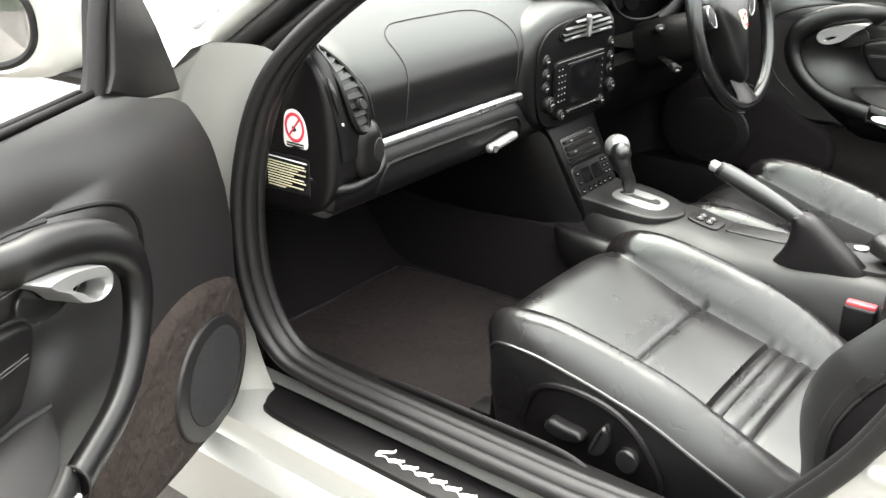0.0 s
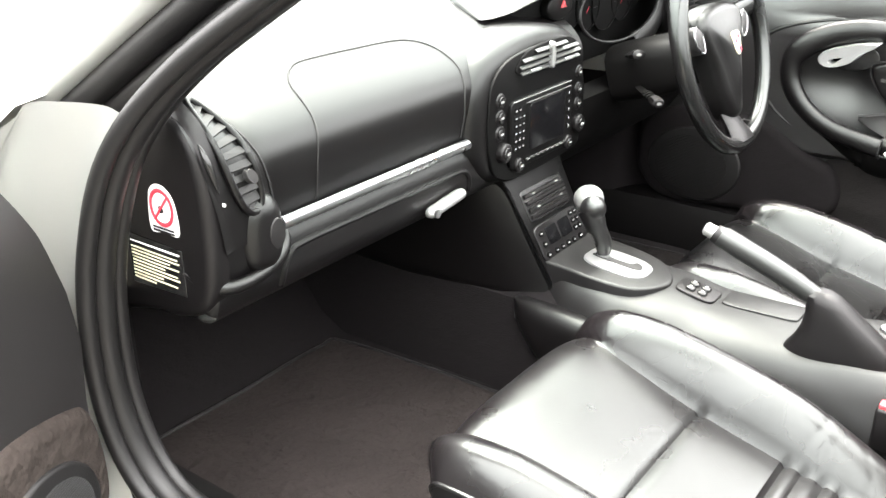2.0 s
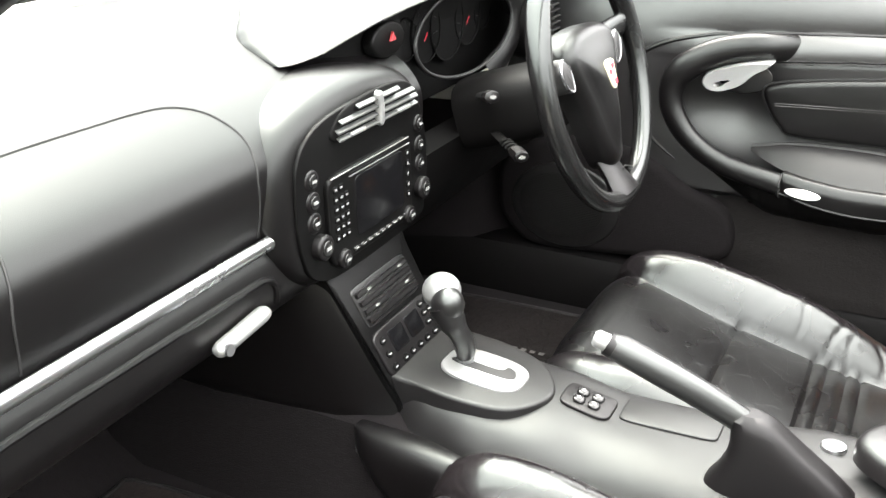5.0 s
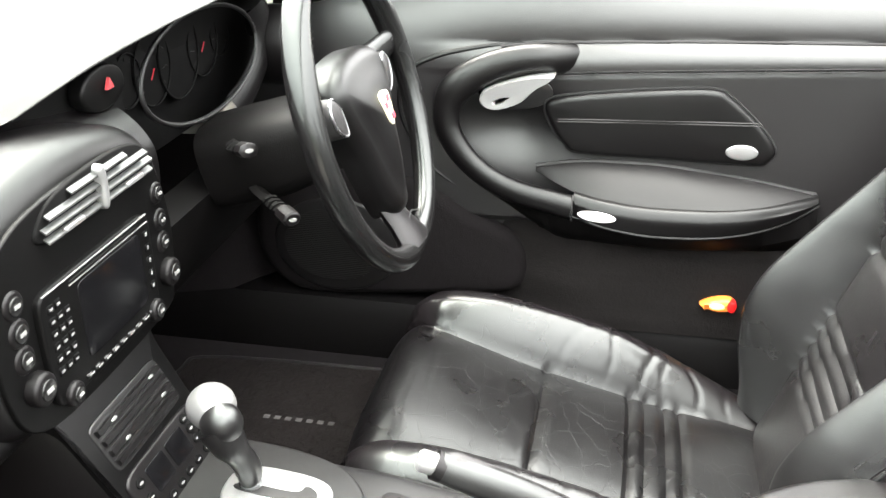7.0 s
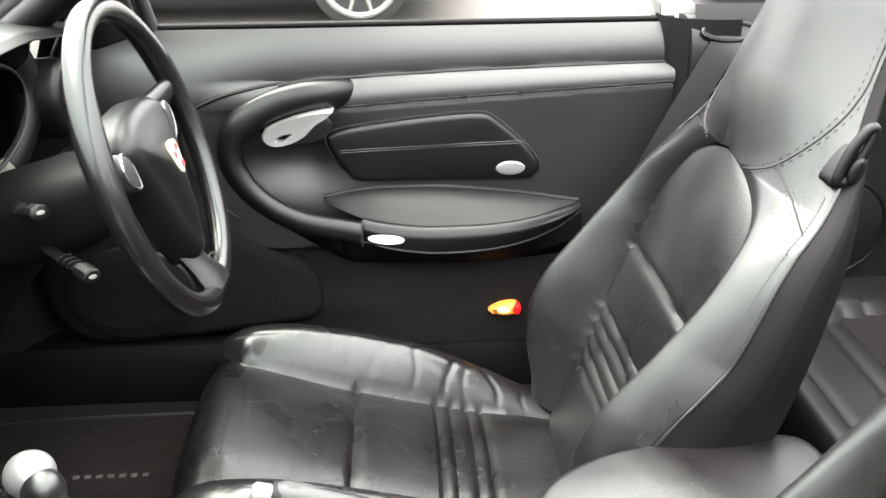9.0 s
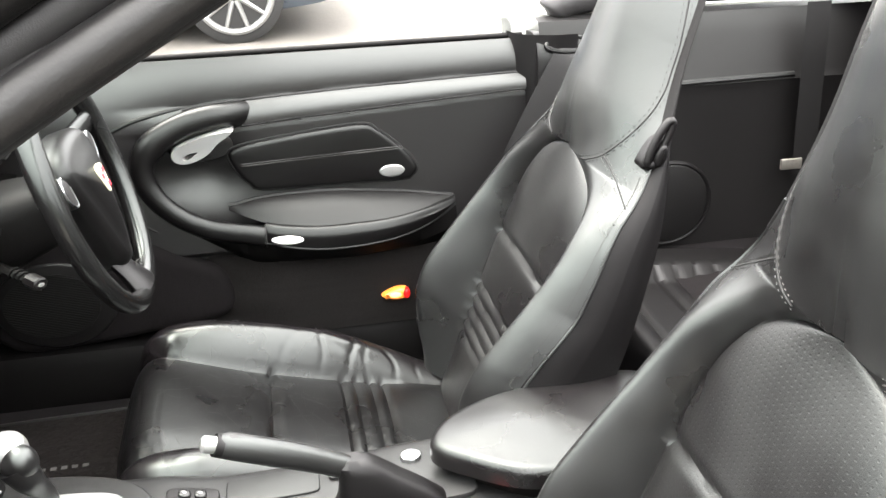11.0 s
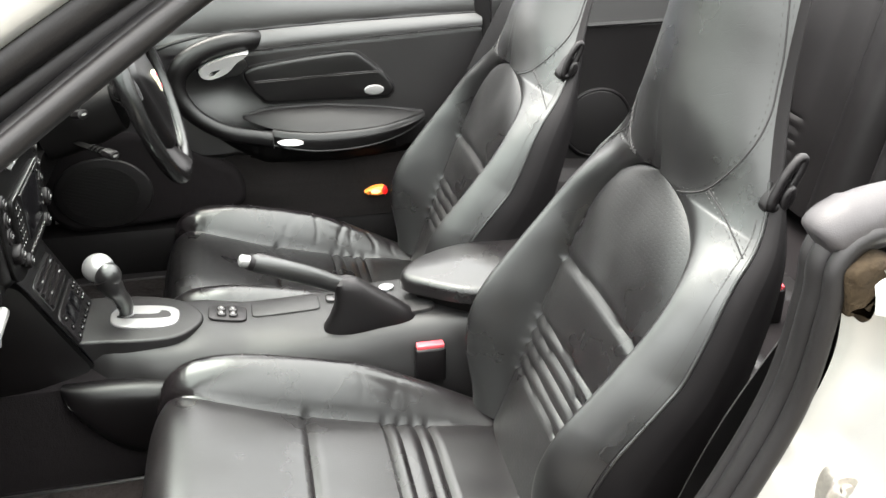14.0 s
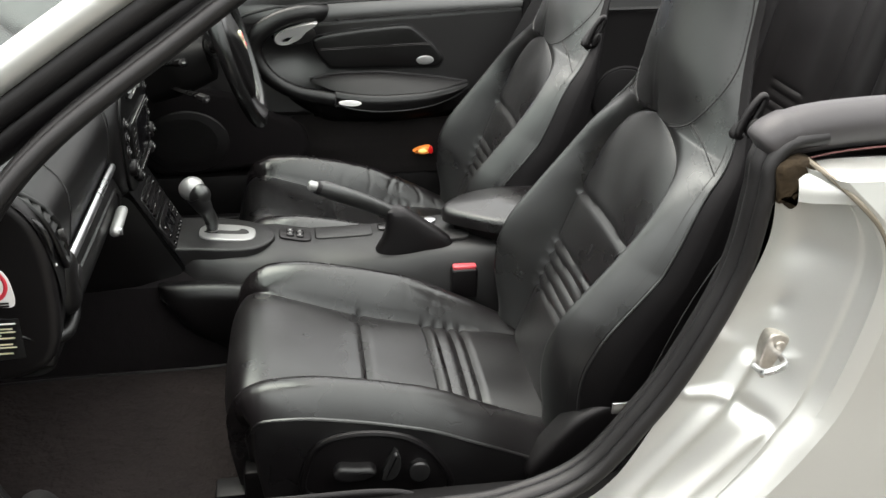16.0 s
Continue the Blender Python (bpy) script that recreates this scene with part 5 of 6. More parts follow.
for sgn in (-1, 1):
    part("spoke", tube([on_wheel(sgn * 0.08, 0.03, -0.035), on_wheel(sgn * 0.12, 0.035, -0.025), on_wheel(sgn * 0.16, 0.045, -0.008), on_wheel(sgn * 0.183, 0.05, 0.0)], [0.03, 0.026, 0.021, 0.0165], 16, flat=0.5, up=(0, -1, 0)), RIMSKIN, wheel)
    part("shift_switch", plate(flatcurve([(sgn * 0.092, -0.004), (sgn * 0.117, 0.004), (sgn * 0.128, 0.03), (sgn * 0.113, 0.046), (sgn * 0.092, 0.03)], 24), on_wheel, -0.035, 0.003, 0.007), INLAY, wheel, "grey thumb switch with a bright frame")
    part("switch_frame", tube([on_wheel(sgn * a, b, 0.001) for a, b in flatcurve([(0.094, -0.002), (0.116, 0.006), (0.126, 0.03), (0.112, 0.044), (0.094, 0.029)], 24)], 0.0018, 6, closed=True), CHROME, wheel)
part("spoke", tube([on_wheel(0.005, -0.085, -0.03), on_wheel(0.005, -0.12, -0.022), on_wheel(0.004, -0.152, -0.01), on_wheel(0.003, -0.172, -0.002), on_wheel(0.003, -0.185, 0.0)], [0.026, 0.028, 0.031, 0.038, 0.046], 16, flat=0.42, up=(0, -1, 0)), PLASTIC, wheel, "broad lower spoke in black leather")
part("spoke_seam", tube([on_wheel(a, -0.148 - 0.35 * abs(a - 0.02), 0.004) for a in spread(-0.018, 0.05, 14)], 0.0012, 6), SEAM, wheel)

column = thing("steering_column", (0.36, 0.35, 0.72), "black steering column shroud with two stalks", "steering column")
col = [on_wheel(0, -0.02, -0.06 - 0.03 * k) for k in range(6)]
part("shroud", loft([[c + WX * (0.06 + 0.006 * min(k, 2)) * math.copysign(abs(math.cos(a)) ** 0.6, math.cos(a)) + WU * (0.046 + 0.005 * min(k, 2)) * math.copysign(abs(math.sin(a)) ** 0.6, math.sin(a)) for a in spread(0, math.tau, 33)[:-1]] for k, c in enumerate(col)]), SILLBLACK, column)
for arm, tip in ((((0.315, 0.372, 0.752), (0.265, 0.352, 0.763), (0.232, 0.332, 0.772)), Vector((0.202, 0.305, 0.781))), (((0.33, 0.365, 0.702), (0.285, 0.335, 0.7), (0.25, 0.3, 0.698)), Vector((0.216, 0.266, 0.695)))):
    root = Vector(arm[-1])
    st = part("stalk", tube(curve([*arm, root.lerp(tip, 0.45)], 20), 0.0085, 4, flat=0.55), SILLBLACK, column, "flat black stalk")
    for k in range(3):
        part("grip_rib", tube([root.lerp(tip, -0.3 + 0.22 * k), root.lerp(tip, -0.2 + 0.22 * k)], 0.0105, 8, flat=0.6), DIALBLACK, st)
    part("stalk_end", tube([root.lerp(tip, 0.42), root.lerp(tip, 0.48), root.lerp(tip, 0.96), tip], [0.0085, 0.0115, 0.0115, 0.009], 8, flat=0.8), PLASTIC, st, "dark satin stalk end")
    part("end_mark", tube([tip, tip + (tip - root) * 0.03], 0.005, 8, flat=0.5), PRINT, st)


# ---- centre console ----
console = thing("centre_console", (0.03, 0, 0.22), "grey-black moulded centre console between the seats", "console")


def console_top(y):
    return lerp(((-0.5, 0.456), (-0.3, 0.456), (-0.2, 0.453), (-0.1, 0.441), (0.05, 0.438), (0.15, 0.452), (0.3, 0.463), (0.4, 0.47)), y)


rings = []
for y in spread(0.4, -0.62, 60):
    zt = console_top(y)
    wl = lerp(((-0.6, 0.1), (-0.25, 0.1), (-0.08, 0.105), (0.06, 0.1), (0.2, 0.102), (0.28, 0.09), (0.34, 0.07), (0.4, 0.055)), y)
    wr = 0.085
    dip = lerp(((-0.5, 0.012), (-0.1, 0.014), (0.06, 0.03), (0.16, 0.02), (0.3, 0.012)), y)
    prof = [(-wl - 0.035, 0.22), (-wl - 0.03, 0.33), (-wl - 0.015, zt - 0.06), (-wl, zt - dip - 0.012), (-wl + 0.02, zt - dip * 0.7), (-wl + 0.055, zt - 0.004), (0.0, zt), (wr - 0.03, zt - 0.002), (wr - 0.01, zt - 0.008), (wr, zt - 0.025), (wr + 0.015, 0.33), (wr + 0.02, 0.22)]
    pts = curve([(x + 0.025, y, z) for x, z in prof], 40)
    rings.append(pts)
part("console_body", loft(rings), GREY, console, "grey-black grained console moulding")
# selector surround and gate
surround = flatcurve([(-0.04, 0.36), (-0.058, 0.29), (-0.058, 0.225), (-0.042, 0.168), (0.0, 0.136), (0.04, 0.14), (0.085, 0.18), (0.1, 0.26), (0.085, 0.36)], 60)


def on_console(a, b, h):
    return Vector((a, b, console_top(b) + h))


part("selector_surround", plate(surround, on_console, -0.03, 0.006, 0.005), GREY, console, "oval selector surround")
gate = part("selector_gate", plate(oval(0.018, 0.231, 0.038, 0.058, 40, 3), on_console, 0.0, 0.0105, 0.003), MATT_SILVER, console, "brushed silver selector gate")
part("gate_slot", plate(flatcurve([(0.01, 0.27), (0.01, 0.195), (0.028, 0.19), (0.036, 0.204), (0.024, 0.214), (0.022, 0.27)], 30), on_console, 0.006, 0.0112, 0.0005), SEAM, gate)
sw = part("switch_block", plate(oval(0.036, 0.092, 0.026, 0.034, 28, 5), on_console, -0.006, 0.004, 0.002), PLASTIC, console)
for a, b in ((0.027, 0.102), (0.045, 0.102), (0.027, 0.082), (0.045, 0.082)):
    part("rocker_switch", plate(oval(a, b, 0.0075, 0.008, 16, 3), on_console, 0.002, 0.009, 0.003), GLOSS, sw)
    part("switch_mark", plate(oval(a, b, 0.003, 0.003, 8), on_console, 0.0085, 0.0098, 0.0003, seg=1), PRINT, sw)
part("tray_lid", plate(oval(0.05, -0.012, 0.027, 0.062, 28, 8), on_console, -0.006, 0.003, 0.002), GREY, console, "narrow flush tray lid")
part("console_switch", plate(oval(0.058, -0.098, 0.014, 0.012, 16, 4), on_console, -0.004, 0.005, 0.002), GLOSS, console)
part("lock_button", plate(oval(0.055, -0.2, 0.013, 0.015, 20), on_console, -0.004, 0.006, 0.003), CHROME, console, "round bright lock button")
part("brake_slot", plate(oval(-0.02, -0.215, 0.022, 0.06, 28, 4), on_console, -0.006, 0.0015, 0.001), SEAM, console)
lidp = flatcurve([(0.015, -0.222), (0.068, -0.25), (0.11, -0.33), (0.125, -0.43), (0.125, -0.55), (0.03, -0.57), (-0.07, -0.55), (-0.085, -0.43), (-0.075, -0.33), (-0.03, -0.26)], 60)
part("armrest_lid", plate(lidp, on_console, 0.02, 0.05, 0.0149, dome=0.012, seg=6), CUSHION, console, "padded leather armrest lid")
part("armrest_base", plate([(0.02 + (a - 0.02) * 0.8, -0.41 + (b + 0.41) * 0.86) for a, b in lidp], on_console, -0.02, 0.024, 0.003), SILLBLACK, console)
# padded knee trim beside the tunnel
knee = []
for y in spread(0.365, 0.06, 40):
    f = (y - 0.06) / 0.305
    zt = 0.365 + 0.045 * math.sin(min(1, f * 1.3) * math.pi / 2)
    zb = 0.3 - 0.05 * math.sin(min(1, f * 1.2) * math.pi) + 0.09 * max(0.0, (f - 0.75) / 0.25) ** 2
    out = 0.024 * math.sqrt(max(0.0, 1 - max(0.0, (f - 0.8) / 0.2) ** 2))
    knee.append([Vector((x, y, z)) for x, z in ((-0.08, zb), (-0.098 - out * 0.4, zb + 0.006), (-0.098 - out, zb + (zt - zb) * 0.35), (-0.098 - out, zt - 0.03), (-0.098 - out * 0.6, zt - 0.006), (-0.095, zt), (-0.07, zt - 0.005))])
tunnel = [[Vector((x, y, z)) for x, z in ((-0.11, 0.2), (-0.1, 0.3), (-0.085, 0.4), (-0.05, 0.43), (0.1, 0.43), (0.13, 0.4), (0.145, 0.3), (0.155, 0.2))] for y in spread(1.03, 0.2, 16)]
part("tunnel_carpet", loft(tunnel, closed=False), CARPET, console, "black carpet over the tunnel")
part("knee_trim", loft([curve(r, 24) for r in knee], closed=False), DASH, console, "padded black knee trim")

# ---- handbrake ----
handbrake = thing("handbrake", (-0.045, -0.2, 0.42), "black leather handbrake lever with silver button", "handbrake")
grip = curve([(-0.03, -0.13, 0.505), (-0.04, -0.06, 0.543), (-0.05, 0.0, 0.572), (-0.057, 0.04, 0.59)], 30)
part("grip", tube(grip, [0.0125 + 0.0025 * math.sin(i / 29 * 3) for i in range(30)], 16, flat=1.15), LEATHER, handbrake, "worn leather grip")
part("grip_trim", tube([p + Vector((0.002, 0.001, 0.0125)) for p in grip[2:28]], [0.003 + 0.0065 * min(1, i / 4, (26 - i) / 3) for i in range(26)], 12, flat=0.55), INLAY, handbrake, "grey perforated inlay along the grip")
part("grip_collar", tube([(-0.057, 0.036, 0.588), (-0.058, 0.044, 0.592)], 0.014, 16), PLASTIC, handbrake)
part("button", tube([(-0.058, 0.042, 0.5915), (-0.06, 0.056, 0.5965), (-0.0603, 0.059, 0.5975)], [0.0105, 0.0105, 0.007], 16), MATT_SILVER, handbrake, "bright release button")
boot = []
for z, y0, y1, half in ((0.425, -0.25, -0.068, 0.029), (0.436, -0.248, -0.074, 0.029), (0.455, -0.232, -0.086, 0.028), (0.475, -0.208, -0.094, 0.026), (0.495, -0.18, -0.097, 0.024), (0.512, -0.158, -0.096, 0.021), (0.524, -0.142, -0.094, 0.018), (0.531, -0.13, -0.1, 0.01)):
    boot.append([Vector((-0.033 + half * math.copysign(abs(math.cos(a)) ** 0.6, math.cos(a)), (y0 + y1) / 2 + (y1 - y0) / 2 * math.copysign(abs(math.sin(a)) ** 0.75, math.sin(a)), z)) for a in spread(0, math.tau, 33)[:-1]])
part("lever_base", loft(boot), PLASTIC, handbrake, "tapered black lever boot")

# ---- gear selector ----
selector = thing("gear_selector", (0.022, 0.26, 0.475), "black gear selector with silver topped knob", "gear lever")
part("stalk", tube(curve([(0.024, 0.262, 0.47), (0.023, 0.262, 0.487), (0.018, 0.264, 0.505), (0.011, 0.27, 0.524), (0.008, 0.277, 0.54), (0.01, 0.282, 0.553)], 26), [lerp(((0, 0.0105), (0.25, 0.014), (0.5, 0.0135), (0.75, 0.0185), (1, 0.0235)), i / 25) for i in range(26)], 18, flat=1.1), LEATHER, selector, "black leather lever")
part("stalk_collar", tube([(0.024, 0.262, 0.467), (0.024, 0.262, 0.474)], 0.0125, 16), CHROME, selector)
for name, mid, size, tilt, skin, words in (("knob_base", (0.0065, 0.2785, 0.559), (0.0205, 0.0225, 0.0235), 12, LEATHER, "black leather underside of the knob"), ("knob_cap", (0.0205, 0.2945, 0.568), (0.0245, 0.0265, 0.0245), 24, MATT_SILVER, "smooth silver knob cap")):
    bm = bmesh.new()
    bmesh.ops.create_uvsphere(bm, u_segments=28, v_segments=18, radius=1.0)
    bmesh.ops.transform(bm, matrix=Matrix.Translation(mid) @ Matrix.Rotation(radians(-tilt), 4, "X") @ Matrix.Diagonal((*size, 1)), verts=bm.verts)
    part(name, bm, skin, selector, words)

# ---- belt buckles between the seats ----
def build_buckle(x, y, z, name):
    b = thing(name, (x, y, z - 0.09), "black belt buckle with red release button", "belt buckle", "belt buckles")
    part("housing", rbox(x - 0.012, x + 0.012, y - 0.03, y + 0.025, z - 0.07, z, 0.006, 3), PLASTIC, b)
    part("red_button", rbox(x - 0.009, x + 0.009, y - 0.027, y + 0.022, z - 0.004, z + 0.006, 0.003, 2), RED_PLASTIC, b, "red release button")
    part("strap", rbox(x - 0.003, x + 0.003, y - 0.026, y + 0.0, z - 0.16, z - 0.065, 0.002), RUBBER, b)
    return b


build_buckle(-0.102, -0.25, 0.416, "belt_buckle")
build_buckle(0.125, -0.25, 0.385, "belt_buckle")
build_buckle(-0.155, -0.86, 0.49, "belt_buckle")


# ---- doors ----
CREASE = ((-0.545, 0.808), (-0.3, 0.803), (-0.168, 0.799), (0.04, 0.79), (0.15, 0.777), (0.234, 0.755), (0.36, 0.745), (0.52, 0.74))
STITCH = ((-0.545, 0.777), (-0.3, 0.764), (-0.1, 0.753), (0.02, 0.744), (0.52, 0.735))
RIM = ((-0.545, 0.515), (-0.42, 0.498), (-0.33, 0.485), (-0.18, 0.474), (-0.02, 0.481), (0.09, 0.505), (0.188, 0.537), (0.28, 0.57), (0.52, 0.6))

ARMREST_TOP = ((-0.40, 0.57), (-0.389, 0.571), (-0.254, 0.561), (-0.133, 0.559), (-0.036, 0.568), (0.04, 0.586))


def panel_x(y, z):
    """The inner face of a door, at the right-hand side of the car."""
    plain = min(1.0, max(0.0, (y - 0.06) / 0.2))
    if plain > 0:
        plain = plain * plain * (3 - 2 * plain)
        flat = 0.718 + 0.045 * max(0.0, (z - 0.72) / 0.148) ** 2.4
        return flat if plain >= 1 else flat * plain + panel_x(0.0599, z) * (1 - plain)
    zc, zs, zr = line(CREASE, y), line(STITCH, y), line(RIM, y)
    if z >= zc:
        f = (z - zc) / max(0.01, 0.868 - zc)
        return 0.737 + 0.022 * f ** 1.5 - 0.004 * math.sin(math.pi * min(1, f))
    if z >= zs:
        f = (z - zs) / max(0.01, zc - zs)
        return 0.716 + 0.02 * f - 0.007 * math.sin(math.pi * f)
    x = 0.722 + groove(z - zs, 0.005, -0.004)
    x += 0.03 * math.exp(-((y - 0.075) / 0.085) ** 2 - ((z - 0.655) / 0.055) ** 2)
    if z < zr:
        x += 0.018 * min(1, (zr - z) / 0.012)
    return x


def build_door(sgn, name, label):
    door = thing(name, (0.79 * sgn, 0.60, 0.33), label, "car door")

    def m(p):
        return Vector((p[0] * sgn, p[1], p[2]))

    def on_panel(x):
        return lambda a, b, h: m((x - h, a, b))

    front = lambda z: line(((0.33, 0.45), (0.45, 0.52), (0.535, 0.52), (0.606, 0.53), (0.674, 0.519), (0.754, 0.489), (0.816, 0.458), (0.832, 0.43), (0.846, 0.37), (0.868, 0.30)), z)
    zs = spread(0.455, 0.868, 84)
    part("inner_panel", loft([[m((panel_x(-0.545 + (front(z) + 0.545) * f, z), -0.545 + (front(z) + 0.545) * f, z)) for f in spread(0, 1, 80)] for z in zs], closed=False), DOORSKIN, door, "black grained door panel")
    rows = []
    for f in spread(0, 1, 14):
        row = []
        for k in spread(0, 1, 70):
            y = -0.545 + 1.0 * k
            z = 0.322 + (line(RIM, y) + 0.006 - 0.322) * f
            out = lerp(((-0.545, 0.708), (-0.45, 0.69), (-0.05, 0.688), (0.12, 0.735), (0.5, 0.744)), y)
            row.append(m((out + 0.012 * f * f + 0.0022 * math.sin(9 * y + 75 * z) * math.sin(3 * y + 1), y, z)))
        rows.append(row)
    part("door_carpet", loft(rows, closed=False), DOORCARPET, door, "dark rippled carpet along the foot of the door")
    pocket = flatcurve([(0.515, 0.52), (0.48, 0.545), (0.384, 0.571), (0.298, 0.572), (0.22, 0.55), (0.14, 0.5), (0.06, 0.455), (0.06, 0.37), (0.2, 0.345), (0.33, 0.332), (0.456, 0.33), (0.518, 0.385), (0.529, 0.45)], 60)
    part("carpet_bulge", plate(pocket, on_panel(0.75), 0, 0.045, 0.02, seg=5), BULGE if sgn < 0 else CARPET, door, "worn brown-black carpet trim")
    sp = part("speaker_ring", plate(oval(0.378, 0.43, 0.113, 0.088, 44), on_panel(0.706), -0.004, 0.006, 0.005), RUBBER, door, "round door speaker grille")
    for k in range(37):
        z = 0.43 - 0.0648 + 0.0036 * k
        w = 0.088 * math.sqrt(max(0.02, 1 - ((z - 0.43) / 0.068) ** 2))
        part("grille_bar", tube([m((0.6995, 0.385 - w, z)), m((0.6995, 0.385 + w, z))], 0.0011, 5), RUBBER, sp)
    nose = lambda z: line(((0.32, 0.58), (0.7, 0.58), (0.8, 0.55), (0.845, 0.5), (0.868, 0.43)), z)
    part("outer_skin", loft([[m((x, nose(z) + (-0.6 - nose(z)) * f, z)) for x, z in ((0.80, 0.32), (0.87, 0.325), (0.882, 0.4), (0.89, 0.55), (0.885, 0.72), (0.865, 0.82), (0.83, 0.862), (0.785, 0.868))] for f in spread(0, 1, 30)]), SILVER_PAINT, door, "silver outer door skin")
    part("door_end", loft([[m((x, -0.546 - 0.004 * i, z)) for x, z in ((0.755, 0.335), (0.72, 0.47), (0.728, 0.6), (0.728, 0.76), (0.752, 0.868), (0.80, 0.86), (0.82, 0.6), (0.81, 0.34))] for i in (0, 1)]), SILVER_PAINT, door)
    part("window_seal", tube([m((0.772, y, 0.87)) for y in spread(-0.55, 0.30, 24)], 0.0055, 10), SILLBLACK, door, "black window slot seal")
    part("window_seal", tube([m((0.795, y, 0.866)) for y in spread(-0.55, 0.30, 24)], 0.006, 10), SILLBLACK, door)
    # crease that loops round the pull handle, and stitched line
    loop = curve([m((panel_x(y, z) + 0.0012, y, z)) for y, z in ((0.05, 0.789), (0.1, 0.785), (0.15, 0.778), (0.2, 0.766), (0.24, 0.746), (0.262, 0.712), (0.258, 0.66), (0.225, 0.595), (0.19, 0.563), (0.165, 0.548))], 60)
    part("panel_rib", tube(loop, [0.0045 - 0.0042 * abs(i / 29.5 - 1) ** 4 for i in range(60)], 8), DASH, door)
    part("crease_seam", tube([m((panel_x(y, line(CREASE, y)) - 0.001, y, line(CREASE, y))) for y in spread(-0.54, 0.1, 60)], 0.0028, 6), SEAM, door)
    for dz in (0.0, -0.004):
        part("stitch_line", tube([m((panel_x(y, line(STITCH, y) + 0.001) - 0.0006, y, line(STITCH, y) + 0.003 + dz)) for y in spread(-0.54, 0.02, 60)], 0.0011, 5), THREAD if dz else SEAM, door)
    part("rim_edge", tube([m((0.719, y, line(RIM, y))) for y in spread(-0.54, 0.03, 60)], 0.005, 8), GLOSS, door)
    # pull handle: a blunt block above the lever that bends down into the armrest
    path = curve([m(p) for p in ((0.737, -0.012, 0.768), (0.713, 0.02, 0.77), (0.704, 0.06, 0.769), (0.697, 0.11, 0.757), (0.689, 0.155, 0.733), (0.684, 0.178, 0.7), (0.681, 0.174, 0.655), (0.675, 0.138, 0.607), (0.667, 0.075, 0.571), (0.66, -0.026, 0.549))], 80)
    rad = [lerp(((0, 0.0225), (0.04, 0.0235), (0.2, 0.025), (0.45, 0.0255), (0.6, 0.021), (0.8, 0.019), (1, 0.0195)), i / 79) for i in range(80)]
    part("pull_handle", tube(path, rad, 20, flat=0.8, up=(1, 0, 0)), DASH, door, "looped black pull handle")
    lip = ((-0.405, 0.566), (-0.367, 0.546), (-0.31, 0.531), (-0.255, 0.523), (-0.2, 0.519), (-0.142, 0.518), (-0.085, 0.524), (-0.028, 0.535), (0.09, 0.553), (0.2, 0.583))

    def shelf(y):
        """How far in the upper edge of the armrest stands."""
        if y < -0.18:
            return 0.72 - 0.071 * max(0.0, 1 - abs((y + 0.18) / 0.225) ** 2.6)
        return 0.72 - 0.071 * (0.25 + 0.75 * max(0.0, 1 - abs((y + 0.18) / 0.22) ** 3))
    face = []
    for y in spread(-0.029, -0.4, 60):
        e, zl, zb = shelf(y), soft(ARMREST_TOP, y), soft(lip, y, 0.02)
        face.append(curve([m(p) for p in ((e + 0.004, y, zl + 0.003), (e - 0.005, y, zl + 0.0005), (e - 0.011, y, zl - 0.008), (e - 0.0135, y, zl * 0.6 + zb * 0.4), (e - 0.0125, y, zl * 0.25 + zb * 0.75), (e - 0.009, y, zb + 0.001), (e + 0.01, y, zb - 0.003))], 24))
    part("armrest", loft(face, closed=False), DASH, door, "black padded armrest")
    edge = [m((shelf(y) - 0.0085 if y < -0.05 else 0.5 * (shelf(-0.05) - 0.0085 + 0.664) if y < 0 else 0.664 + 0.06 * y, y, soft(lip, y, 0.02))) for y in spread(0.1, -0.4, 80)]
    part("armrest_lip", tube(edge[13:], 0.0034, 8), DASH, door, "fine raised edge under the armrest")
    low = [(p, line(RIM, p.y) - 0.004, max(0.0, min(1.0, 1 - p.y / 0.1)) ** 0.6) for p in edge]
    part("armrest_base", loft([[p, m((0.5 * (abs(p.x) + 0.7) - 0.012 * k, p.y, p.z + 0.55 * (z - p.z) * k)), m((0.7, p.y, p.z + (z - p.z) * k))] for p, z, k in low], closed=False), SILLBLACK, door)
    part("arm_lamp", plate(oval(-0.066, 0.5435, 0.03, 0.0085, 28), (lambda a, b, h: m((shelf(a) - 0.0135 - h, a, b))), -0.012, 0.003, 0.002), WHITE, door, "oval bright lamp lens")
    part("joint_line", tube([m((0.66 + 0.017 * math.cos(a), -0.027, 0.549 + 0.021 * math.sin(a))) for a in spread(0, math.tau, 25)[:-1]], 0.0016, 6, closed=True), SEAM, door)
    # pocket lid behind the armrest
    top = ((-0.40, 0.572), (-0.36, 0.58), (-0.299, 0.591), (-0.158, 0.607), (-0.035, 0.606), (0.02, 0.597), (0.045, 0.589))
    def lid_at(s, y):
        zt, zl = soft(top, y), soft(ARMREST_TOP, y)
        k = max(0.0, 1 - abs((y + 0.18) / 0.22) ** 3)
        return m((0.722 - 0.073 * k * s ** 0.85, y, zt + (zl - zt) * s + 0.009 * k * math.sin(math.pi * s ** 0.8)))
    part("pocket_lid", strip(lid_at, spread(0, 1, 18), spread(-0.398, 0.038, 60)), SIDEVINYL, door, "long padded pocket lid")
    part("lid_seam", tube([lid_at(0, y) for y in spread(-0.398, 0.038, 60)], 0.004, 6), SEAM, door)
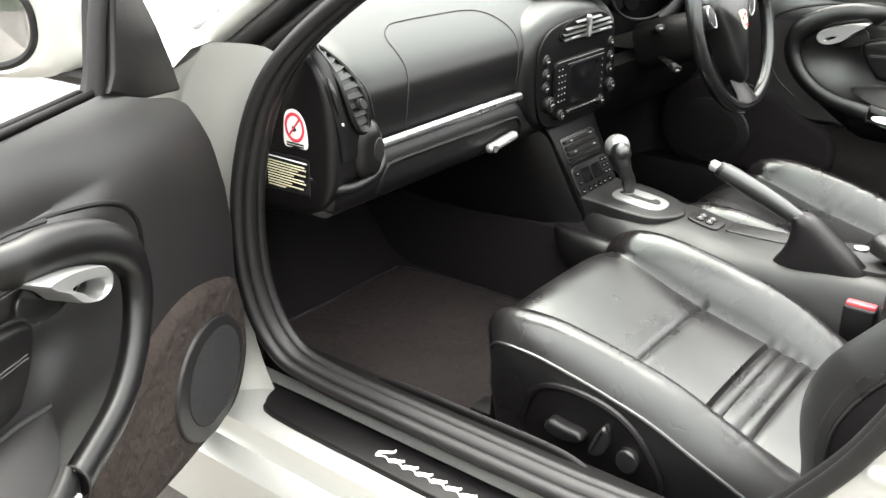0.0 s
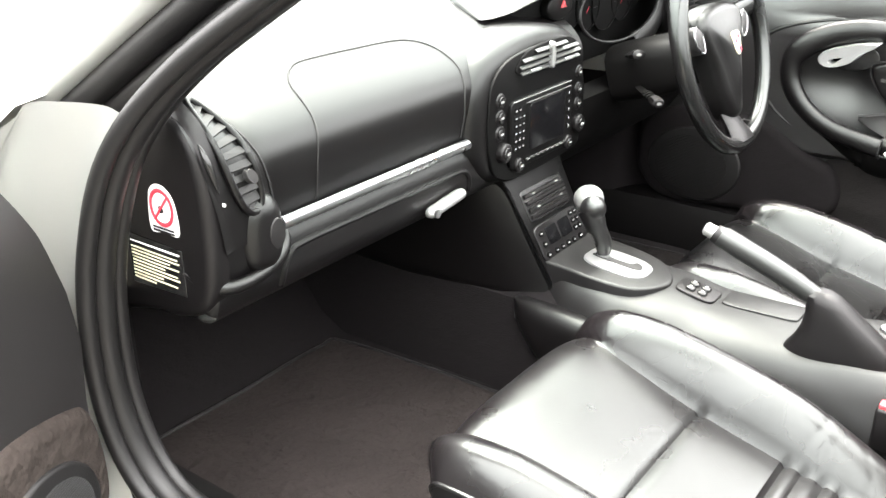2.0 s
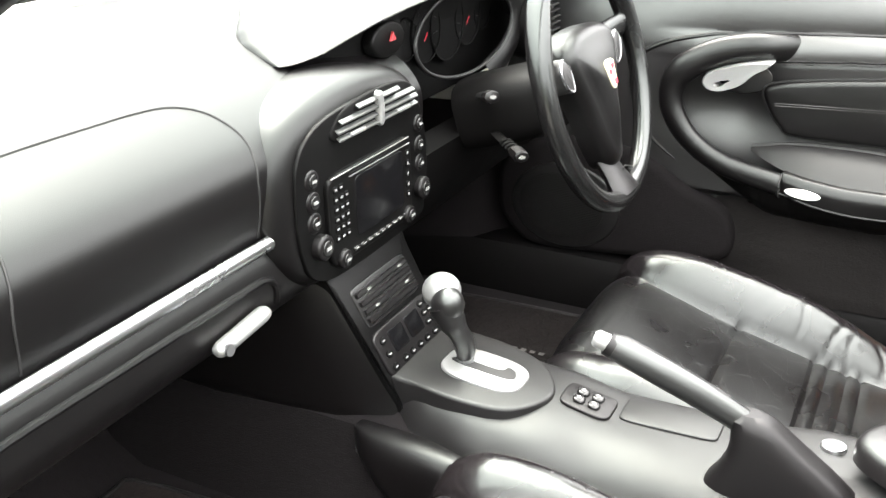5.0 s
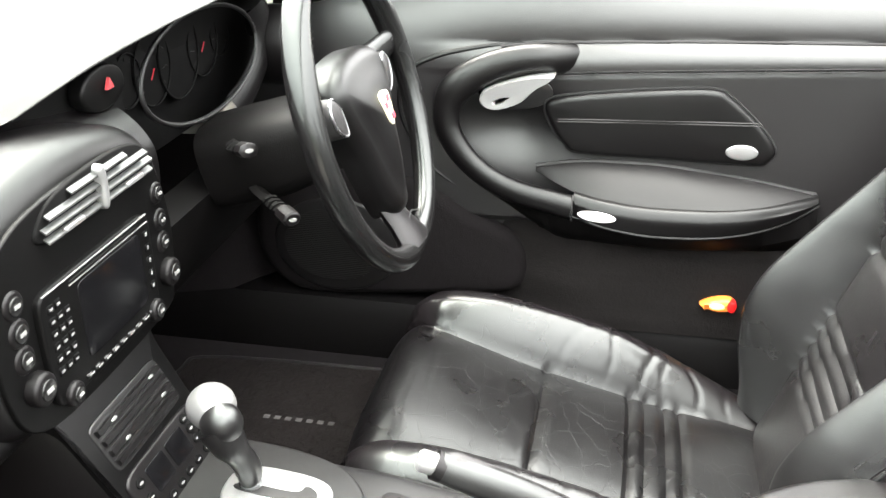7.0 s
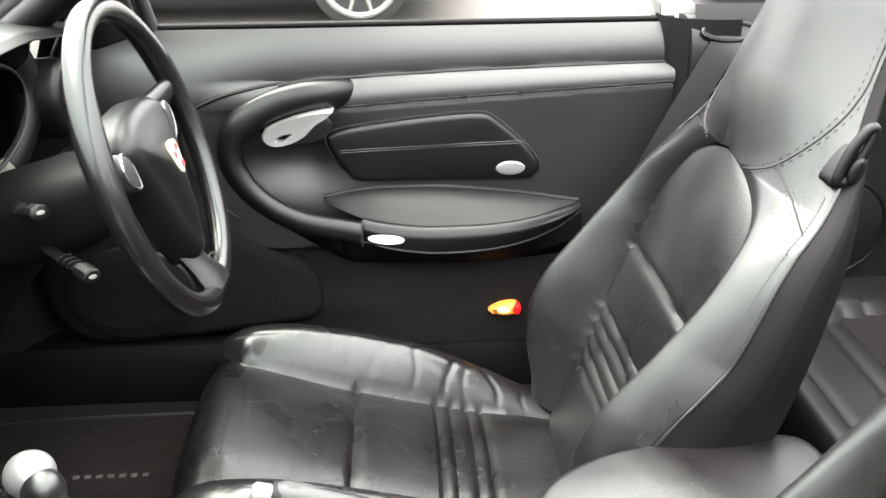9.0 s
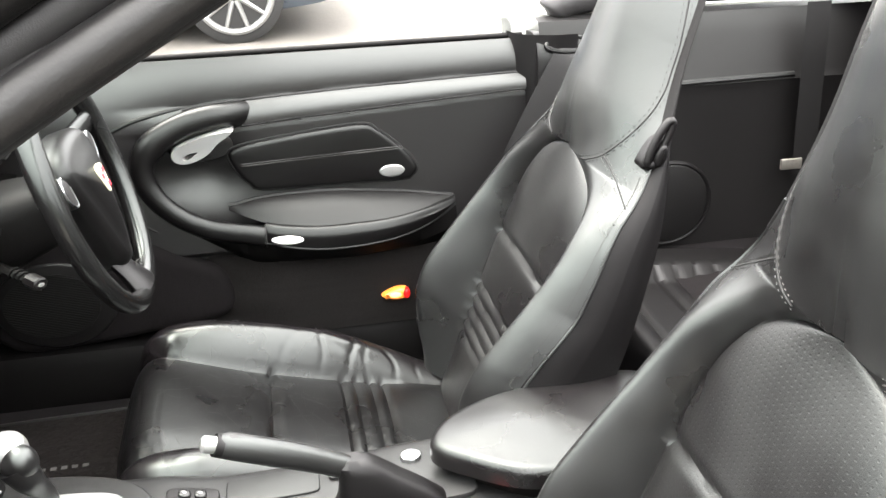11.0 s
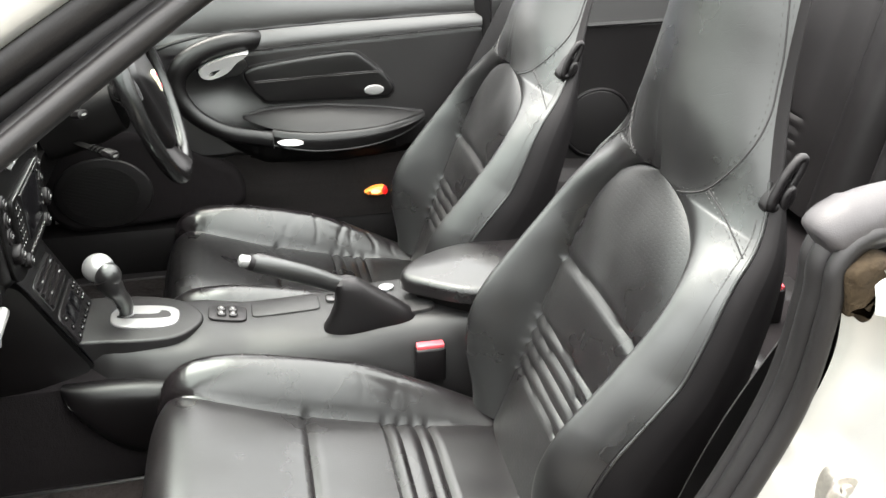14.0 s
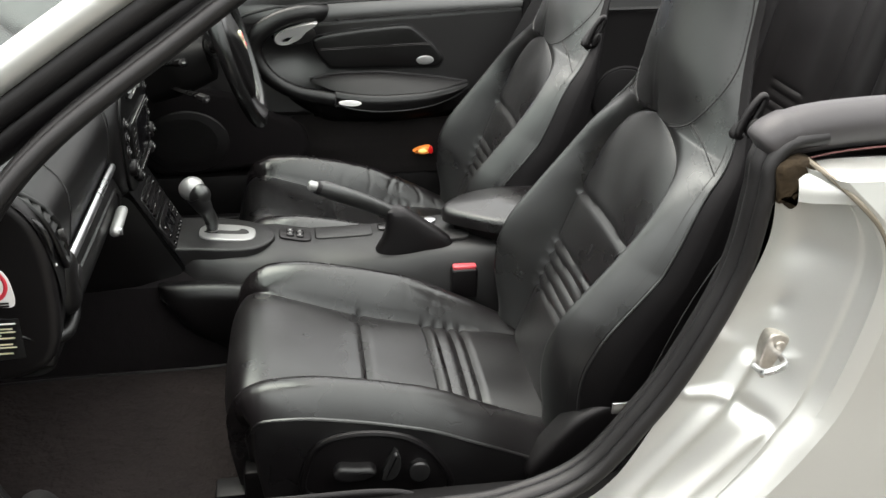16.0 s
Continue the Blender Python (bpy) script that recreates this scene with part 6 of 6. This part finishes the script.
    # leather pad
    pad = flatcurve([(0.028, 0.69), (0.015, 0.708), (-0.05, 0.719), (-0.14, 0.729), (-0.225, 0.734), (-0.255, 0.72), (-0.3, 0.68), (-0.327, 0.643), (-0.318, 0.622), (-0.295, 0.616), (-0.16, 0.618), (-0.03, 0.62), (-0.005, 0.635), (0.012, 0.655)], 70)
    part("pad", plate(pad, on_panel(0.725), 0, 0.014, 0.01, dome=0.002, seg=5), DASH, door, "stitched leather door pad")
    part("pad_seam", tube([m((0.7215, a, b)) for a, b in pad], 0.003, 6, closed=True), SEAM, door)
    for dz in (0, 0.004):
        part("pad_stitch", tube([m((0.7098, y, 0.672 + dz + 0.02 * math.sin((0.02 - y) * 3.2) ** 1.0 * 0.6)) for y in spread(0.005, -0.30, 40)], 0.0009, 5), THREAD, door)
    part("pad_badge", plate(oval(-0.277, 0.639, 0.0245, 0.0125, 28), on_panel(0.713), 0, 0.006, 0.003), MATT_SILVER, door, "oval silver badge")
    # release lever in its cup
    part("lever_cup", plate(oval(0.075, 0.715, 0.06, 0.03, 32), on_panel(0.724), 0, 0.004, 0.002), GLOSS, door)
    lev = flatcurve([(0.012, 0.753), (0.018, 0.744), (0.04, 0.73), (0.062, 0.709), (0.095, 0.696), (0.118, 0.698), (0.127, 0.712), (0.114, 0.729), (0.075, 0.743), (0.04, 0.751)], 50)
    k = 0.2 if sgn > 0 else 0.5
    eye = [(0.094 + (a - 0.09) * k, 0.709 + (b - 0.713) * k) for a, b in lev]

    def ring(pts, grow, h):
        return [m((0.712 - h, 0.078 + (a - 0.078) * grow, 0.717 + (b - 0.717) * grow)) for a, b in pts]
    part("release_lever", loft([ring(lev, 1.0, -0.004), ring(lev, 1.0, 0.027), ring(lev, 0.985, 0.033), ring(lev, 0.93, 0.036), ring(eye, 1.2, 0.035), ring(eye, 1.05, 0.031), ring(eye, 1.0, 0.01)], caps=False), MATT_SILVER, door, "silver interior release lever with a finger hole")
    # corner trim below the screen pillar, and the mirror
    sail = [(0.3, 0.868), (0.371, 0.842), (0.482, 0.828), (0.469, 0.872), (0.44, 0.925), (0.409, 0.97), (0.375, 1.02), (0.355, 1.035), (0.335, 0.97), (0.315, 0.89)]
    part("sail_trim", plate(sail, on_panel(0.765), -0.03, 0.012, 0.006), PLASTIC, door, "black triangular mirror trim")
    part("window_channel", tube([m((0.772, 0.297, 0.862)), m((0.768, 0.317, 0.95)), m((0.762, 0.345, 1.035))], 0.011, 16), RUBBER, door)
    part("mirror_arm", tube([m((0.79, 0.43, 0.85)), m((0.86, 0.45, 0.856)), m((0.93, 0.455, 0.868))], [0.034, 0.032, 0.036], 12, flat=0.6), PLASTIC, door)
    rings = []
    for rx, rz, cx, y in ((0.094, 0.063, 1.005, 0.406), (0.104, 0.069, 0.998, 0.401), (0.122, 0.075, 0.986, 0.406), (0.14, 0.079, 0.972, 0.422), (0.15, 0.08, 0.962, 0.45), (0.149, 0.079, 0.962, 0.475), (0.138, 0.072, 0.965, 0.51), (0.11, 0.055, 0.97, 0.54), (0.06, 0.028, 0.975, 0.558), (0.004, 0.002, 0.975, 0.562)):
        rings.append([m((cx + rx * math.copysign(abs(math.cos(a)) ** 0.8, math.cos(a)), y, 0.93 + rz * math.copysign(abs(math.sin(a)) ** 0.8, math.sin(a)))) for a in spread(0, math.tau, 41)[:-1]])
    housing = part("mirror_housing", loft(rings), SILVER_PAINT, door, "silver mirror housing")
    part("mirror_glass", plate(oval(0, 0, 0.088, 0.058, 36, 2.6), (lambda a, b, h: m((1.005 + a, 0.408 - h, 0.93 + b))), 0, 0.002, 0.001), MIRROR, housing, "mirror glass")
    part("mirror_rim", tube([m((1.005 + a, 0.406, 0.93 + b)) for a, b in oval(0, 0, 0.093, 0.062, 48, 2.4)], 0.006, 8, closed=True), PLASTIC, housing)
    # door edge lamp
    lens = flatcurve([(-0.24, 0.386), (-0.256, 0.396), (-0.274, 0.4005), (-0.29, 0.399), (-0.297, 0.388), (-0.289, 0.3785), (-0.27, 0.3755), (-0.254, 0.379)], 36)
    lamp = part("edge_lamp", plate(lens, on_panel(0.695), 0, 0.02, 0.009), AMBER, door, "glowing amber door lamp")
    part("lamp_core", plate(oval(-0.267, 0.388, 0.0125, 0.006, 20), on_panel(0.677), -0.004, 0.003, 0.002), CORE, lamp, "bright yellow core of the lamp")
    part("lamp_end", plate(oval(-0.29, 0.389, 0.0075, 0.0105, 20), on_panel(0.682), -0.006, 0.0105, 0.005), REDLAMP, lamp, "red end of the door lamp")
    return door


driver_door = build_door(1, "driver_door", "closed black trimmed car door with silver handle")
passenger_door = build_door(-1, "passenger_door", "open car door with black trim and silver mirror")
passenger_door.rotation_euler = (0, 0, radians(-63))


# ---- rear of the cabin ----
rear = thing("rear_trim", (0, -0.9, 0.42), "black rear side trim with round speaker panels", "car trim")
for sgn in (-1, 1):
    def m(p, sgn=sgn):
        return Vector((p[0] * sgn, p[1], p[2]))
    part("side_panel", loft([[m((x, y, z)) for z, x in ((0.36, 0.70), (0.5, 0.70), (0.74, 0.70), (0.765, 0.692), (0.78, 0.70), (0.86, 0.71), (0.9, 0.73), (0.905, 0.76))] for y in spread(-0.57, -1.3, 16)], closed=False), SIDEVINYL, rear, "black vinyl rear side panel")
    part("panel_strip", tube([m((0.694, y, 0.768 + (-(y + 0.6)) * 0.012)) for y in spread(-0.58, -1.09, 12)], 0.006, 8), GREY, rear)
    part("speaker_panel", plate(oval(-0.845, 0.52, 0.085, 0.085, 44), (lambda a, b, h, sgn=sgn: Vector(((0.70 - h) * sgn, a, b))), -0.004, 0.009, 0.004), RUBBER, rear, "round rear speaker cover")
    part("speaker_rim", tube([m((0.695, -0.845 + 0.088 * math.cos(a), 0.52 + 0.088 * math.sin(a))) for a in spread(0, math.tau, 49)[:-1]], 0.005, 8, closed=True), PLASTIC, rear)
    part("post_trim", loft([[m((x, y, z)) for x, y in ((0.775, -0.52), (0.735, -0.53), (0.715, -0.555), (0.70, -0.60), (0.70, -0.64))] for z in spread(0.36, 0.88, 14)], closed=False), PLASTIC, rear, "black door post trim")
    cap_rows = [[m((x, y, z)) for x, z in ((0.695, 0.70), (0.694, 0.79), (0.698, 0.835), (0.708, 0.862), (0.725, 0.876), (0.75, 0.88), (0.785, 0.876))] for y in spread(-0.565, -0.73, 14)]
    part("post_cap", loft(cap_rows, closed=False), DASH, rear, "smooth black cap of the door post")
    part("cap_front", loft([[m((x, y, z)) for x, z in ((0.695, 0.70), (0.694, 0.79), (0.698, 0.835), (0.708, 0.862), (0.725, 0.876), (0.75, 0.88), (0.785, 0.876))] for y in (-0.565, -0.562)] + [[m((0.78, -0.562, 0.72))] * 7], closed=False), PLASTIC, rear)
    def on_cap(a, b, h, sgn=sgn):
        return Vector(((0.7085 + 0.62 * b - 0.8 * h) * sgn, -0.625 + a, 0.858 + 0.78 * b + 0.6 * h))
    part("belt_slot", plate(oval(0, 0, 0.043, 0.013, 32), on_cap, -0.004, 0.004, 0.002), SEAM, rear)
    part("slot_lip", tube([on_cap(a, b, 0.004) for a, b in oval(0, 0, 0.046, 0.0155, 44)], 0.004, 8, closed=True), DASH, rear, "raised lip round the belt outlet")

for x0, sgn in ((0.33, 1), (-0.33, -1)):
    rs = thing("back_bench", (x0, -1.0, 0.42), "small black leather rear seat with ribbed panels", "car seat", "rear seats")
    def bench(u, v, lift=0.0, x0=x0, bulge=0.055 if x0 < 0 else 0.014):
        """A place across and up the rear backrest, whose top rolls backward."""
        over = max(0.0, v - 0.9) / 0.1
        y = -1.105 - 0.10 * min(v, 0.9) - 0.07 * (1 - math.cos(over * 1.5))
        z = 0.47 + 0.5 * min(v, 0.9) + 0.045 * math.sin(over * 1.5)
        a = abs(u)
        y += bulge * math.exp(-((a - 0.78) / 0.16) ** 2) - 0.075 * a ** 14 - 0.006 * math.exp(-((a - 0.56) / 0.02) ** 2) + lift
        if a < 0.26:
            y += 0.004 * (1 - (a / 0.26) ** 4) - sum(0.005 * math.exp(-((v - 0.16 - 0.05 * k) / 0.008) ** 2) for k in range(5)) * (1 - (a / 0.26) ** 6)
        return Vector((x0 + u * 0.328, y, z))
    part("back_pad", strip(bench, spread(-1, 1, 61), spread(0, 1, 90)), REARHIDE, rs, "soft leather rear backrest with fine pleats")
    for u in (-0.56, 0.56):
        part("back_seam", tube([bench(u, v) for v in spread(0, 1, 40)], 0.0014, 6), SEAM, rs)
    seat = []
    for f in spread(0, 1, 70):
        y = -0.6 - 0.5 * f
        rib = -sum(0.006 * math.exp(-((f - 0.34 - 0.085 * k) / 0.012) ** 2) for k in range(5)) - 0.006 * math.exp(-((f - 0.16) / 0.012) ** 2)
        roll = 0.15 * max(0.0, 1 - f / 0.1) ** 2.2
        seat.append([Vector((x0 + u * 0.325, y, 0.442 - 0.05 * f - roll + (0.018 if abs(u) > 0.7 else rib))) for u in spread(-1, 1, 25)])
    part("seat_pad", loft(seat, closed=False), REARHIDE, rs, "ribbed leather rear cushion")
tagged(part("rear_bulkhead", rbox(-0.74, 0.74, -1.34, -1.26, 0.3, 0.93, 0.02), CARPET), "black carpeted rear bulkhead", "carpet", kind="structure")
tagged(part("hood_cover", loft([[Vector((x, y, z)) for x in spread(-0.72, 0.72, 15)] for y, z in ((-1.2, 0.93), (-1.3, 0.955), (-1.6, 0.965), (-1.9, 0.9))], closed=False), LEATHER), "black folded hood cover", "hood cover", kind="structure")
# fixed belts beside the front seats
for sgn in (-1, 1):
    belt = thing("seat_belt", (0.70 * sgn, -0.5, 0.36), "black woven seat belt hanging beside the seat", "seat belt", "seat belts")
    path = curve([Vector((x * sgn, y, z)) for x, y, z in ((0.706, -0.632, 0.862), (0.69, -0.6, 0.82), (0.68, -0.51, 0.65), (0.68, -0.45, 0.5), (0.685, -0.40, 0.37))], 30)
    rows = []
    for i, p in enumerate(path):
        t = (path[min(i + 1, 29)] - path[max(i - 1, 0)]).normalized()
        w = Vector((0.25 * sgn, 0.9, 0.4))
        w = (w - t * w.dot(t)).normalized() * 0.022
        n = t.cross(w).normalized() * 0.001
        rows.append([p - w - n, p + w - n, p + w + n, p - w + n])
    part("webbing", loft(rows), RUBBER, belt, "black woven webbing")
    part("tongue", rbox(*sorted((0.668 * sgn, 0.676 * sgn)), -0.475, -0.41, 0.44, 0.465, 0.004), PLASTIC, belt)
    part("tongue_plate", rbox(*sorted((0.67 * sgn, 0.674 * sgn)), -0.415, -0.385, 0.443, 0.462, 0.001), CHROME, belt, "steel belt tongue")
rb = thing("rear_belt", (0.64, -1.08, 0.6), "black rear seat belt with steel tongue", "seat belt")
part("webbing", loft([[Vector((0.66 - 0.02 * f, y, 0.92 - 0.34 * f)) for y in (-1.08, -1.13)] for f in spread(0, 1, 8)], closed=False), RUBBER, rb)
part("tongue_plate", rbox(0.622, 0.629, -1.09, -1.045, 0.598, 0.62, 0.002), STRIKER, rb, "steel belt tongue")

# ---- outside ----
def build_car(x, y, paint, name, label):
    car = thing(name, (x, y, 0), label, "car")
    half = 0.85
    prof = ((0.0, 0.45, 0.62), (0.12, 0.22, 0.72), (0.5, 0.18, 0.8), (1.0, 0.18, 0.9), (1.25, 0.18, 0.95), (2.9, 0.18, 0.98), (3.6, 0.18, 0.92), (4.1, 0.22, 0.88), (4.25, 0.4, 0.75))
    rings = []
    for f in spread(0, 4.25, 40):
        z0, z1 = line([(a, b) for a, b, c in prof], f), line([(a, c) for a, b, c in prof], f)
        rings.append([Vector((x + sx * half * w, y - 0.75 + f, z0 + (z1 - z0) * g)) for sx, w, g in ((-1, 0.9, 0), (-1, 1.0, 0.2), (-1, 1.02, 0.5), (-1, 0.98, 0.85), (-1, 0.9, 1), (1, 0.9, 1), (1, 0.98, 0.85), (1, 1.02, 0.5), (1, 1.0, 0.2), (1, 0.9, 0))])
    part("body", loft(rings), paint, car)
    cab = [[Vector((x + sx * half * w, y - 0.75 + f, z)) for sx, w, z in ((-1, 0.95, 0.93), (-1, 0.75, 0.95 + h), (1, 0.75, 0.95 + h), (1, 0.95, 0.93))] for f, h in ((0.5, 0.0), (1.0, 0.42), (2.2, 0.48), (3.2, 0.0))]
    part("cabin", loft(cab), SCREEN, car)
    for wy in (0.0, 2.55):
        for sx in (-1, 1):
            px = x + sx * (half - 0.08)
            wh = part("wheel", tube([(px - 0.1, y + wy, 0.31), (px - 0.08, y + wy, 0.31), (px + 0.08, y + wy, 0.31), (px + 0.1, y + wy, 0.31)], [0.28, 0.315, 0.315, 0.28], 40), TYRE, car)
            ox = px + sx * 0.101
            part("wheel_rim", tube([(ox, y + wy + 0.235 * math.cos(a), 0.31 + 0.235 * math.sin(a)) for a in spread(0, math.tau, 41)[:-1]], 0.022, 8, closed=True), MATT_SILVER, wh, "silver alloy rim")
            for k in range(10):
                a = k / 10 * math.tau
                part("rim_spoke", tube([(ox, y + wy + 0.04 * math.cos(a), 0.31 + 0.04 * math.sin(a)), (ox, y + wy + 0.23 * math.cos(a), 0.31 + 0.23 * math.sin(a))], [0.018, 0.013], 6), MATT_SILVER, wh)
            part("rim_hub", tube([(ox - 0.01, y + wy, 0.31), (ox + 0.015 * sx + 0.005, y + wy, 0.31)], 0.05, 16), MATT_SILVER, wh)
    return car


# added boundary, out of view; taller towards -x, -y to block low sky
hedge = []
for i in range(97):
    a = i / 96 * math.tau
    wob = 0.4 * math.sin(a * 9) + 0.25 * math.sin(a * 23)
    high = 0.25 + 0.65 * max(0.0, -math.cos(a - 0.7)) ** 0.7
    hedge.append([Vector(((13 + wob * f) * math.cos(a), (13 + wob * f) * math.sin(a), (z + 0.3 * f * math.sin(a * 17)) * high)) for z, f in ((-0.1, 0.0), (1.2, 1), (2.6, 1), (3.6, 0.8), (4.0, 1.0))])
tagged(part("boundary", loft(hedge, closed=False), ADDED_HEDGE), "plain dark green boundary added round the yard, taller behind to block low sky", "hedge", kind="structure")
build_car(6.1, 0.1, BLUE_PAINT, "parked_car", "blue-grey parked car on silver alloy wheels")
build_car(7.6, -5.2, PALE_PAINT, "parked_car", "white parked car further along the yard")
